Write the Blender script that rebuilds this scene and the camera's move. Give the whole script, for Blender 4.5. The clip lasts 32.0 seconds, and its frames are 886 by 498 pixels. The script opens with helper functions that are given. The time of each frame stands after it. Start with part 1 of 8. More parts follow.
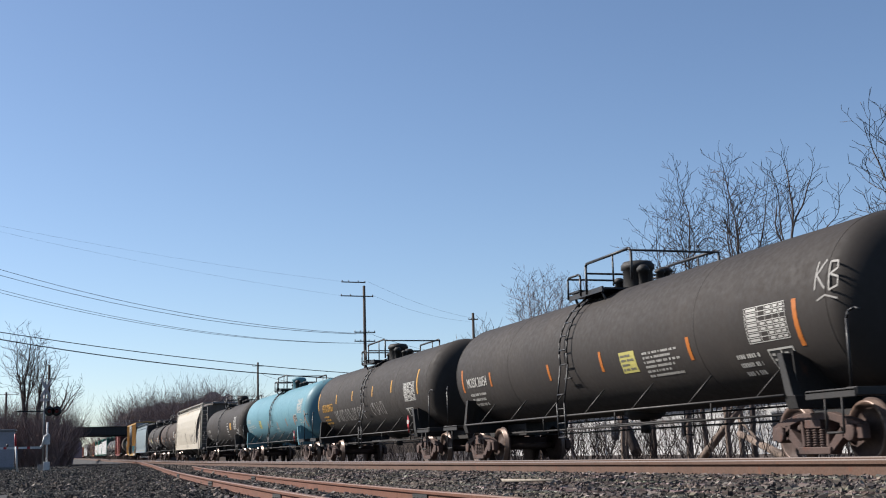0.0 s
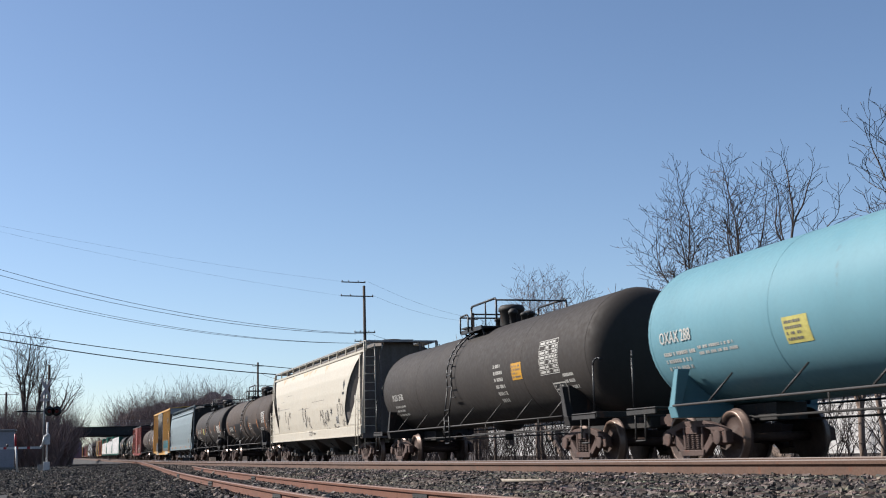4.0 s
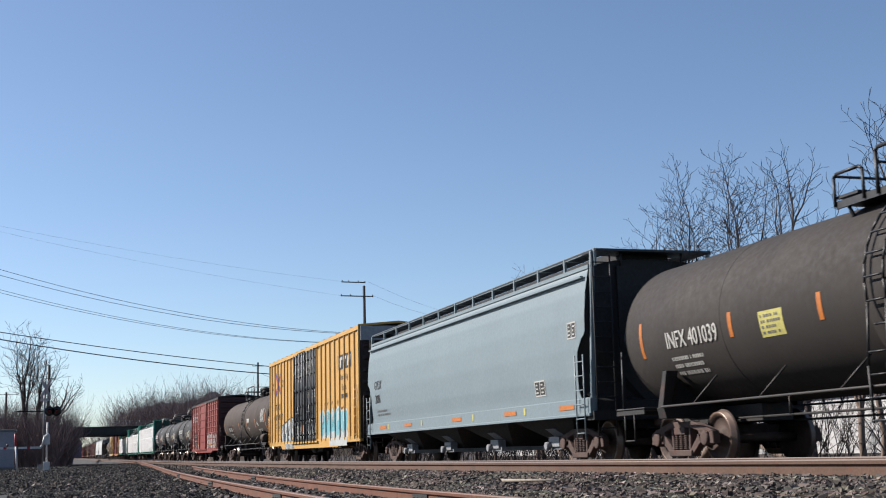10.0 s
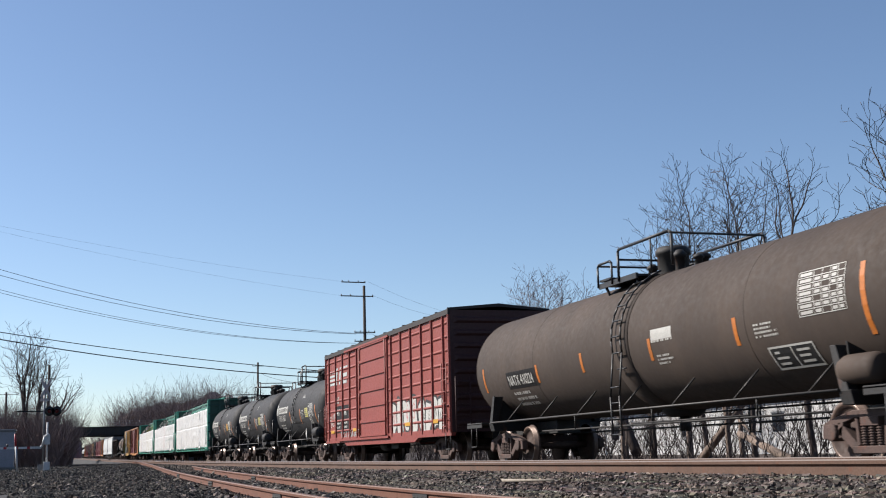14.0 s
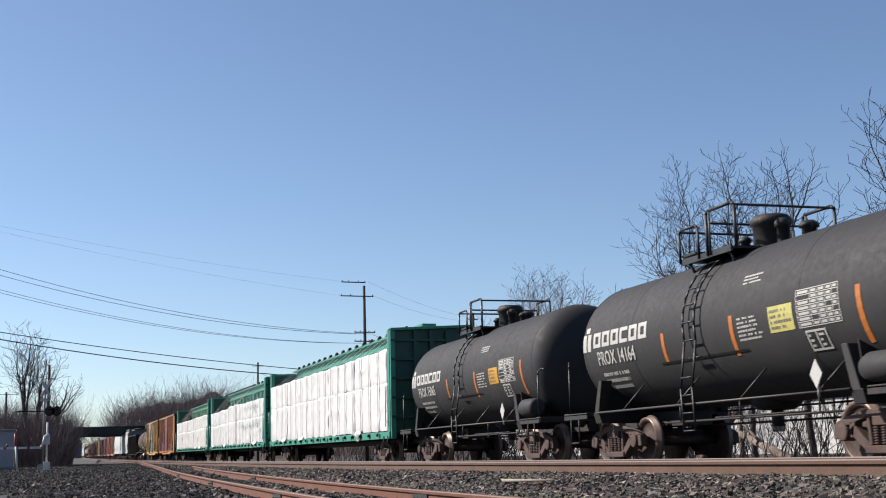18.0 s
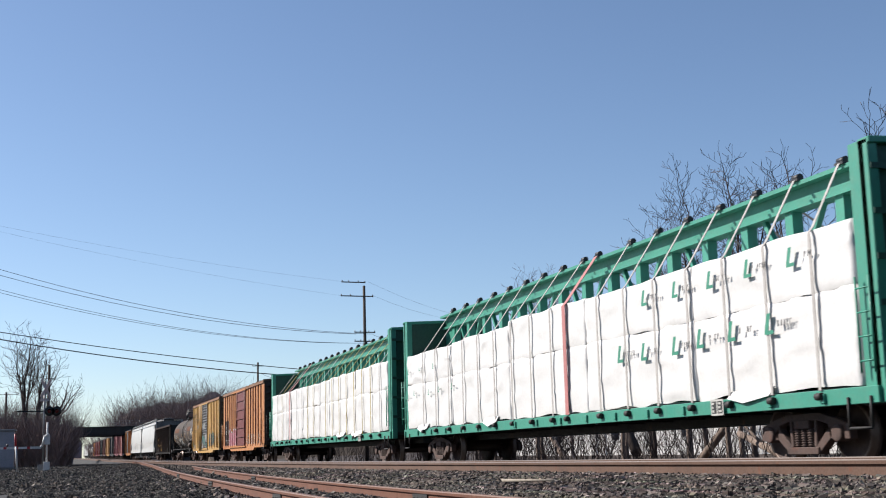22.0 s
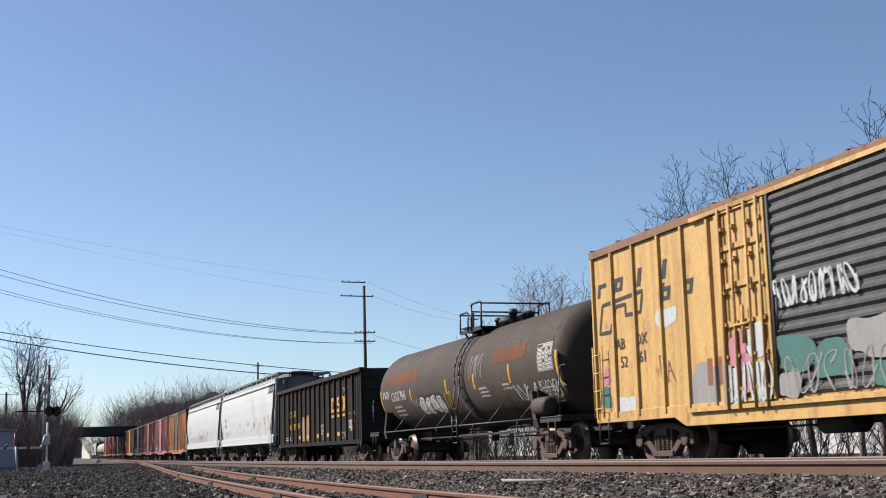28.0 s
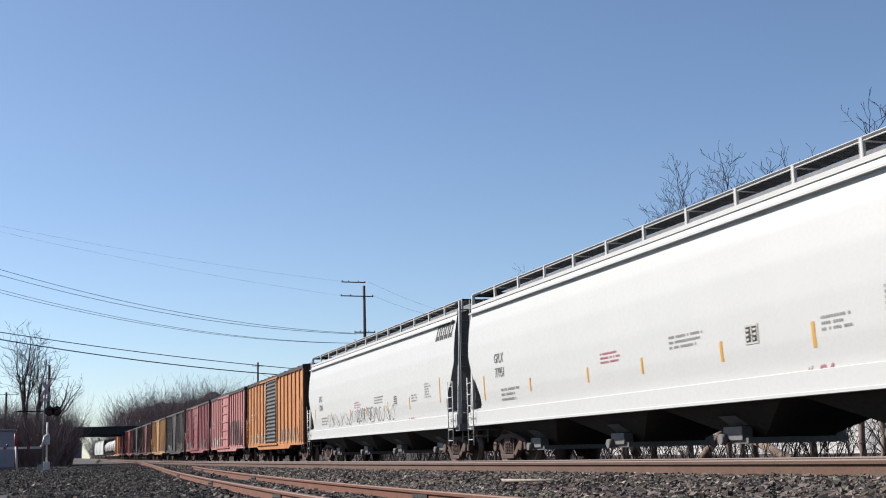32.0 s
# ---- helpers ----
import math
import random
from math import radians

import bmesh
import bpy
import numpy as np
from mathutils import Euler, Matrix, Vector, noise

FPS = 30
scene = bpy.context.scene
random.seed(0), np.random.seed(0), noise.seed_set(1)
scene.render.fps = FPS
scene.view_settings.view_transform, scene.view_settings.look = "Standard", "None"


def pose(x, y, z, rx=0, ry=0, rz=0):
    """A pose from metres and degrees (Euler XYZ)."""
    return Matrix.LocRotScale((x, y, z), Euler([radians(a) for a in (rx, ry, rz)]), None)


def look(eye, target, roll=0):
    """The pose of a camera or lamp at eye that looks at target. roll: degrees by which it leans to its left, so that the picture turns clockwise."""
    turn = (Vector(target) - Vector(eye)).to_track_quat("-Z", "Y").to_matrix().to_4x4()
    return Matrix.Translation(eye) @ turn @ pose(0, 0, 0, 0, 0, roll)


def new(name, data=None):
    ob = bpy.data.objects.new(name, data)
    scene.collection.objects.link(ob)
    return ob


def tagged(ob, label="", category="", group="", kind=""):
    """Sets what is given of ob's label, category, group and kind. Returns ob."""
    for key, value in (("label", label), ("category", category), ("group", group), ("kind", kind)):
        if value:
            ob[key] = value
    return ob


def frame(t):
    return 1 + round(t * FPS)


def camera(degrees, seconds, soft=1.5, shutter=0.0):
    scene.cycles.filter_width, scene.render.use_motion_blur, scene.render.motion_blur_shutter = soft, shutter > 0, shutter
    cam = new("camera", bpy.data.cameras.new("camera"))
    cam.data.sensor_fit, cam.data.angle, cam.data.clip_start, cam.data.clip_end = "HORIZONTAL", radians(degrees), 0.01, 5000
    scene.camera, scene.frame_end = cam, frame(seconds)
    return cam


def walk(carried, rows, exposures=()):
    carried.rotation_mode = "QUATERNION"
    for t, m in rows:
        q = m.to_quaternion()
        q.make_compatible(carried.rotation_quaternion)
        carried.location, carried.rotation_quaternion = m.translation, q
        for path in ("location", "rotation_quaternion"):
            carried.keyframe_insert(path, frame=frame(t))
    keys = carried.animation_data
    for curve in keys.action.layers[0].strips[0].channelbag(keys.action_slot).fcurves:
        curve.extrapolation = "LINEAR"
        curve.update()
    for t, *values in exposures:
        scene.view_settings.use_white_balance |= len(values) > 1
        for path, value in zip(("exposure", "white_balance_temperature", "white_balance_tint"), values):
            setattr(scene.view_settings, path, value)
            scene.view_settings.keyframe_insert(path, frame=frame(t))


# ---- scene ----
# One long freight train rolls past a low camera beside two main tracks and a siding.
# World: x along the track (the train runs towards +x), y away from the camera, z up.
# z = 0 is the rail head of the train's track near the camera.
import functools

cam = camera(39.394, 32.0, soft=1.05, shutter=0.1)
EYE = pose(0, 0, 0.26, 90 + 9.63, 1.50, 72.75)
walk(cam, [(0.0, EYE), (32.0, EYE)], ((0.0, 0.80, 6300, 11), (32.0, 0.80, 6300, 11)))

# ---- light ----
TO_SUN = Vector((-0.46, -0.66, 0.60)).normalized()
SUN_ELEVATION = math.asin(TO_SUN.z)
SUN_ROTATION = math.atan2(TO_SUN.x, TO_SUN.y)
world = bpy.data.worlds.new("sky_world")
scene.world = world
world.use_nodes = True
wn = world.node_tree.nodes
sky = wn.new("ShaderNodeTexSky")
sky.sky_type = "NISHITA"
sky.sun_disc = False
sky.sun_elevation = SUN_ELEVATION
sky.sun_rotation = SUN_ROTATION
sky.air_density = 0.9
sky.dust_density = 0.7
sky.altitude = 600
sky.ozone_density = 2.0
wn["Background"].inputs["Strength"].default_value = 0.077
world.node_tree.links.new(sky.outputs["Color"], wn["Background"].inputs["Color"])
sun_data = bpy.data.lights.new("sun", "SUN")
sun_data.energy = 5.0
sun_data.angle = radians(0.6)
sun_data.color = (1.0, 0.93, 0.84)
sun = new("sun", sun_data)
sun.matrix_world = look((0, 0, 60), Vector((0, 0, 60)) - TO_SUN)

# ---- geometry helpers ----
TRACK_Y = 11.8          # centre of the train's track
MAIN_Y = 7.45           # centre of the nearer main track
MAIN_Z = 0.15           # its rail head above the train's


def grade(x):
    """How far the ground and the tracks rise towards the distance."""
    xs = (-900, -400, -260, -200, -160, -110, -77, -50, -20, 0, 300)
    zs = (7.2, 3.2, 1.95, 1.40, 1.02, 0.62, 0.38, 0.19, 0.03, 0.0, 0.0)
    total = 0.0
    for d in (-12, -8, -4, 0, 4, 8, 12):
        total += float(np.interp(x + d, xs, zs))
    return total / 7


def lin(r, g, b):
    """Linear colour from 0-255 values."""
    return tuple((c / 255 / 12.92 if c < 11 else ((c / 255 + 0.055) / 1.055) ** 2.4) for c in (r, g, b)) + (1.0,)


class Geo:
    """Vertices and faces of one mesh."""

    def __init__(self):
        self.v, self.f, self.s = [], [], []

    def add(self, verts, faces, smooth=False):
        k = len(self.v)
        self.v += [tuple(p) for p in verts]
        self.f += [tuple(i + k for i in f) for f in faces]
        self.s += [smooth] * len(faces)
        return self

    def box(self, x0, x1, y0, y1, z0, z1):
        v = [(x, y, z) for z in (z0, z1) for y in (y0, y1) for x in (x0, x1)]
        return self.add(v, [(0, 2, 3, 1), (4, 5, 7, 6), (0, 1, 5, 4), (2, 6, 7, 3), (0, 4, 6, 2), (1, 3, 7, 5)])

    def hexa(self, low, high):
        """A block between two quads, each four points in the same turn."""
        return self.add(list(low) + list(high), [(3, 2, 1, 0), (4, 5, 6, 7), (0, 1, 5, 4), (1, 2, 6, 5), (2, 3, 7, 6), (3, 0, 4, 7)])

    def rod(self, p, q, r, n=6, r2=None, caps=True):
        p, q = Vector(p), Vector(q)
        d = q - p
        if d.length < 1e-6:
            return self
        a = d.normalized().orthogonal().normalized()
        b = d.normalized().cross(a)
        r2 = r if r2 is None else r2
        v = []
        for c, rr in ((p, r), (q, r2)):
            for i in range(n):
                t = 2 * math.pi * i / n
                v.append(c + (a * math.cos(t) + b * math.sin(t)) * rr)
        self.add(v, [(i, (i + 1) % n, n + (i + 1) % n, n + i) for i in range(n)], n > 4)
        if caps:
            k = len(self.v) - 2 * n
            self.f += [tuple(k + i for i in reversed(range(n))), tuple(k + n + i for i in range(n))]
            self.s += [False, False]
        return self

    def pipe(self, pts, r, n=6):
        for p, q in zip(pts, pts[1:]):
            self.rod(p, q, r, n)
        return self

    def prism(self, poly, y0, y1):
        """A polygon in x, z pushed through from y0 to y1."""
        n = len(poly)
        v = [(x, y0, z) for x, z in poly] + [(x, y1, z) for x, z in poly]
        return self.add(v, [tuple(range(n)), tuple(reversed(range(n, 2 * n)))] + [(i, i + n, (i + 1) % n + n, (i + 1) % n) for i in range(n)])

    def lathe(self, prof, n=40, axis="x", at=(0, 0, 0)):
        """Turns a profile of (along, radius) about an axis."""
        v = []
        for s, r in prof:
            for i in range(n):
                t = 2 * math.pi * i / n
                c, d = r * math.cos(t), r * math.sin(t)
                p = (s, c, d) if axis == "x" else ((c, s, d) if axis == "y" else (c, d, s))
                v.append((p[0] + at[0], p[1] + at[1], p[2] + at[2]))
        f = []
        for j in range(len(prof) - 1):
            for i in range(n):
                k = (i + 1) % n
                f.append((j * n + i, j * n + k, (j + 1) * n + k, (j + 1) * n + i))
        return self.add(v, f, True)


def mesh(name, g, material, bevel=0.0):
    me = bpy.data.meshes.new(name)
    me.from_pydata(g.v, [], g.f)
    bm = bmesh.new()
    bm.from_mesh(me)
    bmesh.ops.recalc_face_normals(bm, faces=bm.faces)
    if bevel:
        sharp = [e for e in bm.edges if len(e.link_faces) == 2 and e.calc_face_angle(0) > 0.6]
        bmesh.ops.bevel(bm, geom=sharp, offset=bevel, segments=1, affect="EDGES", clamp_overlap=True)
    bm.to_mesh(me)
    bm.free()
    me.polygons.foreach_set("use_smooth", [False] * len(me.polygons) if bevel else g.s)
    me.materials.append(material)
    return me


def part(name, g, material, parent, label="", bevel=0.0, at=None):
    """Links a Geo or a mesh as one part under a thing or a part."""
    me = g if isinstance(g, bpy.types.Mesh) else mesh(name, g, material, bevel)
    ob = new(name, me)
    ob.parent = parent
    if at is not None:
        ob.location = at
    if label:
        ob["label"] = label
    return ob


def thing(name, label, category, at=(0, 0, 0), group="", kind=""):
    ob = new(name)
    ob.empty_display_size = 0.3
    ob.location = at
    return tagged(ob, label, category, group, kind)


def solid(name, g, material, label="", category="", group="", kind="", at=None, bevel=0.0):
    ob = new(name, mesh(name, g, material, bevel))
    if at is not None:
        ob.location = at
    return tagged(ob, label, category, group, kind)


# ---- materials ----
MATS = {}


def weathered(key, color, rough=0.55, metal=0.0, grime=0.35, rust=0.0, streak=0.5, grime_color=(60, 52, 45), rust_color=(96, 56, 34), scale=1.0, bump=0.15, vary=0.12, grain=0.25, sheen=0.5):
    """A painted or bare surface with fine grain, broad fading, downward streaks of dirt and patches of rust."""
    if key in MATS:
        return MATS[key]
    m = bpy.data.materials.new(key)
    m.use_nodes = True
    t = m.node_tree
    N, L = t.nodes, t.links
    p = N["Principled BSDF"]
    co = N.new("ShaderNodeTexCoord")

    def noise_of(sc, detail, stretch):
        mp = N.new("ShaderNodeMapping")
        mp.inputs["Scale"].default_value = stretch
        L.new(co.outputs["Object"], mp.inputs["Vector"])
        n = N.new("ShaderNodeTexNoise")
        n.inputs["Scale"].default_value = sc * scale
        n.inputs["Detail"].default_value = detail
        n.inputs["Roughness"].default_value = 0.62
        L.new(mp.outputs["Vector"], n.inputs["Vector"])
        return n.outputs["Fac"]

    def ramp(src, a, b, lo=0.0, hi=1.0):
        r = N.new("ShaderNodeMapRange")
        r.inputs["From Min"].default_value, r.inputs["From Max"].default_value = a, b
        r.inputs["To Min"].default_value, r.inputs["To Max"].default_value = lo, hi
        L.new(src, r.inputs["Value"])
        return r.outputs["Result"]

    def mix(fac, a, b):
        x = N.new("ShaderNodeMix")
        x.data_type = "RGBA"
        if isinstance(fac, float):
            x.inputs[0].default_value = fac
        else:
            L.new(fac, x.inputs[0])
        for s, c in ((6, a), (7, b)):
            if isinstance(c, tuple):
                x.inputs[s].default_value = c
            else:
                L.new(c, x.inputs[s])
        return x.outputs[2]

    base = tuple(c * 0.53 for c in lin(*color)[:3]) + (1.0,)
    grime_lin = tuple(c * 0.62 for c in lin(*grime_color)[:3]) + (1.0,)
    rust_lin = tuple(c * 0.62 for c in lin(*rust_color)[:3]) + (1.0,)
    broad = noise_of(0.7, 5, (1, 1, 1))
    fine = noise_of(14, 4, (1, 1, 1))
    down = noise_of(1.0, 5, (5.0, 5.0, 0.35))
    dark = tuple(c * (1 - vary) for c in base[:3]) + (1,)
    light = tuple(min(1, c * (1 + vary) + 0.01 * vary) for c in base[:3]) + (1,)
    col = mix(ramp(broad, 0.3, 0.7), dark, light)
    col = mix(ramp(fine, 0.42, 0.75, 0, grain), col, grime_lin)
    if grime > 0:
        if streak > 0:
            col = mix(ramp(down, 0.45, 0.78, 0, grime * streak), col, grime_lin)
        col = mix(ramp(broad, 0.5, 0.8, 0, grime * 0.7), col, grime_lin)
    if rust > 0:
        spots = noise_of(2.6, 7, (1, 1, 0.6))
        col = mix(ramp(spots, 0.66 - 0.28 * rust, 0.74 - 0.2 * rust, 0, min(1.0, 0.35 + rust)), col, rust_lin)
    L.new(col, p.inputs["Base Color"])
    L.new(ramp(fine, 0.3, 0.7, max(0.05, rough - 0.1), min(1, rough + 0.12)), p.inputs["Roughness"])
    p.inputs["Metallic"].default_value = metal
    p.inputs["Specular IOR Level"].default_value = sheen
    if bump > 0:
        b = N.new("ShaderNodeBump")
        b.inputs["Strength"].default_value = bump
        b.inputs["Distance"].default_value = 0.01
        L.new(fine, b.inputs["Height"])
        L.new(b.outputs["Normal"], p.inputs["Normal"])
    MATS[key] = m
    return m


def plain(key, color, rough=0.6, metal=0.0):
    return weathered(key, color, rough, metal, grime=0.15, rust=0, streak=0.3, vary=0.06, bump=0.05)


# grimy steel, its colour lowered to deepen the shade under the cars
steel_dark = weathered("darkened_grimy_steel", (26, 24, 24), 0.7, 0.0, 0.5, 0.25, scale=1.5)
rail_web = weathered("brown_rail_side", (112, 80, 62), 0.85, 0.0, 0.4, 0.25, scale=3, rust_color=(118, 66, 40), vary=0.25)
siding_web = weathered("orange_rusty_rail_side", (126, 72, 44), 0.85, 0.0, 0.4, 0.35, scale=3, rust_color=(96, 48, 28), vary=0.25)
siding_top = weathered("dull_rusty_rail_head", (140, 100, 78), 0.6, 0.1, 0.3, 0.2, scale=3)
rail_top = weathered("worn_rail_head", (128, 112, 102), 0.5, 0.35, 0.15, 0.0, scale=2)
rusty_cast = weathered("rusty_cast_steel", (100, 76, 67), 0.85, 0.0, 0.9, 0.3, scale=3, rust_color=(106, 64, 47), grime_color=(44, 36, 33), vary=0.4)
wheel_tread = weathered("worn_wheel_steel", (130, 106, 92), 0.4, 0.4, 0.3, 0.2)
wheel_rust = weathered("rusty_wheel_plate", (84, 60, 50), 0.8, 0.0, 0.5, 0.2)
black_pipe = weathered("black_painted_pipe", (24, 25, 30), 0.5, 0.0, 0.2, 0.05)
tie_wood = weathered("weathered_tie_wood", (84, 72, 62), 0.9, 0.0, 0.5, 0.0, scale=3)
white_paint = weathered("white_stencil_paint", (225, 222, 214), 0.6, 0, 0.25, 0, scale=3)
yellow_mark = weathered("yellow_reflective_marking", (240, 176, 30), 0.5, 0, 0.2, 0)
orange_mark = weathered("orange_reflective_marking", (226, 130, 40), 0.5, 0, 0.3, 0)
black_paint = weathered("black_stencil_paint", (26, 26, 28), 0.6, 0, 0.2, 0)
red_mark = weathered("red_marking_paint", (205, 40, 50), 0.5, 0, 0.15, 0)
blue_mark = weathered("blue_marking_paint", (60, 70, 160), 0.5, 0, 0.15, 0)
grey_paint = weathered("grey_stencil_paint", (120, 120, 120), 0.6, 0, 0.2, 0)
pale_yellow = weathered("pale_yellow_label", (225, 214, 120), 0.6, 0, 0.15, 0)

# ---- the train: shared parts ----
WHEEL_R = 0.457


def ring_disc(g, y, out):
    """One wheel about the y axis; out is +1 or -1 for its outer side."""
    prof = [(y - out * 0.065, 0.09), (y - out * 0.065, 0.487), (y - out * 0.035, 0.49), (y - out * 0.03, 0.46), (y + out * 0.07, 0.45),
            (y + out * 0.075, 0.395), (y + out * 0.02, 0.37), (y - out * 0.01, 0.2), (y + out * 0.05, 0.13), (y + out * 0.055, 0.0)]
    g.lathe(prof, 28, "y")


def make_wheelset():
    g = Geo()
    for s in (-1, 1):
        ring_disc(g, s * 0.75, s)
        g.lathe([(s * 0.8, 0.075), (s * 1.06, 0.075), (s * 1.07, 0.0)], 10, "y")
        for i in range(3):
            a = i * 2.094
            c, d = 0.055 * math.cos(a), 0.055 * math.sin(a)
            g.rod((c, s * 1.06, d), (c, s * 1.085, d), 0.014, 5)
    g.rod((0, -0.8, 0), (0, 0.8, 0), 0.08, 10)
    me = mesh("wheelset", g, wheel_rust)
    me.materials.append(wheel_tread)
    for p in me.polygons:
        c = p.center
        if 0.40 < math.hypot(c.x, c.z) and abs(c.y) > 0.74:
            p.material_index = 1
    return me


def make_side_frame(s):
    g = Geo()
    y0, y1 = s * 1.0 - 0.07, s * 1.0 + 0.07
    # the frame is made of a top bow, two slanting legs, two columns and a spring seat
    def slab(poly, a=y0, b=y1):
        g.prism(poly, a, b)
    slab([(-1.12, 0.58), (-0.95, 0.64), (-0.4, 0.76), (0.4, 0.76), (0.95, 0.64), (1.12, 0.58), (0.9, 0.52), (0.36, 0.65), (-0.36, 0.65), (-0.9, 0.52)])
    for d in (-1, 1):
        slab([(d * 1.13, 0.58), (d * 1.15, 0.36), (d * 1.02, 0.36), (d * 1.0, 0.56)])
        slab([(d * 0.76, 0.60), (d * 0.78, 0.36), (d * 0.68, 0.38), (d * 0.62, 0.60)])
        slab([(d * 0.82, 0.47), (d * 0.40, 0.17), (d * 0.30, 0.26), (d * 0.66, 0.56)])
        slab([(d * 0.36, 0.66), (d * 0.30, 0.66), (d * 0.26, 0.27), (d * 0.34, 0.24)])
    slab([(-0.42, 0.26), (0.42, 0.26), (0.40, 0.15), (-0.40, 0.15)], y0 - 0.03, y1 + 0.03)
    for d in (-1, 1):
        g.prism([(d * 0.99, 0.57), (d * 0.80, 0.57), (d * 0.80, 0.50), (d * 0.99, 0.50)], s * 1.0 - 0.1, s * 1.0 + 0.1)
        g.lathe([(s * 0.92, 0.13), (s * 1.11, 0.13), (s * 1.12, 0.09), (s * 1.12, 0.0)], 14, "y", (d * 0.889, 0, WHEEL_R))
    return mesh("side_frame", g, rusty_cast, 0.012)


def make_spring():
    g = Geo()
    prof = [(0.26, 0.045)]
    for k in range(7):
        z = 0.275 + k * 0.036
        prof += [(z, 0.05), (z + 0.012, 0.074), (z + 0.024, 0.05)]
    g.lathe(prof + [(0.53, 0.045)], 10, "z")
    return mesh("spring", g, rusty_cast)


def make_bolster():
    g = Geo()
    g.hexa([(-0.2, -1.1, 0.53), (0.2, -1.1, 0.53), (0.2, 1.1, 0.53), (-0.2, 1.1, 0.53)], [(-0.2, -1.1, 0.66), (0.2, -1.1, 0.66), (0.2, 1.1, 0.68), (-0.2, 1.1, 0.68)])
    g.box(-0.22, 0.22, -0.6, 0.6, 0.42, 0.70)
    g.rod((0, 0, 0.66), (0, 0, 0.80), 0.2, 16)
    for d in (-1, 1):
        g.box(d * 0.36 - 0.04, d * 0.36 + 0.04, -0.9, 0.9, 0.36, 0.44)
        for s in (-1, 1):
            g.box(d * 0.40 - 0.03, d * 0.40 + 0.05, s * 0.74 - 0.05, s * 0.74 + 0.05, 0.32, 0.58)
    return mesh("bolster", g, rusty_cast, 0.01)


WHEELSET, BOLSTER = make_wheelset(), make_bolster()
SIDE_FRAMES = {s: make_side_frame(s) for s in (-1, 1)}
SPRING = make_spring()
WHEELSETS = []


def truck(car, x):
    t = part("truck", BOLSTER, None, car, "rusty two-axle truck with coil springs", at=(x, 0, 0))
    for s in (-1, 1):
        part("side_frame", SIDE_FRAMES[s], None, t)
        for cx in (-0.17, 0.0, 0.17):
            part("spring", SPRING, None, t, at=(cx, s * 1.03, 0))
    for d in (-1, 1):
        w = part("wheelset", WHEELSET, None, t)
        w.matrix_parent_inverse = Matrix.Translation((d * 0.889, 0, WHEEL_R))
        WHEELSETS.append(w)
    return t


def couplers(car, half):
    """Draft gear, knuckles and air hoses at both ends."""
    for d in (-1, 1):
        g = Geo()
        g.box(min(d * (half - 1.0), d * (half - 0.28)), max(d * (half - 1.0), d * (half - 0.28)), -0.09, 0.09, 0.76, 0.94)
        g.box(min(d * (half - 0.3), d * (half - 0.02)), max(d * (half - 0.3), d * (half - 0.02)), -0.17 if d > 0 else -0.1, 0.1 if d > 0 else 0.17, 0.72, 0.98)
        part("coupler", g, rusty_cast, car, bevel=0.02)
        h = Geo()
        y = d * 0.35
        h.pipe([(d * (half - 0.75), y, 0.78), (d * (half - 0.5), y, 0.7), (d * (half - 0.3), y * 0.8, 0.45), (d * (half - 0.12), y * 0.6, 0.34), (d * half, y * 0.4, 0.36)], 0.028)
        part("air_hose", h, black_pipe, car)


FONT = {}


def letters(text, size):
    """Points and faces of a line of the built-in font, in x and z."""
    if (text, size) not in FONT:
        cu = bpy.data.curves.new("line", "FONT")
        cu.body, cu.size, cu.resolution_u = text, size, 2
        ob = bpy.data.objects.new("line", cu)
        scene.collection.objects.link(ob)
        bpy.context.view_layer.update()
        me = bpy.data.meshes.new_from_object(ob.evaluated_get(bpy.context.evaluated_depsgraph_get()))
        FONT[text, size] = ([tuple(v.co)[:2] for v in me.vertices], [tuple(p.vertices) for p in me.polygons])
        bpy.data.objects.remove(ob)
        bpy.data.curves.remove(cu)
        bpy.data.meshes.remove(me)
    return FONT[text, size]


def lettering(car, surf, text, x, z, size, mat, squeeze=0.8, off=0.008, slant=0.0, name="lettering"):
    pts, faces = letters(text, size / 0.72)
    g = Geo()
    for k in (0, 1):
        g.add([surf(x + px * squeeze + slant * pz + k * size * 0.045, z + pz, off + 0.0006 * k) for px, pz in pts], faces)
    return part(name, g, mat, car)


def patch(g, surf, x0, x1, z0, z1, off=0.006, nz=5, lean=0.0):
    v, f = [], []
    for j in range(nz + 1):
        z = z0 + (z1 - z0) * j / nz
        dx = lean * (z - z0)
        v += [surf(x0 + dx, z, off), surf(x1 + dx, z, off)]
    for j in range(nz):
        f.append((2 * j, 2 * j + 1, 2 * j + 3, 2 * j + 2))
    return g.add(v, f)


def decal(car, surf, x0, x1, z0, z1, mat, name="marking", off=0.006, nz=5, lean=0.0, label=""):
    return part(name, patch(Geo(), surf, x0, x1, z0, z1, off, nz, lean), mat, car, label)


def stencil_rows(car, surf, x0, x1, z0, z1, rows, mat, rnd, off=0.007, ragged=0.35):
    """Small lettering too fine to read: rows of short bars."""
    g = Geo()
    step = (z1 - z0) / rows
    for r in range(rows):
        z = z1 - step * (r + 0.8)
        x = x0
        end = x1 - (x1 - x0) * ragged * rnd.random()
        while x < end:
            w = rnd.uniform(0.025, 0.06)
            patch(g, surf, x, min(x + w, end), z, z + step * 0.5, off, 1)
            x += w + (0.02 if rnd.random() < 0.8 else 0.07)
    return part("stencil", g, mat, car)


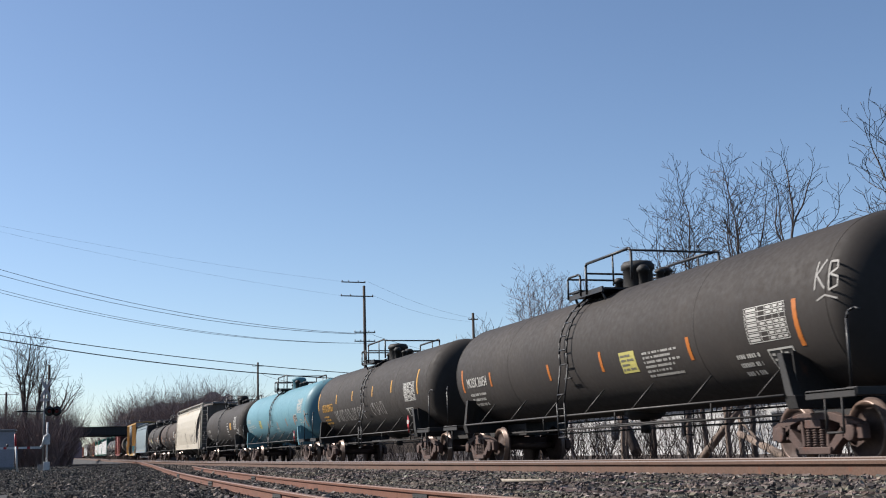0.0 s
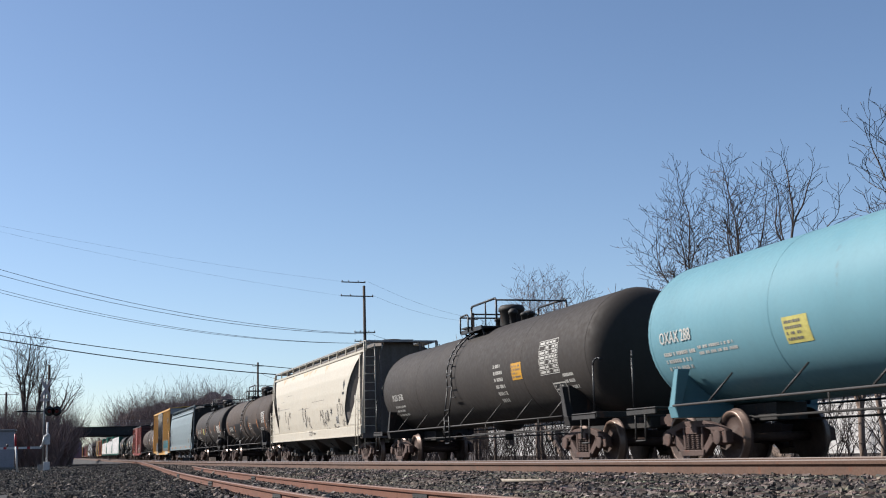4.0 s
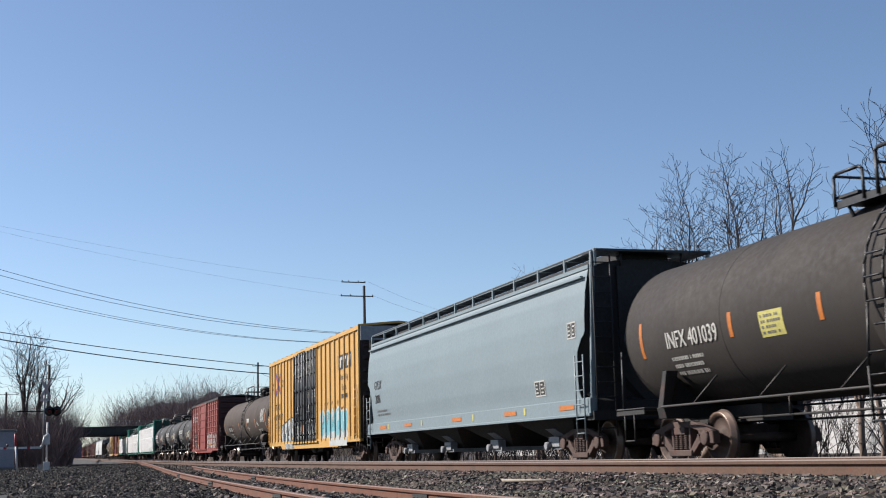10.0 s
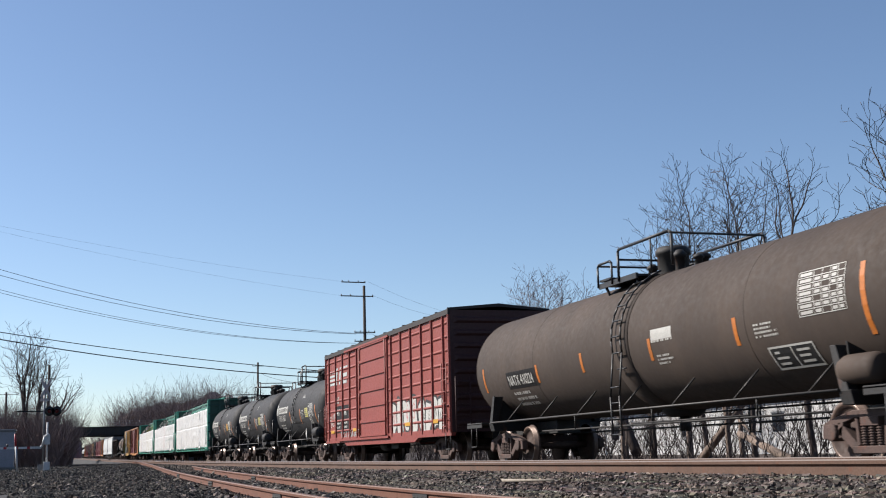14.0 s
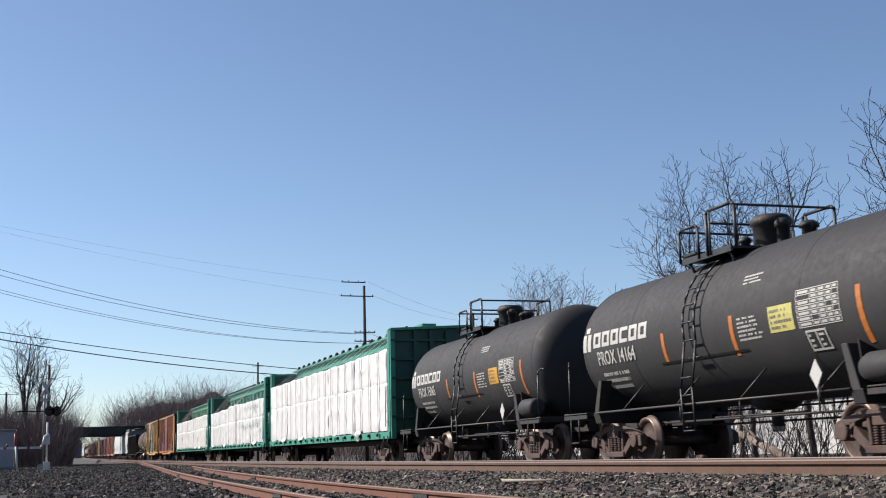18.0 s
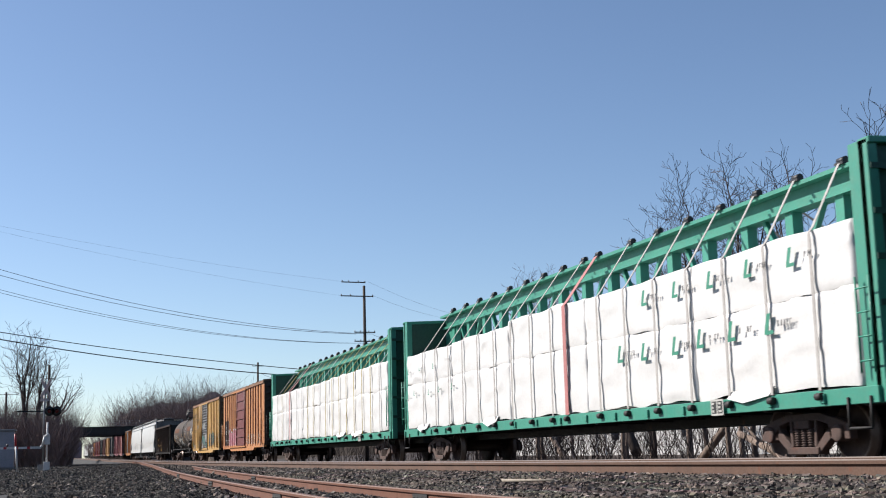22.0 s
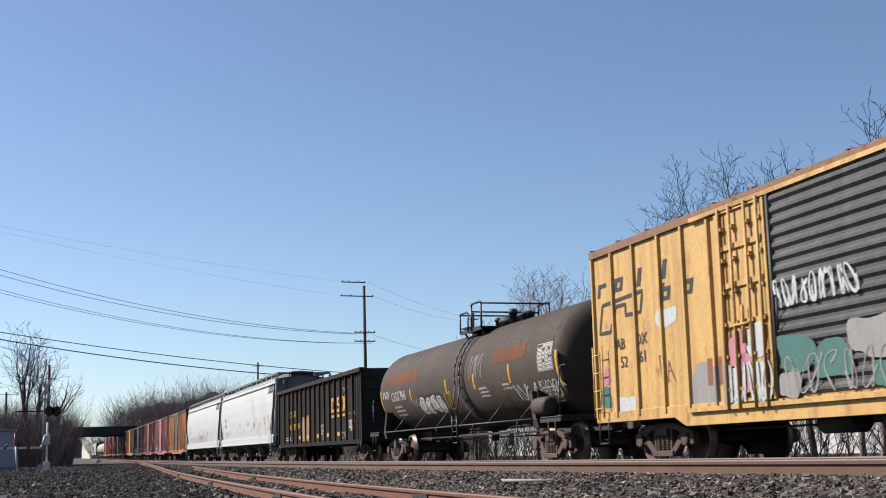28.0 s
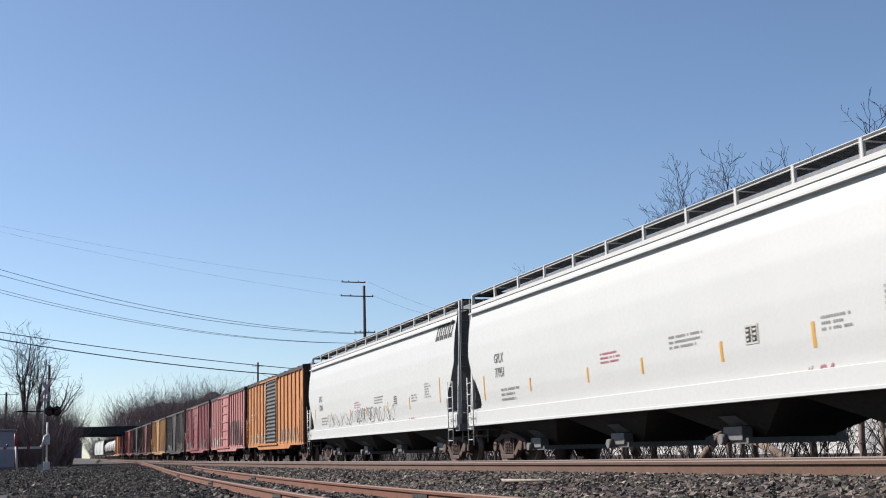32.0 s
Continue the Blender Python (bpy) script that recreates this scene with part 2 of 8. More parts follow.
def stencil_grid(car, surf, x0, x1, z0, z1, mat, rnd, rows=7):
    """A framed table of test dates: a white grid with dark cells."""
    g = Geo()
    h = (z1 - z0) / rows
    w = 0.013
    for r in range(rows + 1):
        patch(g, surf, x0, x1, z0 + r * h - w / 2, z0 + r * h + w / 2, 0.007, 1)
    for c in (0, 0.34, 0.52, 0.7, 0.86, 1):
        x = x0 + c * (x1 - x0)
        patch(g, surf, x - w / 2, x + w / 2, z0, z1, 0.0075, 5)
    for r in range(rows):
        for c in range(5):
            if rnd.random() < 0.75:
                x = x0 + (0.04, 0.37, 0.55, 0.73, 0.88)[c] * (x1 - x0)
                patch(g, surf, x, x + (0.26, 0.12, 0.12, 0.1, 0.08)[c] * (x1 - x0), z0 + r * h + h * 0.25, z0 + r * h + h * 0.75, 0.007, 1)
    return part("stencil_table", g, mat, car)


def framed_box(car, surf, x0, x1, z0, z1, rnd):
    g = Geo()
    patch(g, surf, x0, x1, z0, z1, 0.006, 3)
    part("inspection_panel", g, black_paint, car)
    g = Geo()
    w = 0.03
    for a, b, c, d in ((x0, x1, z0, z0 + w), (x0, x1, z1 - w, z1), (x0, x0 + w, z0, z1), (x1 - w, x1, z0, z1), ((x0 + x1) / 2 - w / 2, (x0 + x1) / 2 + w / 2, z0, z1)):
        patch(g, surf, a, b, c, d, 0.010, 3)
    for c in range(2):
        for r in range(3):
            x = x0 + (x1 - x0) * (0.1 + 0.5 * c)
            z = z0 + (z1 - z0) * (0.2 + 0.24 * r)
            patch(g, surf, x, x + (x1 - x0) * rnd.uniform(0.1, 0.28), z, z + 0.035, 0.010, 1)
    return part("inspection_frame", g, white_paint, car)


def scribble(car, surf, x0, x1, z0, z1, mat, seed, strokes=8, width=0.035, loops=1.4, off=0.009, label="spray-painted tag"):
    """Spray-paint tags: wandering ribbons laid on the side."""
    rnd = random.Random(seed)
    g = Geo()
    for k in range(strokes):
        cx = x0 + (x1 - x0) * (k + 0.5) / strokes
        rx = (x1 - x0) / strokes * rnd.uniform(0.45, 0.8)
        cz, rz = (z0 + z1) / 2, (z1 - z0) * 0.5
        a, turn = rnd.uniform(0, 6.28), rnd.choice((-1, 1)) * rnd.uniform(0.6, 1.2) * loops * 6.28
        skew = rnd.uniform(-0.4, 0.4)
        f2, ph = rnd.choice((1, 2, 2, 3)), rnd.uniform(0, 6.28)
        pts = []
        for i in range(25):
            u = i / 24
            x = cx + rx * math.cos(a + turn * u) * (0.6 + 0.4 * math.sin(ph + 3 * u)) + skew * rx * (u - 0.5)
            z = cz + rz * math.sin(f2 * (a + turn * u * 0.6) + ph) * 0.92
            pts.append((x, z))
        v, f = [], []
        for i, (x, z) in enumerate(pts):
            q = pts[min(i + 1, 24)]
            p = pts[max(i - 1, 0)]
            dx, dz = q[0] - p[0], q[1] - p[1]
            n = math.hypot(dx, dz) or 1
            w = width * (0.7 + 0.3 * math.sin(9 * i / 24 + ph))
            v += [surf(x - dz / n * w, z + dx / n * w, off + k * 0.0004), surf(x + dz / n * w, z - dx / n * w, off + k * 0.0004)]
        for i in range(24):
            f.append((2 * i, 2 * i + 1, 2 * i + 3, 2 * i + 2))
        g.add(v, f)
    return part("graffiti", g, mat, car, label)


def blob(car, surf, x0, x1, z0, z1, mat, seed, off=0.005, lobes=5, label="spray-painted letters"):
    """A filled graffiti shape: a row of bulging letter forms."""
    rnd = random.Random(seed)
    g = Geo()
    w = (x1 - x0) / lobes
    for k in range(lobes):
        cx = x0 + w * (k + 0.5)
        n = 22
        ph = rnd.uniform(0, 6.28)
        hz = (z1 - z0) / 2 * rnd.uniform(0.82, 1.0)
        cz = z0 + hz + rnd.uniform(0, (z1 - z0) - 2 * hz)
        pts = []
        for i in range(n):
            a = 2 * math.pi * i / n
            r = 1 + 0.16 * math.sin(3 * a + ph) + 0.08 * math.sin(5 * a + 2 * ph)
            pts.append((cx + 0.62 * w * r * math.copysign(abs(math.cos(a)) ** 0.7, math.cos(a)), min(z1, max(z0, cz + hz * r * math.copysign(abs(math.sin(a)) ** 0.7, math.sin(a))))))
        v = [surf(cx, cz, off + k * 0.0006)] + [surf(x, z, off + k * 0.0006) for x, z in pts]
        mid = [surf((x + cx) / 2, (z + cz) / 2, off + k * 0.0006) for x, z in pts]
        v += mid
        f = []
        for i in range(n):
            j = (i + 1) % n
            f += [(0, 1 + n + i, 1 + n + j), (1 + n + i, 1 + i, 1 + j, 1 + n + j)]
        g.add(v, f)
    return part("graffiti", g, mat, car, label)


STROKES = {"R": (((0.0, 1.0), (0.08, 0.5), (0.2, 0.0)), ((0.0, 0.95), (0.3, 1.0), (0.42, 0.8), (0.3, 0.6), (0.1, 0.5), (0.35, 0.25), (0.7, 0.02))),
           "p": (((0.5, 1.0), (0.3, 0.9), (0.2, 0.6), (0.35, 0.4), (0.6, 0.55), (0.55, 0.95), (0.6, 0.4), (0.65, 0.05)), ((0.0, 0.2), (0.3, 0.1), (0.7, 0.0))),
           "A": (((0.0, 0.0), (0.15, 0.5), (0.25, 1.0), (0.5, 0.6), (1.0, 0.05)), ((0.1, 0.5), (0.4, 0.55), (0.6, 0.5))),
           "*": (((0.0, 0.35), (0.5, 0.5), (1.0, 0.75)), ((0.1, 0.8), (0.5, 0.5), (0.9, 0.2)), ((0.5, 1.0), (0.5, 0.5), (0.45, 0.0))),
           "$": (((0.9, 0.85), (0.5, 1.0), (0.15, 0.8), (0.4, 0.55), (0.8, 0.4), (0.75, 0.12), (0.4, 0.05), (0.0, 0.2)), ((0.35, 1.1), (0.4, 0.5), (0.3, -0.08)), ((0.6, 1.1), (0.62, 0.5), (0.55, -0.08)))}


def strokes(car, surf, x, z, sx, sz, lines, mat, w=0.02, off=0.008):
    """Marker strokes: ribbons along given lines, scaled to size."""
    g = Geo()
    for line in lines:
        pts = []
        for (a, b), (c, d) in zip(line, line[1:]):
            pts += [(a + (c - a) * u / 4, b + (d - b) * u / 4) for u in range(4)]
        pts = [(x + p * sx, z + q * sz) for p, q in pts + [line[-1]]]
        n = len(pts)
        v = []
        for i in range(n):
            p, q = pts[max(0, i - 1)], pts[min(n - 1, i + 1)]
            dx, dz = q[0] - p[0], q[1] - p[1]
            k = math.hypot(dx, dz) or 1
            v += [surf(pts[i][0] - dz / k * w, pts[i][1] + dx / k * w, off), surf(pts[i][0] + dz / k * w, pts[i][1] - dx / k * w, off)]
        g.add(v, [(2 * i, 2 * i + 1, 2 * i + 3, 2 * i + 2) for i in range(n - 1)])
    return part("graffiti", g, mat, car, "marker scrawl")


def flat_side(y):
    def surf(x, z, off):
        return (x, -y - off, z)
    return surf


def tank_side(r, zc):
    def surf(x, z, off):
        dz = max(-0.999, min(0.999, (z - zc) / r))
        a = math.asin(dz)
        return (x, -(r + off) * math.cos(a), zc + (r + off) * dz)
    return surf


RUNGS = {}


def ladder(car, p0, p1, width, n, r=0.018, mat=None, name="ladder"):
    """A straight ladder between two points; its width runs along x or y."""
    p0, p1 = Vector(p0), Vector(p1)
    w = Vector(width)
    lad = part(name, Geo().rod(p0 - w * 0.5, p1 - w * 0.5, r, 5), mat or black_pipe, car)
    part("stile", Geo().rod(p0 + w * 0.5, p1 + w * 0.5, r, 5), mat or black_pipe, lad)
    key = (tuple(width), r, (mat or black_pipe).name)
    if key not in RUNGS:
        RUNGS[key] = mesh("rung", Geo().rod(-w * 0.5, w * 0.5, r * 0.8, 5), mat or black_pipe)
    for i in range(n):
        part("rung", RUNGS[key], None, lad, at=p0.lerp(p1, (i + 0.5) / n))
    return lad


TRAIN = []   # every car with its place in the train


def begin(label, category, lo, hi, name):
    car = thing(name, label, category, group="freight train")
    TRAIN.append((car, (lo + hi) / 2, (hi - lo) / 2))
    return car, (hi - lo) / 2


def bulge(cx, cz, hx, hz, rnd):
    """A closed, lumpy letter outline about a centre."""
    p, q, w = (rnd.uniform(0, 6.28) for _ in range(3))
    pts = []
    for i in range(30):
        a = 6.2832 * i / 30
        k = 1 + 0.10 * math.sin(2 * a + p) + 0.10 * math.sin(3 * a + q) + 0.06 * math.sin(5 * a + w)
        pts.append((cx + hx * k * math.copysign(abs(math.cos(a)) ** 0.65, math.cos(a)), cz + hz * k * math.copysign(abs(math.sin(a)) ** 0.65, math.sin(a))))
    return pts


def fill_outline(car, surf, cx, cz, pts, grow_by, off, mat, label):
    g = Geo()
    n = len(pts)
    ring = []
    for x, z in pts:
        d = math.hypot(x - cx, z - cz)
        k = (d + grow_by) / d
        ring.append((cx + (x - cx) * k, cz + (z - cz) * k))
    v = [surf(cx, cz, off)] + [surf((x + cx) / 2, (z + cz) / 2, off) for x, z in ring] + [surf(x, z, off) for x, z in ring]
    f = []
    for i in range(n):
        j = (i + 1) % n
        f += [(0, 1 + i, 1 + j), (1 + i, 1 + n + i, 1 + n + j, 1 + j)]
    return part("graffiti", g.add(v, f), mat, car, label)


def bubble_letters(car, surf, x0, x1, z0, z1, n, fill, edge, seed, mark, drip=0.0, shine=None):
    """Fat outlined spray letters side by side, with inner strokes and runs of paint below them."""
    rnd = random.Random(seed)
    w = (x1 - x0) / n
    for k in range(n):
        cx, hx = x0 + w * (k + 0.5), w * rnd.uniform(0.5, 0.6)
        hz = (z1 - z0) * 0.5 * rnd.uniform(0.84, 1.0)
        cz = z0 + hz * 1.04 + rnd.uniform(0, max(0.0, (z1 - z0) - 2 * hz))
        pts = [(x, max(z0, z)) for x, z in bulge(cx, cz, hx * 0.92, hz * 0.92, rnd)]
        off = 0.004 + 0.0012 * (k % 2)
        fill_outline(car, surf, cx, cz, pts, 0.07, off, edge, "spray-painted outline")
        fill_outline(car, surf, cx, cz, pts, -0.02, off + 0.0005, fill, "spray-painted letter")
        if shine:
            fill_outline(car, surf, cx - hx * 0.2, cz + hz * 0.4, bulge(cx - hx * 0.2, cz + hz * 0.4, hx * 0.35, hz * 0.35, rnd), 0.0, off + 0.0008, shine, "pale spray highlight")
        for _ in range(2):
            a, c = rnd.uniform(-0.5, 0.3), rnd.uniform(-0.6, 0.2)
            strokes(car, surf, cx + a * hx, cz + c * hz, hx * rnd.uniform(0.4, 0.7), hz * rnd.uniform(0.5, 0.9), STROKES[rnd.choice("RpA$")][:1], mark, 0.014, off + 0.001)
        for _ in range(int(drip * 6)):
            x = cx + rnd.uniform(-0.8, 0.8) * hx
            decal(car, surf, x, x + rnd.uniform(0.03, 0.09), z0 - drip * rnd.uniform(0.3, 1.0), z0 + 0.1, edge, "graffiti", 0.0035, 2)


def ragged_patch(car, surf, x0, x1, z0, z1, mat, seed):
    """A worn patch of paint with an uneven rim."""
    rnd = random.Random(seed)
    cx, cz = (x0 + x1) / 2, (z0 + z1) / 2
    return fill_outline(car, surf, cx, cz, bulge(cx, cz, (x1 - x0) * 0.48, (z1 - z0) * 0.48, rnd), 0.0, 0.0035, mat, "worn patch of paint")


# ---- tank cars ----
TANK_RUNG = mesh("rung", Geo().rod((-0.2, 0, 0), (0.2, 0, 0), 0.016, 5), black_pipe)


def tank_car(lo, hi, label, shell_mat, r=1.335, zc=2.355, marks=(), stripe=orange_mark, seed=0, stripes=(), ladder_x=0.0, frame_mat=None, number="", number_at=(-5.5, 2.0), number_size=0.3, number_mat=None,
             table=(5.9, 6.95, 2.1, 2.7), panel=(5.2, 6.1, 1.5, 1.85), label_at=None, label_mat=None, placard="", dome=0.62, band=False, gear=2.4, manway_h=0.58, platform=(-1.7, 1.6), fine=(), rail_h=0.55, reservoir=None, hoop=True):
    car, half = begin(label, "tank car", lo, hi, "tank_car")
    rnd = random.Random(seed)
    fm = frame_mat or steel_dark
    tc = half - gear
    he = half - 0.88                 # tip of the heads
    hb = he - dome                   # end of the straight shell
    surf = tank_side(r, zc)
    prof = [(-he, 0.0)]
    for i in range(1, 11):
        a = i / 10 * math.pi / 2
        prof.append((-hb - dome * math.cos(a) ** 1.0, r * math.sin(a) ** 0.88))
    prof += [(x, r) for x in np.linspace(-hb, hb, 9)[1:-1]]
    prof += [(-s, q) for s, q in reversed(prof[:11])]
    part("shell", Geo().lathe(prof, 56, "x", (0, 0, zc)), shell_mat, car)
    for x in (-hb, -hb / 2 - 0.3, hb / 2 + 0.4, hb):
        seams = Geo()
        seams.lathe([(x - 0.012, r + 0.001), (x - 0.006, r + 0.006), (x + 0.006, r + 0.006), (x + 0.012, r + 0.001)], 56, "x", (0, 0, zc))
        part("weld_seam", seams, shell_mat, car)
    if band:
        g = Geo()
        g.lathe([(ladder_x - 0.35, r + 0.002), (ladder_x - 0.34, r + 0.02), (ladder_x + 0.34, r + 0.02), (ladder_x + 0.35, r + 0.002)], 56, "x", (0, 0, zc))
        part("shell_band", g, shell_mat, car)
    # running gear
    truck(car, -tc)
    truck(car, tc)
    couplers(car, half)
    for d in (-1, 1):
        g = Geo()
        a, b = sorted((d * (tc - 1.5), d * (half - 0.72)))
        g.box(a, b, -0.3, 0.3, 0.72, 1.02)
        part("stub_sill", g, fm, car, bevel=0.01)
        g = Geo()
        a, b = sorted((d * (half - 0.95), d * (half - 0.70)))
        g.box(a, b, -1.5, 1.5, 0.94, 1.06)
        a, b = sorted((d * (half - 1.9), d * (half - 0.72)))
        for s in (-1, 1):
            y0, y1 = sorted((s * 1.05, s * 1.52))
            g.box(a, b, y0, y1, 1.0, 1.05)
            y0, y1 = sorted((s * 1.48, s * 1.52))
            g.box(a, b, y0, y1, 0.92, 1.04)
        part("end_platform", g, fm, car, bevel=0.01)
        # saddle: a web under the shell and a slanting leg each side
        g = Geo()
        x = d * tc
        zl = zc - r * 0.72
        g.hexa([(x - 0.14, -1.4, 0.82), (x + 0.14, -1.4, 0.82), (x + 0.14, 1.4, 0.82), (x - 0.14, 1.4, 0.82)], [(x - 0.14, -1.45, 1.02), (x + 0.14, -1.45, 1.02), (x + 0.14, 1.45, 1.02), (x - 0.14, 1.45, 1.02)])
        for s in (-1, 1):
            g.hexa([(x - 0.10, s * 1.45, 1.0), (x + 0.10, s * 1.45, 1.0), (x + 0.10, s * 1.30, 1.0), (x - 0.10, s * 1.30, 1.0)],
                   [(x - d * 0.22 - 0.07, s * 1.44, 1.66), (x - d * 0.22 + 0.07, s * 1.44, 1.66), (x - d * 0.22 + 0.07, s * 1.2, 1.66), (x - d * 0.22 - 0.07, s * 1.2, 1.66)])
            g.hexa([(x - 0.02, s * 1.30, 1.0), (x + 0.02, s * 1.30, 1.0), (x + 0.02, s * 0.2, 1.0), (x - 0.02, s * 0.2, 1.0)],
                   [(x - 0.02, s * 1.36, 1.7), (x + 0.02, s * 1.36, 1.7), (x + 0.02, s * 0.2, 1.15), (x - 0.02, s * 0.2, 1.15)])
        part("saddle", g, fm if shell_mat.name != "faded_blue_tank_paint" else shell_mat, car, bevel=0.008)
        # U-shaped hand hold and end step
        x = d * (half - 0.8)
        for s in (-1, 1) if hoop else ():
            g = Geo()
            g.pipe([(x - d * 0.1, s * 1.44, 1.04), (x - d * 0.1, s * 1.44, 2.0), (x - d * 0.07, s * 1.42, 2.1), (x + d * 0.02, s * 1.38, 2.14), (x + d * 0.1, s * 1.34, 2.1)], 0.019)
            part("end_handrail", g, black_pipe, car)
        for s in (-1, 1):
            g = Geo()
            x = d * (half - 1.25)
            g.pipe([(x - 0.2, s * 1.5, 0.96), (x - 0.2, s * 1.5, 0.45), (x + 0.2, s * 1.5, 0.45), (x + 0.2, s * 1.5, 0.96)], 0.018)
            part("sill_step", g, fm, car)
    # side handrails with slanting struts
    for s in (-1, 1):
        g = Geo()
        g.rod((-tc + 0.1, s * 1.47, 1.03), (tc - 0.1, s * 1.47, 1.03), 0.021, 8)
        n = max(4, round(tc * 2 / 2.1))
        for i in range(n):
            x = -tc + (i + 0.6) * 2 * tc / n
            g.rod((x, s * 1.47, 1.03), (x + 0.32, s * 1.16, 1.50), 0.016, 5)
        part("side_rail", g, weathered("dull_steel_rail", (70, 66, 64), 0.6, 0.2, 0.4, 0.15), car)
    # brake gear under and beside the shell
    g = Geo()
    g.rod((-tc + 1.0, -0.55, 0.78), (tc - 1.0, -0.55, 0.78), 0.02, 6)
    g.rod((-tc + 1.2, 0.3, 0.72), (tc - 1.2, 0.3, 0.72), 0.02, 6)
    g.rod((-0.6, -0.85, 0.80), (-0.2 + tc * 0.55, -0.85, 0.80), 0.016, 6)
    for x in (-tc * 0.55, -0.2, tc * 0.5):
        g.rod((x, -0.6, 0.78), (x, -0.6, 1.1), 0.016, 5)
    part("brake_pipe", g, steel_dark, car)
    if reservoir is not None:
        g = Geo()
        g.lathe([(-0.42, 0.0), (-0.42, 0.17), (-0.3, 0.21), (0.3, 0.21), (0.42, 0.17), (0.42, 0.0)], 18, "x", (tc + reservoir, -1.32, 1.3))
        part("air_reservoir", g, shell_mat, car)
    g = Geo()
    g.lathe([(0.96, 0.0), (0.9, 0.30), (1.0, 0.42), (zc - r + 0.15, 0.46)], 18, "z", (0, 0, 0))
    g.rod((0, 0, 0.62), (0, 0, 0.95), 0.11, 10)
    part("bottom_outlet", g, steel_dark, car)
    # top platform, manway and valves
    a, b = platform
    zt = zc + r
    g = Geo()
    for s in (-1, 1):
        y0, y1 = sorted((s * 0.35, s * 0.95))
        g.box(a, a + 1.75, y0, y1, zt - 0.08, zt - 0.04)
        g.box(a, a + 1.75, s * 0.95 - 0.02, s * 0.95 + 0.02, zt - 0.13, zt - 0.02)
        g.rod((a + 0.2, s * 0.9, zt - 0.1), (a + 0.2, s * 0.75, zt - 0.4), 0.03, 5)
        g.rod((a + 1.6, s * 0.9, zt - 0.1), (a + 1.6, s * 0.75, zt - 0.4), 0.03, 5)
    g.box(a, a + 0.5, -0.95, 0.95, zt + 0.02, zt + 0.06)
    part("top_platform", g, black_pipe, car)
    top = zt + rail_h
    for s in (-1, 1):
        y = s * 0.98
        part("low_rail", Geo().pipe([(a, y, zt - 0.1), (a, y, top - 0.22), (a + 0.06, y, top - 0.17), (a + 0.6, y, top - 0.17), (a + 0.68, y, top - 0.22), (a + 0.68, y, zt - 0.1)], 0.025), black_pipe, car)
        high = part("high_rail", Geo().pipe([(a + 1.0, y, zt - 0.1), (a + 1.0, y, top - 0.05), (a + 1.05, y, top), (b - 0.08, y, top), (b, y, top - 0.06), (b, y, zt - 0.1)], 0.03), black_pipe, car)
        part("post", Geo().rod((b - 0.85, y, zt - 0.1), (b - 0.85, y, top), 0.02, 5), black_pipe, high)
    for x, z in ((a, top - 0.19), (b, top - 0.05), (a + 1.0, top - 0.2)):
        part("cross_rail", Geo().rod((x, -0.98, z), (x, 0.98, z), 0.024, 6), black_pipe, car)
    g = Geo()
    mx = a + 1.5
    g.lathe([(zt - 0.15, 0.32), (zt + manway_h - 0.22, 0.32), (zt + manway_h - 0.2, 0.36), (zt + manway_h - 0.12, 0.36), (zt + manway_h - 0.04, 0.3), (zt + manway_h, 0.0)], 20, "z", (mx, 0, 0))
    part("manway", g, shell_mat if shell_mat.name.startswith("faded_blue") else steel_dark, car)
    for vx, vy, vr, vh in ((mx + 0.65, -0.2, 0.1, 0.38), (mx + 0.9, 0.15, 0.13, 0.3), (mx - 0.62, -0.15, 0.09, 0.28), (mx - 0.95, 0.1, 0.16, 0.18), (mx + 1.2, -0.1, 0.08, 0.22)):
        g = Geo()
        g.lathe([(zt - 0.1, vr), (zt + vh * 0.6, vr), (zt + vh * 0.62, vr * 1.35), (zt + vh * 0.8, vr * 1.35), (zt + vh, vr * 0.7), (zt + vh, 0.0)], 10, "z", (vx, vy, 0))
        part("valve", g, steel_dark, car)
    # curved side ladder
    for s in (-1, 1):
        lad = None
        for e in (-0.2, 0.2):
            pts = [(ladder_x + e, s * 1.5, 0.55), (ladder_x + e, s * 1.52, 1.3)]
            for k in range(9):
                an = math.radians(-10 + k * 10)
                pts.append((ladder_x + e, s * (r + 0.09) * math.cos(an), zc + (r + 0.09) * math.sin(an)))
            stile = part("stile" if lad else "ladder", Geo().pipe(pts, 0.02, 5), black_pipe, lad or car)
            lad = lad or stile
        spots = [(s * 1.505, 0.58 + k * 0.3) for k in range(4)]
        for k in range(8):
            an = math.radians(-22 + k * 12.5)
            spots.append((s * (r + 0.09) * math.cos(an), zc + (r + 0.09) * math.sin(an)))
        for y, z in spots:
            part("rung", TANK_RUNG, None, lad, at=(ladder_x, y, z))
    # markings
    for x, z0, z1 in stripes:
        decal(car, surf, x - 0.055, x + 0.055, z0, z1, stripe, "reflective_stripe")
    if number:
        lettering(car, surf, number, number_at[0], number_at[1], number_size, number_mat or white_paint, 0.8, 0.016)
        stencil_rows(car, surf, number_at[0] + 0.05, number_at[0] + 1.3, number_at[1] - 0.5, number_at[1] - 0.12, 3, number_mat or white_paint, rnd)
    if table:
        stencil_grid(car, surf, *table, white_paint, rnd)
    if panel:
        framed_box(car, surf, *panel, rnd)
    if label_at:
        x, z = label_at
        decal(car, surf, x - 0.33, x + 0.33, z - 0.2, z + 0.2, label_mat or pale_yellow, "hazard_label", 0.005)
        stencil_rows(car, surf, x - 0.28, x + 0.28, z - 0.17, z + 0.17, 4, grey_paint, rnd, 0.009)
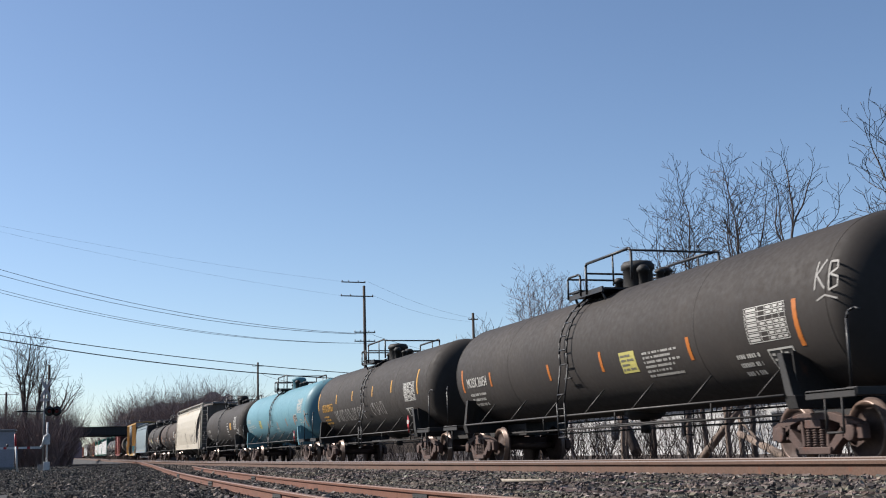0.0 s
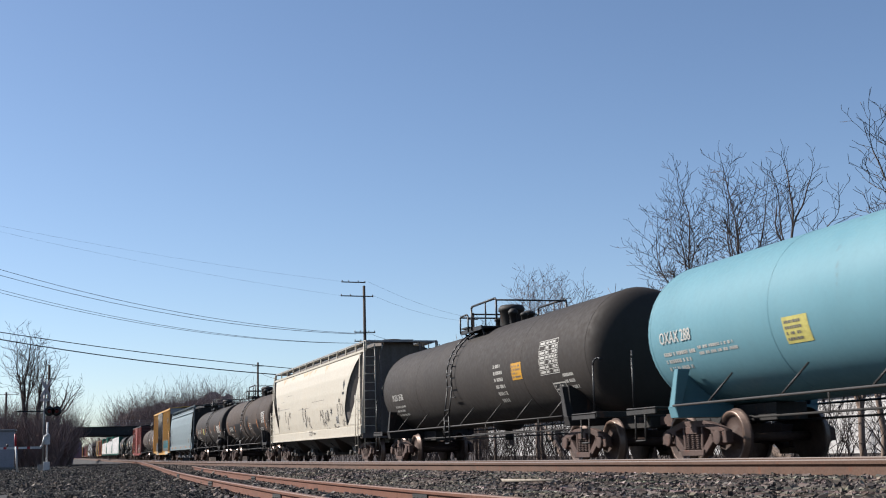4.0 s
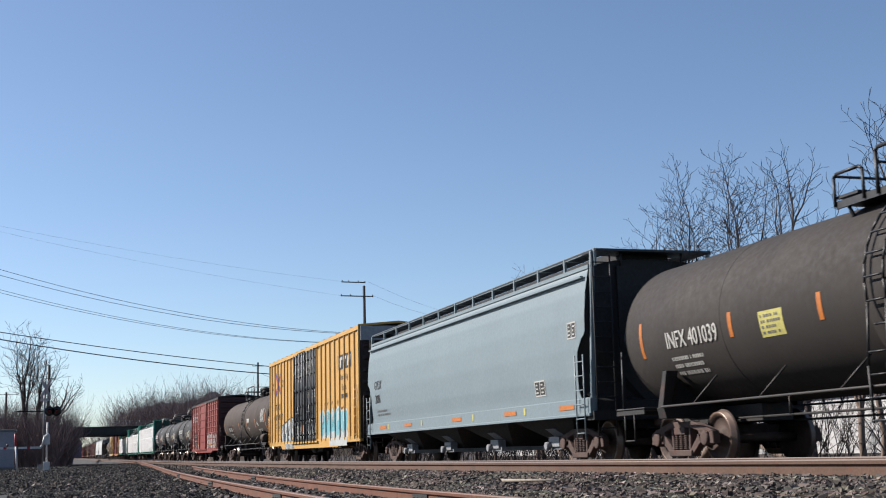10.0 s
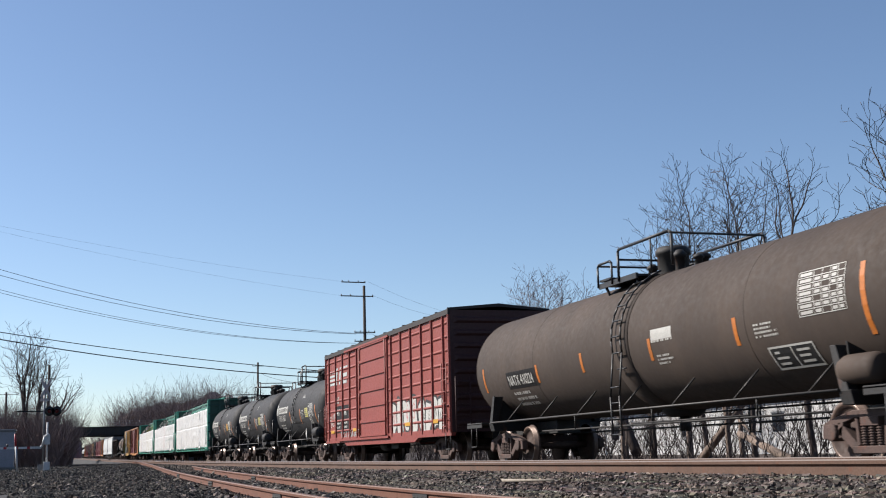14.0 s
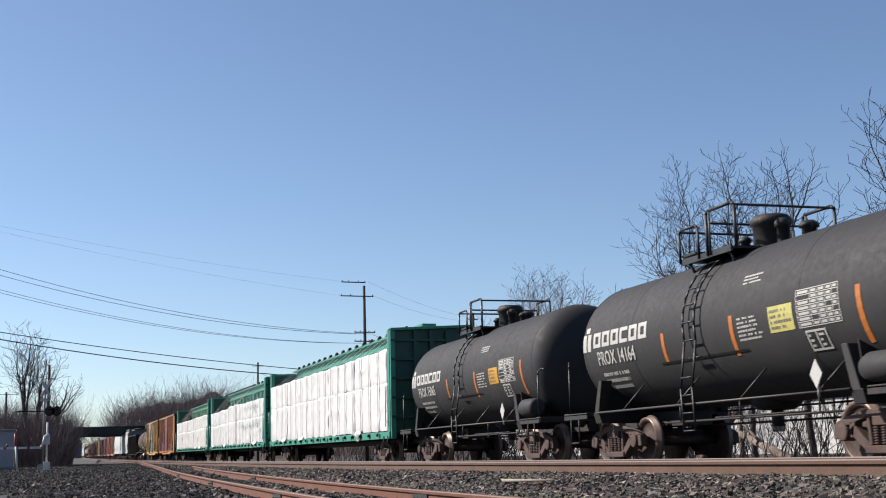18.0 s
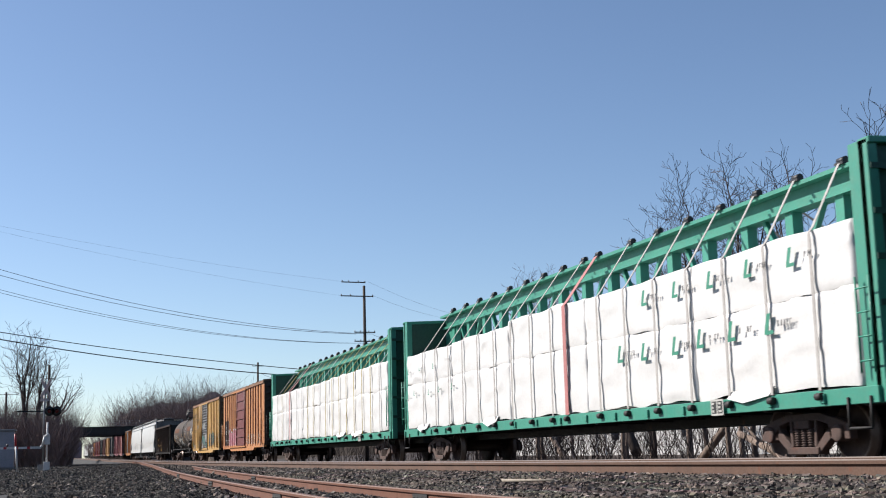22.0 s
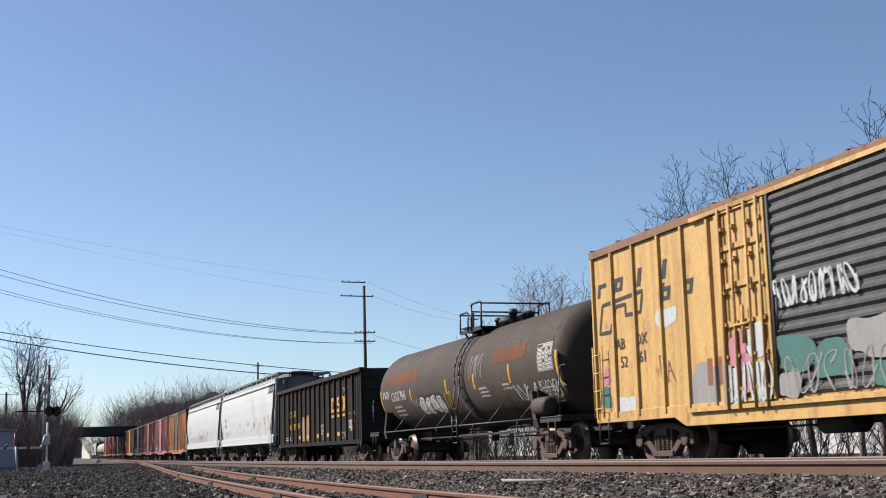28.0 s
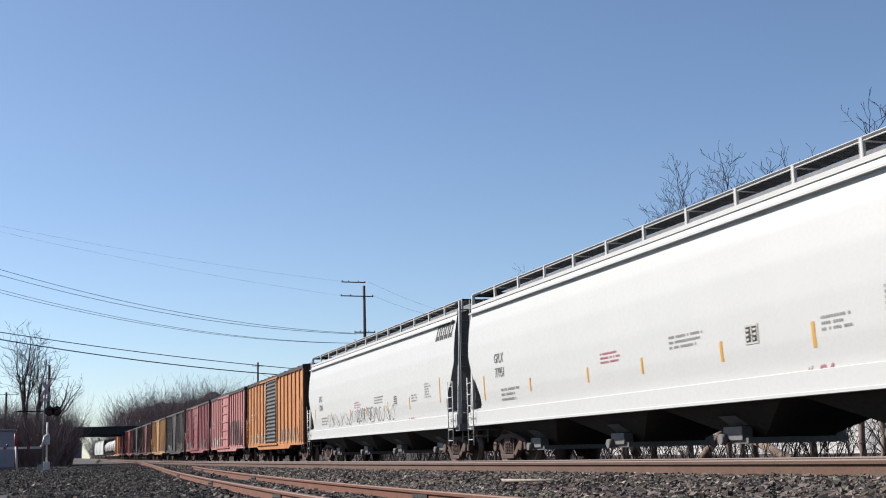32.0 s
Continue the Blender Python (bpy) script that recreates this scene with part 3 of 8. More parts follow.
    for x0, x1, z0, z1, rows in fine:
        stencil_rows(car, surf, x0, x1, z0, z1, rows, white_paint, rnd)
    if placard:
        x = tc - (0.75 if placard == "white" else 0.35)
        g = Geo()
        q = 0.15
        g.add([(x, -1.56, 1.28 - q * 1.4), (x + q, -1.56, 1.28), (x, -1.56, 1.28 + q * 1.4), (x - q, -1.56, 1.28), (x, -1.545, 1.28 - q * 1.4), (x + q, -1.545, 1.28), (x, -1.545, 1.28 + q * 1.4), (x - q, -1.545, 1.28)],
              [(0, 1, 2, 3), (7, 6, 5, 4), (0, 4, 5, 1), (1, 5, 6, 2), (2, 6, 7, 3), (3, 7, 4, 0)])
        g.rod((x, -1.53, 0.95), (x, -1.53, 1.2), 0.02, 5)
        pl = part("placard", g, red_mark if placard == "red" else white_paint, car, placard + " diamond placard")
        if placard == "red":
            g = Geo()
            g.box(x - 0.1, x + 0.1, -1.566, -1.561, 1.22, 1.34)
            part("placard_number", g, white_paint, pl)
    for extra in marks:
        extra(car, surf)
    return car


dark_tank = weathered("faded_black_tank_paint", (66, 61, 58), 0.72, 0, 0.4, 0.0, streak=0.25, grime_color=(92, 82, 72), vary=0.1, scale=0.6, grain=0.05, bump=0.0, sheen=0.2)
brown_tank = weathered("brown_dusty_tank_paint", (84, 73, 66), 0.75, 0, 0.5, 0.03, streak=0.3, grime_color=(110, 92, 78), vary=0.14, scale=0.6, grain=0.06, bump=0.0, sheen=0.2)
grey_tank = weathered("dark_grey_tank_paint", (66, 65, 66), 0.68, 0, 0.3, 0.0, streak=0.4, grime_color=(90, 84, 78), vary=0.1, scale=0.6, grain=0.05, bump=0.0, sheen=0.2)
blue_tank = weathered("faded_blue_tank_paint", (122, 172, 186), 0.5, 0, 0.25, 0.03, streak=0.3, grime_color=(110, 120, 112), vary=0.1, scale=0.6, grain=0.06, bump=0.0, sheen=0.2)
patch_black = weathered("fresh_black_patch_paint", (30, 28, 29), 0.6, 0, 0.3, 0, bump=0, sheen=0.2, grain=0.1)
rust_patch = weathered("rusty_bare_patch", (128, 78, 48), 0.85, 0, 0.9, 0.0, streak=1.0, scale=0.9, grime_color=(84, 68, 58), vary=0.25, bump=0.03, sheen=0.2)
ghost_white = weathered("thin_white_spray_paint", (168, 164, 158), 0.6, 0, 0.5, 0, scale=3)


def spread(a, b, n, z0, z1):
    return [(a + (b - a) * i / (n - 1), z0, z1) for i in range(n)]


tank_car(218.80, 238.90, "black tank car with orange stripes and a tagged end", dark_tank, seed=1, ladder_x=-0.9, platform=(-1.5, 1.7), stripes=[(-8.1, 1.9, 2.5), (-5.9, 1.95, 2.3), (-2.05, 1.85, 2.2), (0.75, 1.85, 2.25), (4.4, 1.8, 2.2), (7.75, 1.75, 2.45)],
         number="MOBX 26054", number_at=(-7.75, 2.0), number_size=0.25, table=(6.35, 7.5, 1.9, 2.45), panel=(6.75, 7.45, 1.45, 1.78), label_at=(1.95, 1.95), fine=((2.6, 4.0, 1.6, 2.1, 6), (5.8, 6.6, 1.4, 1.8, 3)),
         marks=(lambda c, s: (strokes(c, s, 8.3, 2.5, 0.3, 0.42, ((( 0.0, 0.0), (0.05, 1.0)), ((0.7, 1.0), (0.1, 0.5), (0.8, 0.0))), ghost_white, 0.018), strokes(c, s, 8.62, 2.46, 0.3, 0.42, (((0.1, 0.0), (0.0, 1.0), (0.6, 0.95), (0.7, 0.7), (0.1, 0.55), (0.8, 0.4), (0.8, 0.1), (0.1, 0.0)),), ghost_white, 0.016), strokes(c, s, 8.35, 2.32, 0.5, 0.1, (((0.0, 0.2), (0.4, 0.8), (1.0, 0.0)),), ghost_white, 0.014)),))
tank_car(199.95, 218.80, "black tank car with yellow stripes, yellow number and white tags", dark_tank, seed=2, stripe=yellow_mark, ladder_x=0.25, platform=(-1.5, 1.9), stripes=[(-7.75, 2.15, 2.85), (-4.4, 2.3, 2.65), (-1.7, 2.3, 2.65), (1.35, 2.3, 2.65), (3.9, 2.3, 2.7), (6.95, 2.1, 2.85)],
         number="UTLX 209157", number_at=(-7.0, 2.05), number_mat=yellow_mark, table=(5.4, 6.65, 1.95, 2.5), panel=(5.2, 6.0, 1.5, 1.75), placard="red",
         marks=(lambda c, s: scribble(c, s, -5.0, -0.2, 1.6, 2.05, ghost_white, 21, 11, 0.022), lambda c, s: scribble(c, s, 0.9, 2.8, 1.65, 2.1, ghost_white, 22, 5, 0.022)))
tank_car(179.83, 199.95, "faded light blue tank car with a red placard", blue_tank, seed=3, ladder_x=0.0, platform=(-1.1, 2.4), stripes=[(-1.4, 1.8, 2.1), (1.2, 1.7, 2.0), (3.75, 1.75, 2.1), (5.85, 1.75, 2.15), (8.5, 1.6, 2.3)],
         number="OXAX 288", number_at=(-8.2, 2.15), number_size=0.22, table=(6.8, 7.9, 2.25, 2.85), panel=(6.0, 6.6, 1.9, 2.2), label_at=(-3.9, 2.0), placard="red", fine=((-6.9, -5.2, 1.85, 2.05, 2), (0.6, 1.3, 1.5, 1.75, 2), (7.2, 7.9, 1.75, 2.0, 2)))
tank_car(160.28, 179.83, "black tank car with white stencils and a yellow label", dark_tank, seed=4, ladder_x=-0.8, platform=(-1.0, 2.0), stripes=[],
         number="MOBX 26586", number_at=(-7.2, 2.0), number_size=0.2, table=(5.7, 6.8, 2.0, 2.75), panel=(6.2, 6.9, 1.5, 1.8), label_at=(4.2, 2.2), label_mat=yellow_mark, fine=((2.6, 3.3, 1.5, 2.5, 6), (6.9, 7.6, 1.6, 2.0, 3)))
tank_car(120.9, 139.4, "brown dusty tank car with black paint patches", brown_tank, seed=6, r=1.375, zc=2.395, dome=0.34, ladder_x=-0.7, platform=(-1.8, 1.6), band=True, stripes=[(-7.2, 1.8, 2.5), (-4.4, 1.85, 2.2), (-1.7, 1.85, 2.2), (1.3, 1.85, 2.25), (4.4, 1.85, 2.3), (7.0, 1.7, 2.5)],
         number="INFX 408161", number_at=(-6.6, 1.9), number_size=0.26, table=(5.9, 6.95, 2.1, 2.65), panel=(5.1, 6.1, 1.48, 1.85), fine=((1.5, 2.2, 1.85, 2.2, 4),),
         marks=(lambda c, s: decal(c, s, -4.35, -1.9, 1.5, 2.28, patch_black, "paint_patch", 0.004, 8), lambda c, s: decal(c, s, 2.5, 4.45, 1.5, 2.1, patch_black, "paint_patch", 0.004, 8), lambda c, s: decal(c, s, 4.7, 5.3, 1.75, 2.3, patch_black, "paint_patch", 0.004, 8),
                lambda c, s: decal(c, s, 0.3, 1.2, 1.55, 2.6, patch_black, "paint_patch", 0.004, 8), lambda c, s: decal(c, s, -6.75, -4.75, 1.78, 2.2, patch_black, "paint_patch", 0.004, 8)))
tank_car(103.6, 120.9, "dark grey tank car with a flat black end and orange stripes", dark_tank, seed=7, r=1.39, zc=2.41, ladder_x=0.1, platform=(-1.3, 1.7), band=True, dome=0.16, stripes=[(-7.0, 1.95, 2.6), (-3.8, 2.05, 2.45), (-1.3, 2.05, 2.45), (1.4, 2.05, 2.45), (3.9, 2.0, 2.45), (6.7, 1.9, 2.65)],
         reservoir=0.2, number="INFX 401039", number_at=(-6.05, 2.05), table=(5.0, 6.6, 1.95, 2.4), panel=(4.9, 5.8, 1.5, 1.8), label_at=(-2.6, 2.15), fine=((1.6, 2.2, 1.7, 2.2, 5),))
tank_car(44.01, 63.39, "brown dusty tank car with orange stripes and a black valve housing", brown_tank, seed=10, r=1.36, zc=2.38, ladder_x=0.1, platform=(-1.6, 1.7), band=True, dome=0.3, stripes=[(-8.0, 1.8, 2.4), (-4.4, 1.85, 2.25), (-1.85, 1.9, 2.3), (1.3, 1.9, 2.3), (4.35, 1.9, 2.35), (7.75, 1.75, 2.75)],
         reservoir=0.3, hoop=False, number="NATX 410224", number_at=(-6.3, 1.88), number_size=0.24, table=(6.2, 7.35, 2.15, 2.8), panel=(5.1, 6.3, 1.45, 1.8), fine=((1.4, 2.3, 2.2, 2.4, 3), (1.5, 2.1, 1.8, 2.0, 3), (4.9, 5.6, 1.95, 2.2, 4)),
         marks=(lambda c, s: decal(c, s, -6.4, -4.45, 1.8, 2.2, patch_black, "paint_patch", 0.004, 8), lambda c, s: decal(c, s, 1.4, 2.2, 2.25, 2.45, white_paint, "placard_sticker", 0.004)))


def wordmark(length, height, bars):
    """A maker's wordmark as plain blocks."""
    def draw(car, surf, x=-4.5, z=2.34):
        g = Geo()
        w = length / bars
        for i in range(bars):
            x0 = x + i * w
            h = height
            t = w * 0.24
            patch(g, surf, x0, x0 + t, z, z + h, 0.008, 3)
            patch(g, surf, x0 + t, x0 + w * 0.84, z + h * 0.76, z + h, 0.008, 2)
            patch(g, surf, x0 + t, x0 + w * 0.84, z, z + h * 0.24, 0.008, 2)
            if i != 3:
                patch(g, surf, x0 + w * 0.84 - t, x0 + w * 0.84, z + h * 0.24, z + h * 0.76, 0.008, 3)
        part("wordmark", g, white_paint, car, "white company wordmark")
        g = Geo()
        patch(g, surf, x - 0.5, x - 0.34, z - 0.05, z + height, 0.008, 3)
        patch(g, surf, x - 0.28, x - 0.12, z - 0.05, z + height, 0.008, 3)
        patch(g, surf, x - 0.4, x - 0.22, z + height + 0.03, z + height + 0.14, 0.008, 2)
        part("company_emblem", g, white_paint, car)
    return draw


for lo, hi, num, sd in ((13.03, 26.17, "PROX 16817", 12), (0.08, 13.03, "PROX 14164", 13), (-13.02, 0.08, "PROX 15065", 14)):
    tank_car(lo, hi, "short dark grey tank car with white wordmark and yellow label", grey_tank, seed=sd, ladder_x=-0.35, platform=(-1.3, 0.65), rail_h=0.68, dome=0.66, gear=2.22,
             reservoir=0.55, stripes=[(-1.5, 1.8, 2.35), (0.9, 1.75, 2.4), (4.3, 1.65, 2.45)], number=num, number_at=(-4.35, 1.98), number_size=0.28, table=(2.8, 3.85, 2.0, 2.55), panel=(2.9, 3.4, 1.65, 1.95), placard="white",
             label_at=(2.35, 2.2), label_mat=yellow_mark if sd == 14 else pale_yellow, fine=((1.1, 1.8, 1.95, 2.35, 6), (1.2, 1.9, 2.85, 3.02, 3)),
             marks=(wordmark(2.45, 0.3, 6), lambda c, s: decal(c, s, -1.75, 1.25, 1.80, 1.84, patch_black, "ladder_brace", 0.012, 1)))
tank_car(-142.86, -124.66, "weathered brown tank car with rusty patches and white graffiti", brown_tank, seed=20, stripe=yellow_mark, ladder_x=1.0, reservoir=0.3, platform=(0.1, 1.9), manway_h=0.25, rail_h=0.62, band=True, stripes=[(-7.55, 1.75, 2.4), (-4.0, 1.95, 2.3), (-0.35, 1.95, 2.35), (2.1, 1.95, 2.35), (4.78, 1.95, 2.4), (7.8, 1.7, 2.5)],
         number="CRGX 7945", number_at=(-6.2, 2.0), table=(6.7, 7.6, 2.1, 2.7), panel=(6.6, 7.4, 1.4, 1.75), fine=((2.4, 3.2, 1.7, 2.0, 3), (4.2, 4.9, 1.8, 2.0, 2)),
         marks=(lambda c, s: decal(c, s, -6.9, -3.2, 2.5, 2.85, rust_patch, "rust_patch", 0.004, 8), lambda c, s: decal(c, s, 3.6, 5.9, 2.48, 2.85, rust_patch, "rust_patch", 0.004, 8),
                lambda c, s: bubble_letters(c, s, -3.3, -0.9, 1.42, 2.0, 4, white_paint, black_paint, 5, black_paint), lambda c, s: scribble(c, s, 1.7, 2.9, 2.2, 2.85, ghost_white, 8, 3, 0.02),
                lambda c, s: scribble(c, s, 4.8, 8.0, 1.5, 1.9, white_paint, 9, 8, 0.02), lambda c, s: scribble(c, s, -4.1, -3.3, 1.75, 1.95, ghost_white, 10, 4, 0.015), lambda c, s: scribble(c, s, -0.8, 0.2, 1.55, 2.05, yellow_mark, 12, 3, 0.015),
                lambda c, s: scribble(c, s, -7.3, -6.5, 2.1, 2.35, white_paint, 13, 4, 0.015)))


# ---- boxcars ----
def boxcar(lo, hi, label, side_mat, end_mat, roof_mat, top=4.25, bottom=0.80, posts=0.98, door=None, seed=0, text=(), sill_mat=None, inset=0.75, marks=(), post_mat=None, belly=0.62, post_xs=None, corrugated=0.0):
    car, half = begin(label, "boxcar", lo, hi, "boxcar")
    rnd = random.Random(seed)
    e = half - inset
    y = 1.46
    pm = post_mat or side_mat
    sm = sill_mat or side_mat
    tc = e - 1.95
    # side walls stand between door posts
    spans = []
    cur = -e
    for d in (door or []):
        spans.append((cur, d[0]))
        cur = d[1]
    spans.append((cur, e))
    for s in (-1, 1):
        for a, b in spans:
            y0, y1 = sorted((s * y, s * (y - 0.05)))
            if b > a:
                part("side_wall", Geo().box(a, b, y0, y1, bottom + 0.15, top), side_mat, car)
        for a, b in spans:
            n = max(1, round((b - a) / posts))
            for x in ([q for q in post_xs if a <= q <= b] if post_xs else [a + (b - a) * i / n for i in range(n + 1)]):
                g = Geo()
                x = min(max(x, a + 0.05), b - 0.05)
                w = 0.05
                y0 = s * (y - 0.002)
                y1 = s * (y + 0.055)
                g.hexa([(x - w, y0, bottom + 0.1), (x + w, y0, bottom + 0.1), (x + w * 0.6, y1, bottom + 0.1), (x - w * 0.6, y1, bottom + 0.1)],
                       [(x - w, y0, top - 0.04), (x + w, y0, top - 0.04), (x + w * 0.6, y1, top - 0.04), (x - w * 0.6, y1, top - 0.04)])
                part("side_post", g, pm, car)
        for xa, xb in zip(post_xs, post_xs[1:]) if corrugated else ():
            if any(d[0] - 0.1 < (xa + xb) / 2 < d[1] + 0.1 for d in door) or xb - xa < 0.5:
                continue
            z = bottom + 0.45
            while z < top - 0.3:
                yi, yo = s * (y - 0.001), s * (y + 0.035)
                part("side_corrugation", Geo().hexa([(xa + 0.12, yi, z - 0.05), (xb - 0.12, yi, z - 0.05), (xb - 0.17, yo, z - 0.012), (xa + 0.17, yo, z - 0.012)], [(xa + 0.12, yi, z + 0.05), (xb - 0.12, yi, z + 0.05), (xb - 0.17, yo, z + 0.012), (xa + 0.17, yo, z + 0.012)]), side_mat, car)
                z += corrugated
        g = Geo()
        y0, y1 = sorted((s * (y - 0.06), s * (y + 0.06)))
        g.box(-e, e, y0, y1, top - 0.10, top + 0.03)
        part("eave_rail", g, roof_mat if roof_mat.name != side_mat.name else side_mat, car)
        g = Geo()
        y0, y1 = sorted((s * (y - 0.10), s * (y + 0.03)))
        poly = [(-e, bottom + 0.2), (-e, bottom), (-tc + 1.3, bottom), (-tc + 1.7, belly), (tc - 1.7, belly), (tc - 1.3, bottom), (e, bottom), (e, bottom + 0.2)]
        g.prism(poly, y0, y1)
        part("side_sill", g, sm, car, bevel=0.006)
    for d in (-1, 1):
        g = Geo()
        x0, x1 = sorted((d * (e - 0.03), d * (e + 0.01)))
        g.box(x0, x1, -y, y, bottom + 0.1, top + 0.02)
        end = part("end_wall", g, end_mat, car)
        n = 9
        for k in range(n):
            z = bottom + 0.35 + (top - bottom - 0.6) * k / (n - 1)
            xo = d * (e + 0.07)
            xi = d * e
            g = Geo()
            g.hexa([(xi, -y + 0.08, z - 0.1), (xi, y - 0.08, z - 0.1), (xo, y - 0.2, z - 0.03), (xo, -y + 0.2, z - 0.03)], [(xi, -y + 0.08, z + 0.1), (xi, y - 0.08, z + 0.1), (xo, y - 0.2, z + 0.03), (xo, -y + 0.2, z + 0.03)])
            part("end_rib", g, end_mat, end)
    # roof: two shallow slopes with cross ribs
    g = Geo()
    for s in (-1, 1):
        g.hexa([(-e, s * (y + 0.05), top + 0.01), (e, s * (y + 0.05), top + 0.01), (e, 0, top + 0.13), (-e, 0, top + 0.13)], [(-e, s * (y + 0.05), top + 0.05), (e, s * (y + 0.05), top + 0.05), (e, 0, top + 0.18), (-e, 0, top + 0.18)])
        n = round(2 * e / 1.2)
        for i in range(n + 1):
            x = -e + 0.05 + (2 * e - 0.1) * i / n
            g.hexa([(x - 0.04, s * (y + 0.05), top + 0.05), (x + 0.04, s * (y + 0.05), top + 0.05), (x + 0.04, 0, top + 0.17), (x - 0.04, 0, top + 0.17)], [(x - 0.03, s * (y + 0.05), top + 0.085), (x + 0.03, s * (y + 0.05), top + 0.085), (x + 0.03, 0, top + 0.22), (x - 0.03, 0, top + 0.22)])
    part("roof", g, roof_mat, car)
    # underframe
    g = Geo()
    g.box(-e, e, -0.3, 0.3, 0.70, 0.98)
    g.box(-e, e, -y + 0.05, y - 0.05, 0.92, 1.0)
    for i in range(9):
        x = -e * 0.8 + 1.6 * e * i / 8
        g.box(x - 0.06, x + 0.06, -y + 0.1, y - 0.1, 0.74, 0.92)
    part("underframe", g, steel_dark, car)
    g = Geo()
    g.rod((-1.2, -0.9, 0.62), (-0.3, -0.9, 0.62), 0.18, 12)
    g.box(0.4, 1.3, -1.1, -0.7, 0.5, 0.75)
    g.rod((-tc, -0.5, 0.6), (tc, -0.5, 0.6), 0.018, 6)
    part("brake_gear", g, steel_dark, car)
    truck(car, -tc)
    truck(car, tc)
    couplers(car, half)
    for d in (-1, 1):
        for s in (-1, 1):
            ladder(car, (d * (e - 0.32), s * (y + 0.11), bottom + 0.1), (d * (e - 0.32), s * (y + 0.11), bottom + (2.0 if d > 0 else 1.5)), (0.42, 0, 0), 6 if d > 0 else 4, 0.017, side_mat)
            ladder(car, (d * (e + 0.1), s * (y - 0.3), bottom + 0.1), (d * (e + 0.1), s * (y - 0.3), bottom + 1.6), (0, 0.42, 0), 5, 0.017, end_mat)
            g = Geo()
            x = d * (e - 0.32)
            g.pipe([(x - 0.21, s * (y + 0.02), bottom + 0.1), (x - 0.21, s * (y + 0.02), 0.42), (x + 0.21, s * (y + 0.02), 0.42), (x + 0.21, s * (y + 0.02), bottom + 0.1)], 0.02)
            part("sill_step", g, steel_dark, car)
    surf = flat_side(y + 0.002)
    for a, b, kind, mat in (door or []):
        doors(car, a, b, kind, mat, bottom, top, y, side_mat)
    for line, x, z, size, mat in text:
        lettering(car, surf, line, x, z, size, mat, 1.2 if len(line) < 4 else 0.8)
    for m in marks:
        m(car, surf)
    return car


def doors(car, a, b, kind, mat, bottom, top, y, side_mat):
    for s in (-1, 1):
        g = Geo()
        z0, z1 = bottom + 0.16, top - 0.12
        y0, y1 = sorted((s * (y - 0.03), s * (y + 0.03)))
        g.box(a + 0.03, b - 0.03, y0, y1, z0, z1)
        leaf = part("door", g, mat, car)
        if kind == "ribbed":
            n = 17
            for k in range(n):
                z = z0 + (z1 - z0) * (k + 0.5) / n
                yo = s * (y + 0.075)
                yi = s * (y + 0.03)
                g = Geo()
                g.hexa([(a + 0.1, yi, z - 0.07), (b - 0.1, yi, z - 0.07), (b - 0.12, yo, z - 0.02), (a + 0.12, yo, z - 0.02)], [(a + 0.1, yi, z + 0.07), (b - 0.1, yi, z + 0.07), (b - 0.12, yo, z + 0.02), (a + 0.12, yo, z + 0.02)])
                part("door_rib", g, mat, leaf)
        elif kind == "panel":
            n = 6
            for k in range(n + 1):
                z = z0 + (z1 - z0) * k / n
                q0, q1 = sorted((s * (y + 0.03), s * (y + 0.075)))
                part("door_rib", Geo().box(a + 0.05, b - 0.05, q0, q1, max(z0, z - 0.05), min(z1, z + 0.05)), mat, leaf)
        elif kind == "plug":
            q0, q1 = sorted((s * (y + 0.03), s * (y + 0.07)))
            for k in range(6):
                z = z0 + (z1 - z0) * k / 5
                part("door_rib", Geo().box(a + 0.05, b - 0.05, q0, q1, max(z0, z - 0.045), min(z1, z + 0.045)), mat, leaf)
            for x in (a + 0.06, b - 0.06):
                part("door_edge", Geo().box(x - 0.05, x + 0.05, q0, q1 + 0.002, z0, z1), mat, leaf)
        g = Geo()
        yo = s * (y + 0.11)
        if kind == "plug":
            w = b - a
            for f in (0.10, 0.34, 0.66, 0.9):
                g = Geo()
                x = a + w * f
                g.rod((x, yo, z0 - 0.12), (x, yo, z1 + 0.02), 0.028, 6)
                for k in range(6):
                    z = z0 + (z1 - z0) * (k + 0.4) / 6
                    g.box(x - 0.06, x + 0.06, min(yo, s * y), max(yo, s * y), z - 0.03, z + 0.03)
                part("lock_rod", g, mat, car)
            g = Geo()
            g.rod((a + w * 0.34, yo + s * 0.02, z0 + 1.2), (a + w * 0.66, yo + s * 0.02, z0 + 1.2), 0.022, 6)
            g.rod((a + w * 0.5, yo, z0 + 0.9), (a + w * 0.5, yo, z0 + 1.5), 0.03, 6)
        else:
            for x in (a + 0.06, b - 0.06):
                g.rod((x, s * (y + 0.07), z0), (x, s * (y + 0.07), z1), 0.03, 6)
            g.rod((a + 0.2, yo, z0 + 1.0), (a + 0.2, yo, z0 + 1.5), 0.018, 5)
        part("door_handle", g, mat, car)
        g = Geo()
        q0, q1 = sorted((s * (y + 0.02), s * (y + 0.10)))
        g.box(a - (b - a) * 0.9 if kind != "plug" else a - 0.5, b + 0.3, q0, q1, bottom + 0.06, bottom + 0.13)
        q0, q1 = sorted((s * (y + 0.02), s * (y + 0.09)))
        g.box(a - (b - a) * 0.6, b + 0.4, q0, q1, top - 0.12, top - 0.05)
        part("door_track", g, side_mat, car)


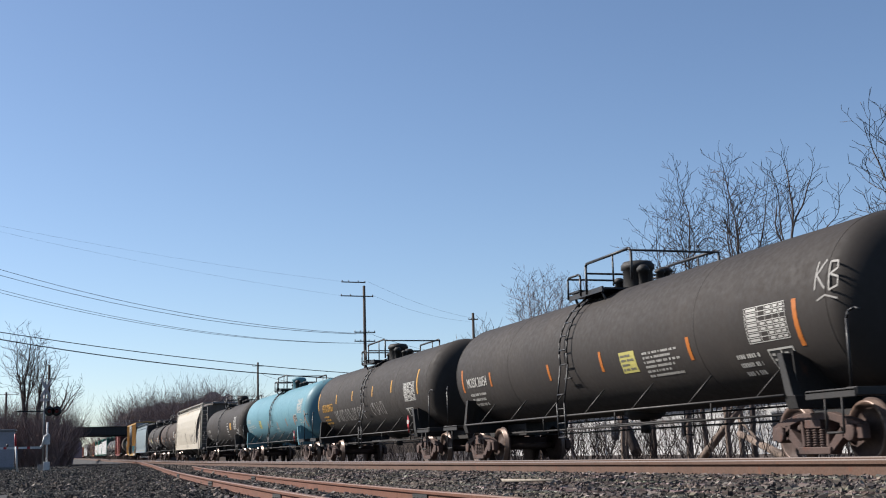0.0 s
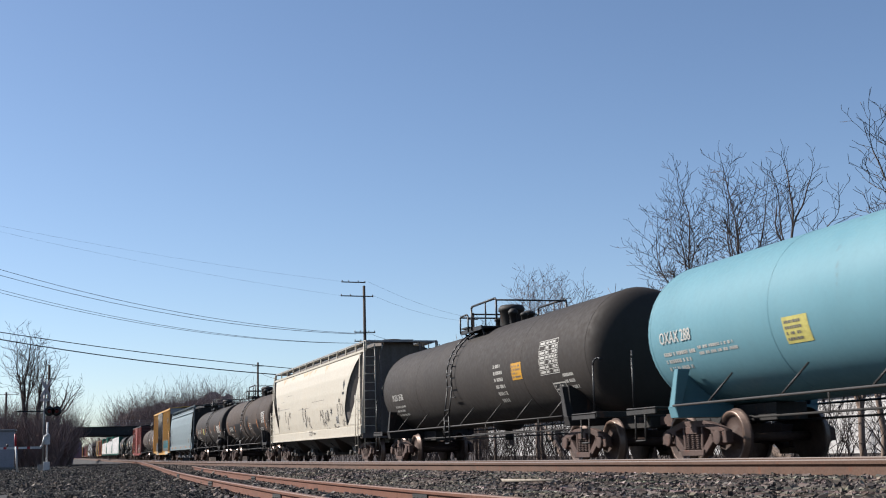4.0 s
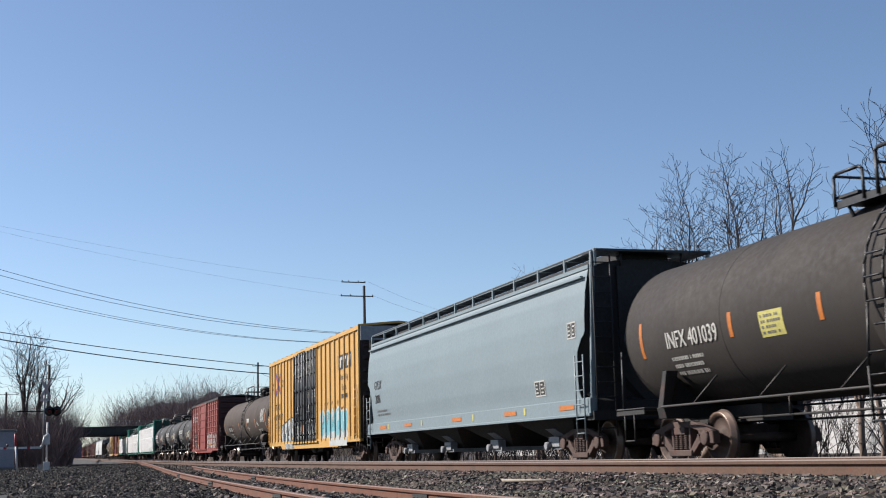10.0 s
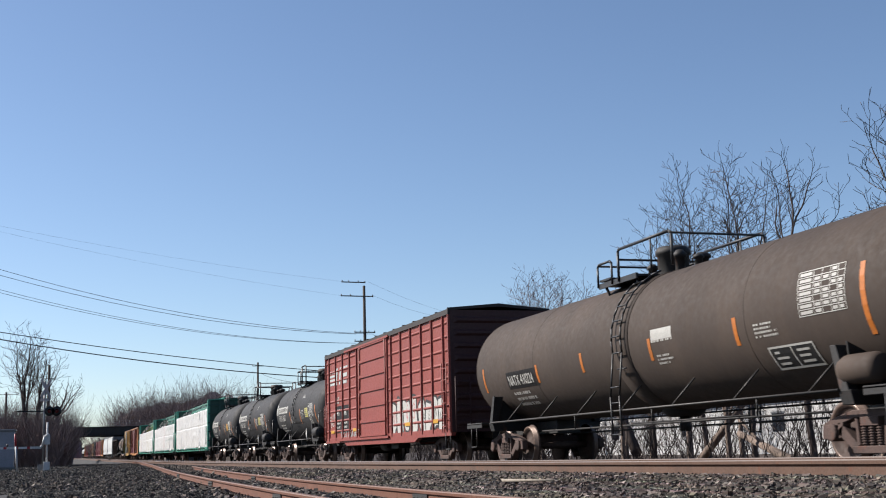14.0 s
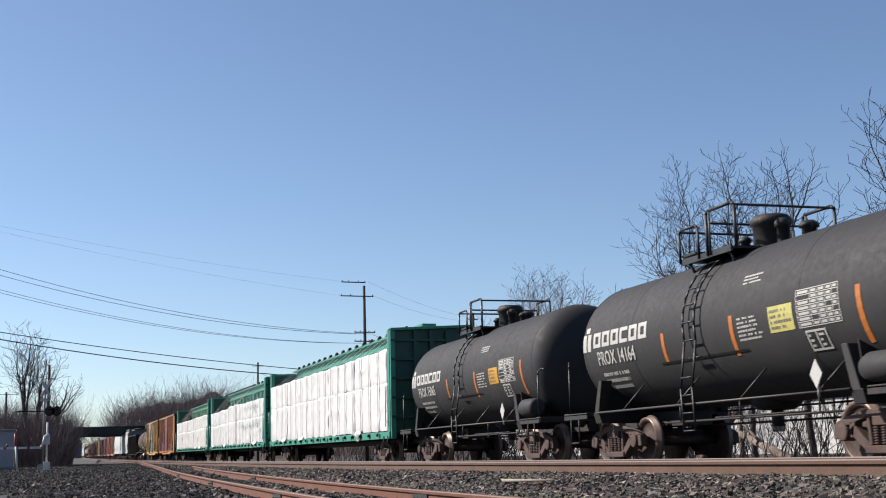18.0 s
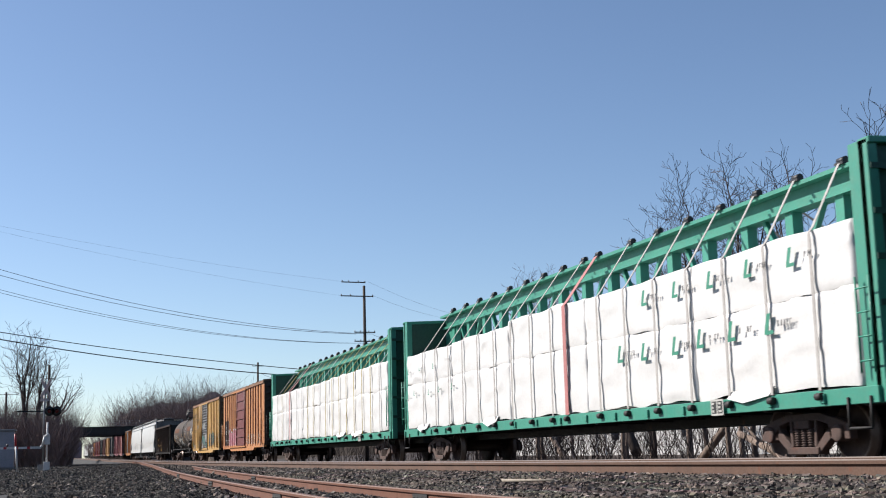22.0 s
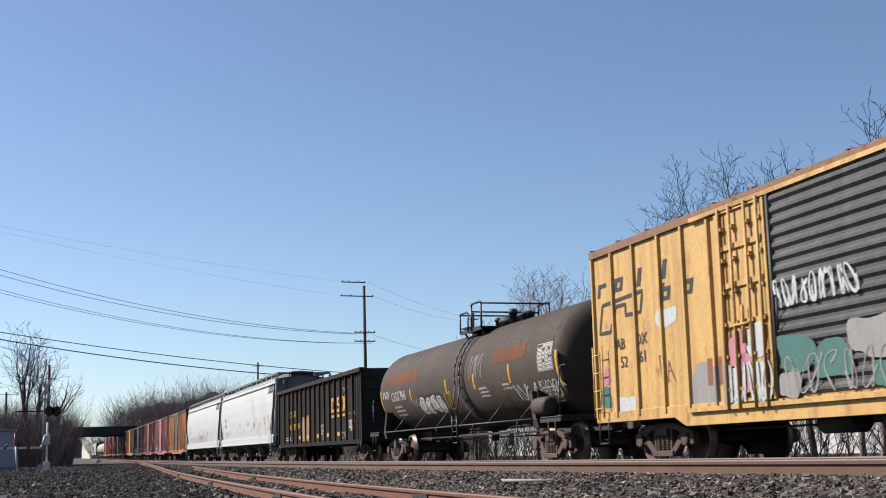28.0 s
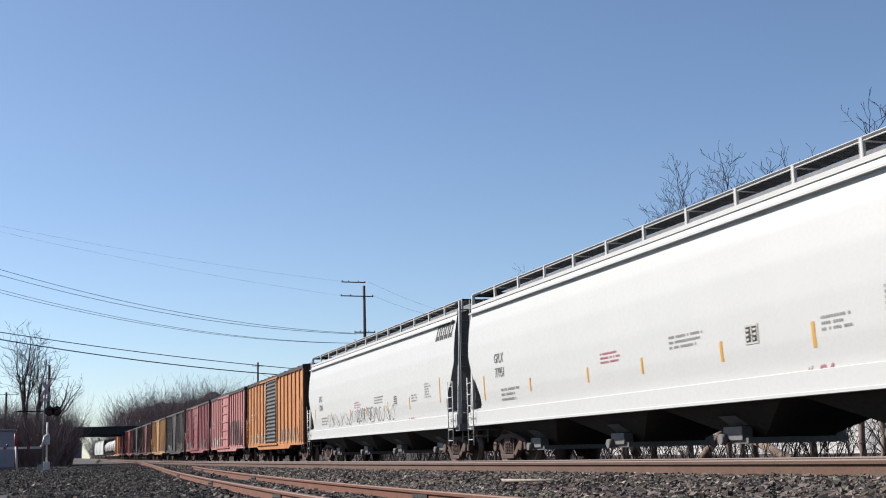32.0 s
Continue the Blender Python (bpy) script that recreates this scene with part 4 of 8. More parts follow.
yellow_box = weathered("yellow_boxcar_paint", (238, 184, 92), 0.5, 0, 0.15, 0.0, streak=0.6, grime_color=(150, 104, 56), vary=0.05)
yellow_old = weathered("faded_yellow_boxcar_paint", (236, 188, 106), 0.6, 0, 0.75, 0.3, streak=0.95, grime_color=(134, 92, 54), rust_color=(140, 84, 50), vary=0.1)
orange_box = weathered("worn_orange_boxcar_paint", (222, 148, 78), 0.7, 0, 0.9, 0.3, streak=1.0, grime_color=(140, 78, 46), rust_color=(126, 62, 42), vary=0.15)
red_box = weathered("oxide_red_boxcar_paint", (164, 66, 52), 0.6, 0, 0.4, 0.05, streak=0.7, grime_color=(96, 44, 38), vary=0.12)
maroon = weathered("maroon_door_paint", (124, 50, 46), 0.6, 0, 0.4, 0.05, streak=0.6, grime_color=(80, 34, 32), vary=0.1)
dark_roof = weathered("dark_sooty_roof", (44, 34, 32), 0.7, 0, 0.4, 0.1)
black_door = weathered("black_door_paint", (42, 43, 47), 0.5, 0, 0.3, 0, streak=0.6, grime_color=(80, 78, 76))
old_black_door = weathered("scuffed_black_door_paint", (54, 54, 56), 0.6, 0, 0.7, 0.1, streak=0.8, grime_color=(110, 106, 100), rust_color=(120, 74, 48))
galvanized = weathered("galvanized_roof_sheet", (170, 172, 178), 0.45, 0.4, 0.3, 0.05)
roof_rusty = weathered("rusty_roof_edge", (156, 112, 80), 0.8, 0, 0.4, 0.4)
# boxcar ends: this dark brown has the shade of the end walls in it
dark_end = weathered("shaded_boxcar_end", (70, 48, 36), 0.7, 0, 0.5, 0.2)
faint_ink = weathered("faint_grey_ink", (172, 170, 168), 0.6, 0, 0.3, 0)
thin_black = weathered("faded_marker_ink", (90, 84, 80), 0.6, 0, 0.3, 0)
aqua = weathered("aqua_spray_paint", (130, 206, 216), 0.5, 0, 0.15, 0)
pale = weathered("pale_spray_paint", (220, 224, 220), 0.5, 0, 0.15, 0)
brown_spray = weathered("brown_spray_paint", (150, 86, 44), 0.6, 0, 0.2, 0)
pink_spray = weathered("pink_spray_paint", (216, 140, 150), 0.6, 0, 0.3, 0)
grime_patch = weathered("faint_sticker", (176, 140, 84), 0.6, 0, 0.3, 0)
teal_spray = weathered("teal_spray_paint", (60, 120, 112), 0.6, 0, 0.3, 0)


def overspray(car, xs, z0, z1, mat):
    """Spray paint that runs over the side posts."""
    for x in xs:
        part("graffiti", Geo().hexa([(x - 0.053, -1.455, z0), (x + 0.053, -1.455, z0), (x + 0.034, -1.518, z0), (x - 0.034, -1.518, z0)], [(x - 0.053, -1.455, z1), (x + 0.053, -1.455, z1), (x + 0.034, -1.518, z1), (x - 0.034, -1.518, z1)]), mat, car, "spray paint over a post")


def cross_emblem(car, surf, x=-7.25, z=3.78, w=0.66, h=0.48, t=0.13):
    """A cross of four arms, each a blue and a red bar side by side."""
    for sx in (-1, 1):
        for sz in (-1, 1):
            for mat, k in ((blue_mark, 1), (red_mark, 0)):
                g = Geo()
                lo, hi = (t * (k - 1) * 1.15, t * (k - 1) * 1.15 + t) if k else (-t * 1.2, -t * 0.2)
                pts = [(sx * 0.04, sz * (0.06 + lo)), (sx * w, sz * (h + lo)), (sx * w, sz * (h + hi)), (sx * 0.04, sz * (0.06 + hi))]
                g.add([surf(x + px, z + pz, 0.006 + 0.002 * k) for px, pz in pts], [(0, 1, 2, 3)])
                part("emblem_stripe", g, mat, car)
    decal(car, surf, x - 0.06, x + 0.06, z - 0.2, z + 0.2, blue_mark, "emblem_core", 0.009, 2)


def tt_badge(car, surf):
    decal(car, surf, 6.05, 8.32, 3.53, 4.08, black_paint, "company_badge", 0.006, 2)
    g = Geo()
    for i in range(3):
        x = 6.25 + i * 0.68
        if i < 2:
            patch(g, surf, x, x + 0.58, 3.88, 3.99, 0.012, 1, 0.25)
            patch(g, surf, x + 0.16, x + 0.36, 3.61, 3.88, 0.012, 1, 0.25)
        else:
            for off, p, q in ((0.012, 0.0, 0.12), (0.0125, 0.3, 0.42)):
                g.add([surf(x + p, 3.61, off), surf(x + p + 0.2, 3.61, off), surf(x + q + 0.24, 3.99, off), surf(x + q + 0.04, 3.99, off)], [(0, 1, 2, 3)])
    part("badge_shapes", g, white_paint, car)
    g = Geo()
    for i in range(7):
        patch(g, surf, 6.62 + i * 0.15, 6.73 + i * 0.15, 2.44, 2.6, 0.006, 1)
    part("stencil", g, black_paint, car)


def tbox_marks(car, surf):
    cross_emblem(car, surf)
    tt_badge(car, surf)
    decal(car, surf, 2.75, 7.7, 0.98, 1.22, pale, "graffiti", 0.003, 2, label="white spray-painted base")
    decal(car, flat_side(1.492), 4.5, 7.6, 0.68, 0.98, pale, "graffiti", 0.003, 2, label="white paint run down over the sill")
    scribble(car, surf, 3.2, 7.2, 2.05, 2.4, brown_spray, 35, 7, 0.045, 0.5, 0.003)
    bubble_letters(car, surf, 2.65, 7.6, 1.02, 2.15, 5, aqua, pale, 31, black_paint, 0.35, pale)
    # silver letters with black voids and a black rim
    for mat, off, pts in (
            (black_paint, 0.003, ((-6.43, 1.61), (-6.23, 1.79), (-5.94, 1.82), (-5.58, 1.88), (-4.80, 1.97), (-3.82, 2.11), (-3.34, 2.05), (-2.93, 1.96), (-2.80, 1.92), (-2.94, 0.80), (-3.98, 0.80), (-5.70, 0.82), (-6.34, 0.89), (-6.47, 1.23))),
            (pale, 0.0042, ((-5.54, 1.80), (-4.79, 1.90), (-3.83, 2.05), (-3.35, 2.00), (-2.89, 1.92), (-2.98, 0.87), (-3.98, 0.86), (-5.63, 0.86))),
            (white_paint, 0.0046, ((-6.36, 1.52), (-6.16, 1.74), (-5.99, 1.74), (-6.06, 1.58), (-6.28, 1.37))),
            (white_paint, 0.0046, ((-6.34, 1.31), (-6.02, 1.50), (-5.91, 1.46), (-6.01, 1.25), (-5.88, 0.93), (-6.07, 0.90))),
            (white_paint, 0.0046, ((-5.82, 1.20), (-5.69, 1.15), (-5.72, 0.90), (-5.82, 0.99))),
            (yellow_mark, 0.005, ((-5.88, 1.53), (-5.73, 1.53), (-5.71, 1.17), (-5.83, 1.09))),
            (black_paint, 0.005, ((-4.62, 1.72), (-4.56, 1.68), (-4.34, 1.24), (-4.90, 1.29))),
            (black_paint, 0.005, ((-4.50, 1.21), (-4.17, 0.93), (-4.82, 0.92))),
            (black_paint, 0.005, ((-4.12, 1.97), (-3.96, 1.98), (-4.25, 1.46), (-4.37, 1.44))),
            (black_paint, 0.005, ((-3.76, 1.33), (-3.60, 1.39), (-3.42, 0.98), (-3.86, 1.03))),
            (black_paint, 0.005, ((-5.46, 1.33), (-5.21, 1.36), (-5.37, 0.97), (-5.58, 0.90))),
            (black_paint, 0.005, ((-5.03, 1.67), (-4.94, 1.68), (-5.01, 1.36), (-5.13, 1.41))),
            (black_paint, 0.005, ((-3.14, 1.39), (-2.90, 1.52), (-2.94, 1.24), (-3.11, 1.15))),
            (black_paint, 0.005, ((-3.61, 1.95), (-3.51, 1.94), (-3.45, 1.60), (-3.57, 1.56))),
            (yellow_mark, 0.0054, ((-3.31, 1.85), (-3.14, 1.86), (-3.34, 1.42), (-3.48, 1.41))),
            (yellow_mark, 0.0054, ((-3.66, 1.17), (-3.49, 1.18), (-3.46, 1.07), (-3.66, 1.06)))):
        part("graffiti", Geo().add([surf(x, z, off) for x, z in pts], [tuple(range(len(pts)))]), mat, car, "spray-painted lettering shape")
    sill = flat_side(1.492)
    decal(car, sill, -5.3, -2.95, 0.66, 0.92, pale, "graffiti", 0.003, 2, label="white paint run down over the sill")
    for k in range(7):
        decal(car, sill, -5.2 + k * 0.33, -5.05 + k * 0.33, 0.66, 0.88, black_paint, "graffiti", 0.004, 1, 0.3)
    overspray(car, (3.0, 3.85, 4.7, 5.55, 6.4, 7.25), 1.25, 1.95, aqua)
    overspray(car, (3.0, 3.85, 4.7, 5.55, 6.4, 7.25), 0.98, 1.25, pale)
    overspray(car, (-5.5, -4.68, -3.8), 0.98, 1.85, pale)
    for line, x, z in (("I'VE BEEN", -7.98, 1.80), ("EVERYWHERE", -8.02, 1.66), ("MAN!", -7.92, 1.52)):
        lettering(car, surf, line, x, z, 0.085, thin_black, 0.8, 0.008, 0.2)
    for q, (x, z) in enumerate(((-7.1, 1.82), (-6.9, 1.84), (-7.1, 1.65), (-6.9, 1.66), (-6.72, 1.68), (-7.0, 1.48), (-6.75, 1.5))):
        strokes(car, surf, x, z, 0.16, 0.13, STROKES["RA$p"[q % 4]], thin_black, 0.010)
    for line, x, z in (("LD LMT", -7.82, 1.30), ("LT WT", -7.82, 1.10), ("208800", -7.05, 1.30), ("77400", -7.0, 1.10)):
        lettering(car, surf, line, x, z, 0.10, grey_paint, 0.85)
    for q, (x, z, w, h) in enumerate(((-9.3, 3.3, 0.3, 0.4), (-9.05, 3.25, 0.25, 0.35), (-9.2, 3.1, 0.3, 0.25), (-9.1, 2.75, 0.12, 0.4), (-9.05, 2.45, 0.1, 0.35))):
        strokes(car, surf, x, z, w, h, STROKES["$pRpA"[q]], brown_spray, 0.012)
    decal(car, surf, -8.25, -7.75, 0.86, 1.0, yellow_mark, "reflective_panel")
    decal(car, surf, -4.9, -4.6, 2.3, 2.55, grime_patch, "sticker")
    part("end_panel", Geo().box(9.67, 9.76, -1.44, 1.44, 4.36, 4.88), galvanized, car, "pale grey top panel of the end")
    blk = flat_side(1.495)
    scribble(car, blk, -2.6, -0.6, 1.0, 1.8, pale, 40, 7, 0.03)
    scribble(car, blk, -0.1, 2.0, 1.0, 1.9, pale, 41, 7, 0.03)
    decal(car, blk, -1.2, -0.5, 1.3, 1.75, orange_mark, "paint_patch")
    for i, line in enumerate(("IMPORTANT", "CLOSE THIS DOOR", "BEFORE CLOSING", "MAIN DOOR")):
        lettering(car, blk, line, -2.0, 4.05 - i * 0.17, 0.11, white_paint, 0.75)
    for i, line in enumerate(("CLOSE AND LOCK", "BOTH DOORS", "BEFORE", "MOVING CAR")):
        lettering(car, blk, line, 0.2 + 0.1 * (i % 2), 4.2 - i * 0.17, 0.11, white_paint, 0.75)
    rnd = random.Random(5)
    framed_box(car, blk, 0.0, 0.4, 2.7, 3.1, rnd)
    stencil_rows(car, blk, 1.2, 2.0, 2.7, 3.1, 3, white_paint, rnd)


boxcar(63.23, 83.78, "tall yellow boxcar with black double plug doors and aqua graffiti", yellow_box, dark_end, yellow_box, top=4.86, bottom=0.80, door=[(-2.9, -0.42, "plug", black_door), (-0.38, 2.1, "plug", black_door)], seed=9, inset=0.62, belly=0.64, post_xs=[-9.62, -8.95, -8.1, -7.25, -6.38, -5.5, -4.68, -3.8, -2.95, 2.15, 3.0, 3.85, 4.7, 5.55, 6.4, 7.25, 8.1, 8.9, 9.62],
       text=[("next", -8.85, 3.76, 0.16, black_paint), ("load", -8.82, 3.53, 0.16, black_paint), ("any", -6.22, 3.8, 0.18, black_paint), ("road", -6.24, 3.58, 0.18, black_paint), ("TB", -8.02, 2.53, 0.29, black_paint), ("OX", -7.18, 2.53, 0.29, black_paint), ("6", -8.5, 2.05, 0.29, black_paint), ("66", -8.0, 2.05, 0.29, black_paint), ("03", -7.14, 2.05, 0.29, black_paint), ("7", -6.28, 2.05, 0.29, black_paint),
             ("Railcar Pooling", 6.25, 3.14, 0.22, black_paint), ("Experts", 6.7, 2.76, 0.22, black_paint)], marks=(tbox_marks,))


def ns_marks(car, surf):
    g = Geo()
    for k in range(4):
        patch(g, surf, -7.42, -6.52, 3.0 + k * 0.155, 3.09 + k * 0.155, 0.008, 1, 0.15)
    part("emblem_stripes", g, pale, car, "white emblem stripes")
    g = Geo()
    for x in (-6.45, -5.85):
        patch(g, surf, x, x + 0.24, 2.98, 3.62, 0.008, 1, 0.3)
    part("company_emblem", g, pale, car, "white company emblem")
    g = Geo()
    for z0, z1, x0, x1 in ((2.98, 3.12, -5.2, -4.55), (3.23, 3.37, -5.2, -4.55), (3.48, 3.62, -5.2, -4.55)):
        patch(g, surf, x0 + (z0 - 2.98) * 0.3, x1 + (z0 - 2.98) * 0.3, z0, z1, 0.008, 1, 0.3)
    part("company_emblem", g, pale, car)
    for x0, x1 in ((-6.29, -5.24), (-5.1, -4.06)):
        decal(car, surf, x0, x1, 1.15, 2.17, patch_black, "number_panel", 0.004)
    lettering(car, surf, "NS", -6.22, 2.27, 0.26, white_paint)
    lettering(car, surf, "407", -6.22, 1.8, 0.26, white_paint)
    lettering(car, surf, "340", -5.05, 1.8, 0.26, white_paint)
    rnd = random.Random(50)
    stencil_rows(car, surf, -6.2, -5.5, 1.3, 1.6, 2, white_paint, rnd)
    stencil_rows(car, surf, -5.0, -4.3, 1.3, 1.6, 2, white_paint, rnd)
    for q, (x, z) in enumerate(((-7.45, 1.62), (-7.25, 1.64), (-7.05, 1.66), (-6.85, 1.7), (-6.68, 1.72), (-7.35, 1.38), (-7.1, 1.4), (-6.9, 1.42))):
        strokes(car, surf, x, z, 0.18, 0.19, STROKES["RpA$"[q % 4]], white_paint, 0.012)
    bubble_letters(car, surf, 1.7, 4.8, 0.85, 2.0, 4, white_paint, black_paint, 51, red_mark, 0.2)
    bubble_letters(car, surf, 5.0, 7.6, 0.85, 1.95, 4, white_paint, black_paint, 56, thin_black)
    scribble(car, surf, -5.6, -2.6, 0.85, 1.25, pale, 53, 8, 0.022)
    for x in (-7.2, -3.5, 3.5, 6.4):
        decal(car, flat_side(1.49), x, x + 0.6, 1.16, 1.27, yellow_mark, "reflective_stripe")


# end paint is a darkened copy of the red, with the end's shade included
boxcar(26.17, 44.01, "oxide red ribbed boxcar with white company emblem and graffiti", red_box, weathered("shaded_red_end_paint", (74, 30, 30), 0.7, 0, 0.4, 0.05), dark_roof, top=4.20, bottom=0.78, door=[(-2.35, 1.4, "panel", red_box)], seed=11, inset=0.72, belly=0.66,
       post_xs=[-8.15, -7.53, -6.35, -5.17, -4.0, -2.85, -2.4, 1.45, 1.95, 3.1, 4.25, 5.4, 6.5, 7.6, 8.15], corrugated=0.38, marks=(ns_marks,))


def ns2_marks(car, surf):
    decal(car, surf, -7.03, -6.26, 1.05, 2.55, patch_black, "number_panel", 0.004)
    decal(car, surf, -6.13, -5.4, 1.05, 2.55, patch_black, "number_panel", 0.004)
    lettering(car, surf, "NS", -6.9, 2.05, 0.24, white_paint)
    lettering(car, surf, "752", -6.95, 1.7, 0.24, white_paint)
    lettering(car, surf, "30", -6.0, 1.74, 0.24, white_paint)
    rnd = random.Random(77)
    stencil_rows(car, surf, -6.85, -6.4, 1.15, 1.4, 2, white_paint, rnd)
    stencil_rows(car, surf, -6.0, -5.5, 1.15, 1.4, 2, white_paint, rnd)
    worn = weathered("sun_bleached_orange", (232, 170, 104), 0.8, 0, 0.6, 0.1, streak=0.6, grime_color=(196, 122, 74))
    for x0, x1, z0, z1 in ((-6.12, -5.42, 2.7, 3.2), (-6.1, -5.5, 3.3, 3.6), (-5.2, -4.6, 2.2, 2.75)):
        ragged_patch(car, surf, x0, x1, z0, z1, worn, int(-x0 * 10))
    bubble_letters(car, surf, -5.3, -1.9, 0.92, 2.05, 4, pink_spray, pale, 64, maroon, 0.0)
    for x in (-4.45, -3.58, -2.7):
        overspray(car, (x,), 0.98, 1.75, pink_spray)
    scribble(car, surf, 2.0, 7.0, 0.9, 1.6, pale, 63, 10, 0.018)
    decal(car, flat_side(1.5), -7.7, -7.2, 0.82, 1.0, orange_mark, "reflective_stripe")


boxcar(-106.5, -88.4, "rusty orange boxcar with maroon panel door and pink graffiti", orange_box, dark_end, roof_rusty, top=4.2, bottom=0.82, door=[(-1.75, 1.6, "panel", maroon)], seed=18, inset=0.95, belly=0.68, post_xs=[-8.1, -7.1, -6.2, -5.34, -4.45, -3.58, -2.7, -1.85, 1.7, 2.6, 3.5, 4.4, 5.3, 6.2, 7.1, 8.1], post_mat=weathered("rusty_post_paint", (140, 72, 48), 0.7, 0, 0.5, 0.3), marks=(ns2_marks,))


crimson_spray = weathered("pink_spray_paint", (206, 168, 166), 0.6, 0, 0.4, 0)


def railbox_marks(car, surf):
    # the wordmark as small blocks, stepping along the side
    for kind, x, z, h in (("r", -7.82, 3.29, 0.26), ("a", -7.05, 3.31, 0.26), ("i", -6.06, 3.29, 0.34), ("l", -5.06, 3.29, 0.34), ("b", -5.16, 2.9, 0.32), ("a", -4.33, 2.9, 0.26), ("x", -2.62, 2.9, 0.26)):
        g = Geo()
        lean = 0.28
        if kind in "il":
            patch(g, surf, x, x + 0.15, z, z + h, 0.006, 1, lean)
        elif kind == "x":
            patch(g, surf, x, x + 0.12, z, z + h, 0.006, 1, 1.0)
            patch(g, surf, x + 0.28, x + 0.40, z, z + h, 0.007, 1, -1.0)
        else:
            patch(g, surf, x, x + 0.12, z, z + h, 0.006, 1, lean)
            up = z + (h if kind != "b" else 0.24) - 0.08
            patch(g, surf, x + 0.12 + lean * (up - z), x + 0.36 + lean * (up - z), up, up + 0.08, 0.006, 1, lean)
            if kind != "r":
                patch(g, surf, x + 0.25, x + 0.36, z, up, 0.0065, 1, lean)
                patch(g, surf, x + 0.12, x + 0.25, z, z + 0.07, 0.006, 1, lean)
        part("wordmark_shape", g, black_paint, car)
    outline = ((-7.61, 3.12), (-5.83, 3.19), (-5.96, 2.81), (-6.59, 2.82), (-6.57, 3.03), (-6.99, 3.03), (-7.28, 2.57), (-7.77, 2.57))
    strokes(car, surf, 0, 0, 1, 1, (outline + outline[:1],), black_paint, 0.035)
    for line, x, z in (("AB", -7.07, 2.19), ("OX", -6.23, 2.21), ("52", -6.9, 1.84), ("361", -6.26, 1.88)):
        lettering(car, surf, line, x, z, 0.22, black_paint, 1.05)
    for mat, z0, z1, x0, x1, seed in ((pale, 2.41, 2.79, -5.37, -4.59, 90), (pale, 0.86, 1.31, -7.24, -6.35, 91), (teal_spray, 1.08, 1.54, -7.86, -7.38, 92), (crimson_spray, 1.54, 1.87, -7.71, -7.36, 93)):
        ragged_patch(car, surf, x0, x1, z0, z1, mat, seed)
    strokes(car, surf, -5.3, 1.45, 0.55, 0.5, STROKES["RpA$"[0]], brown_spray, 0.012)
    strokes(car, surf, -5.02, 1.43, 0.3, 0.4, STROKES["A"], brown_spray, 0.012)
    lettering(car, surf, "next", 4.07, 3.16, 0.13, black_paint)
    lettering(car, surf, "load", 4.1, 2.99, 0.13, black_paint)
    lettering(car, surf, "any", 5.85, 3.16, 0.14, black_paint)
    lettering(car, surf, "road", 5.85, 2.98, 0.14, black_paint)
    cross_emblem(car, surf, 5.26, 3.17, 0.22, 0.22, 0.06)
    blk = flat_side(1.535)
    scribble(car, blk, -1.35, 0.7, 2.3, 2.75, pale, 71, 9, 0.028)
    for k, (x0, x1, z0, z1, m) in enumerate(((-1.4, -0.4, 1.35, 1.9, teal_spray), (-0.5, 0.5, 1.2, 1.7, teal_spray), (0.4, 1.5, 1.4, 2.0, ghost_white), (-1.35, -0.8, 0.95, 1.4, ghost_white), (0.9, 1.5, 0.95, 1.4, teal_spray))):
        ragged_patch(car, blk, x0, x1, z0, z1, m, 94 + k)
    scribble(car, blk, -1.2, 1.5, 1.0, 1.6, ghost_white, 72, 6, 0.02)
    for k, (x0, z0, m) in enumerate(((-2.9, 0.95, pale), (-2.5, 1.1, crimson_spray), (-2.1, 0.95, pale), (-2.75, 1.5, crimson_spray), (-2.2, 1.6, pale))):
        ragged_patch(car, flat_side(1.535), x0, x0 + 0.5, z0, z0 + 0.6, m, 104 + k)
    blob(car, surf, -4.1, -3.4, 0.9, 1.7, ghost_white, 83, 0.004, 1)
    overspray(car, (-3.3, -3.0), 0.98, 1.6, ghost_white)
    overspray(car, (2.84, 3.76), 1.1, 1.9, grey_paint)
    overspray(car, (4.64,), 1.2, 2.0, teal_spray)
    scribble(car, flat_side(1.55), -2.85, -1.6, 0.95, 1.6, pale, 73, 6, 0.03)
    blob(car, surf, 2.25, 2.85, 1.05, 1.95, grey_paint, 74, 0.004, 1)
    blob(car, surf, 3.2, 3.8, 1.5, 2.1, teal_spray, 79, 0.004, 1)
    blob(car, surf, 4.1, 4.75, 1.1, 2.12, teal_spray, 80, 0.004, 1)
    blob(car, surf, 5.0, 5.65, 1.22, 2.0, grey_paint, 81, 0.004, 1)
    scribble(car, surf, 2.2, 5.7, 1.1, 2.0, ghost_white, 75, 9, 0.016)
    scribble(car, surf, 2.2, 5.7, 1.1, 2.0, black_paint, 82, 9, 0.012)
    scribble(car, surf, 3.0, 5.4, 2.25, 2.65, brown_spray, 76, 5, 0.035, 0.4)
    scribble(car, surf, 6.6, 8.0, 1.2, 2.0, ghost_white, 77, 4, 0.012)
    rnd = random.Random(4)
    framed_box(car, surf, 5.92, 6.45, 1.53, 1.78, rnd)
    decal(car, surf, -3.6, -3.1, 1.3, 1.75, brown_spray, "paint_patch")


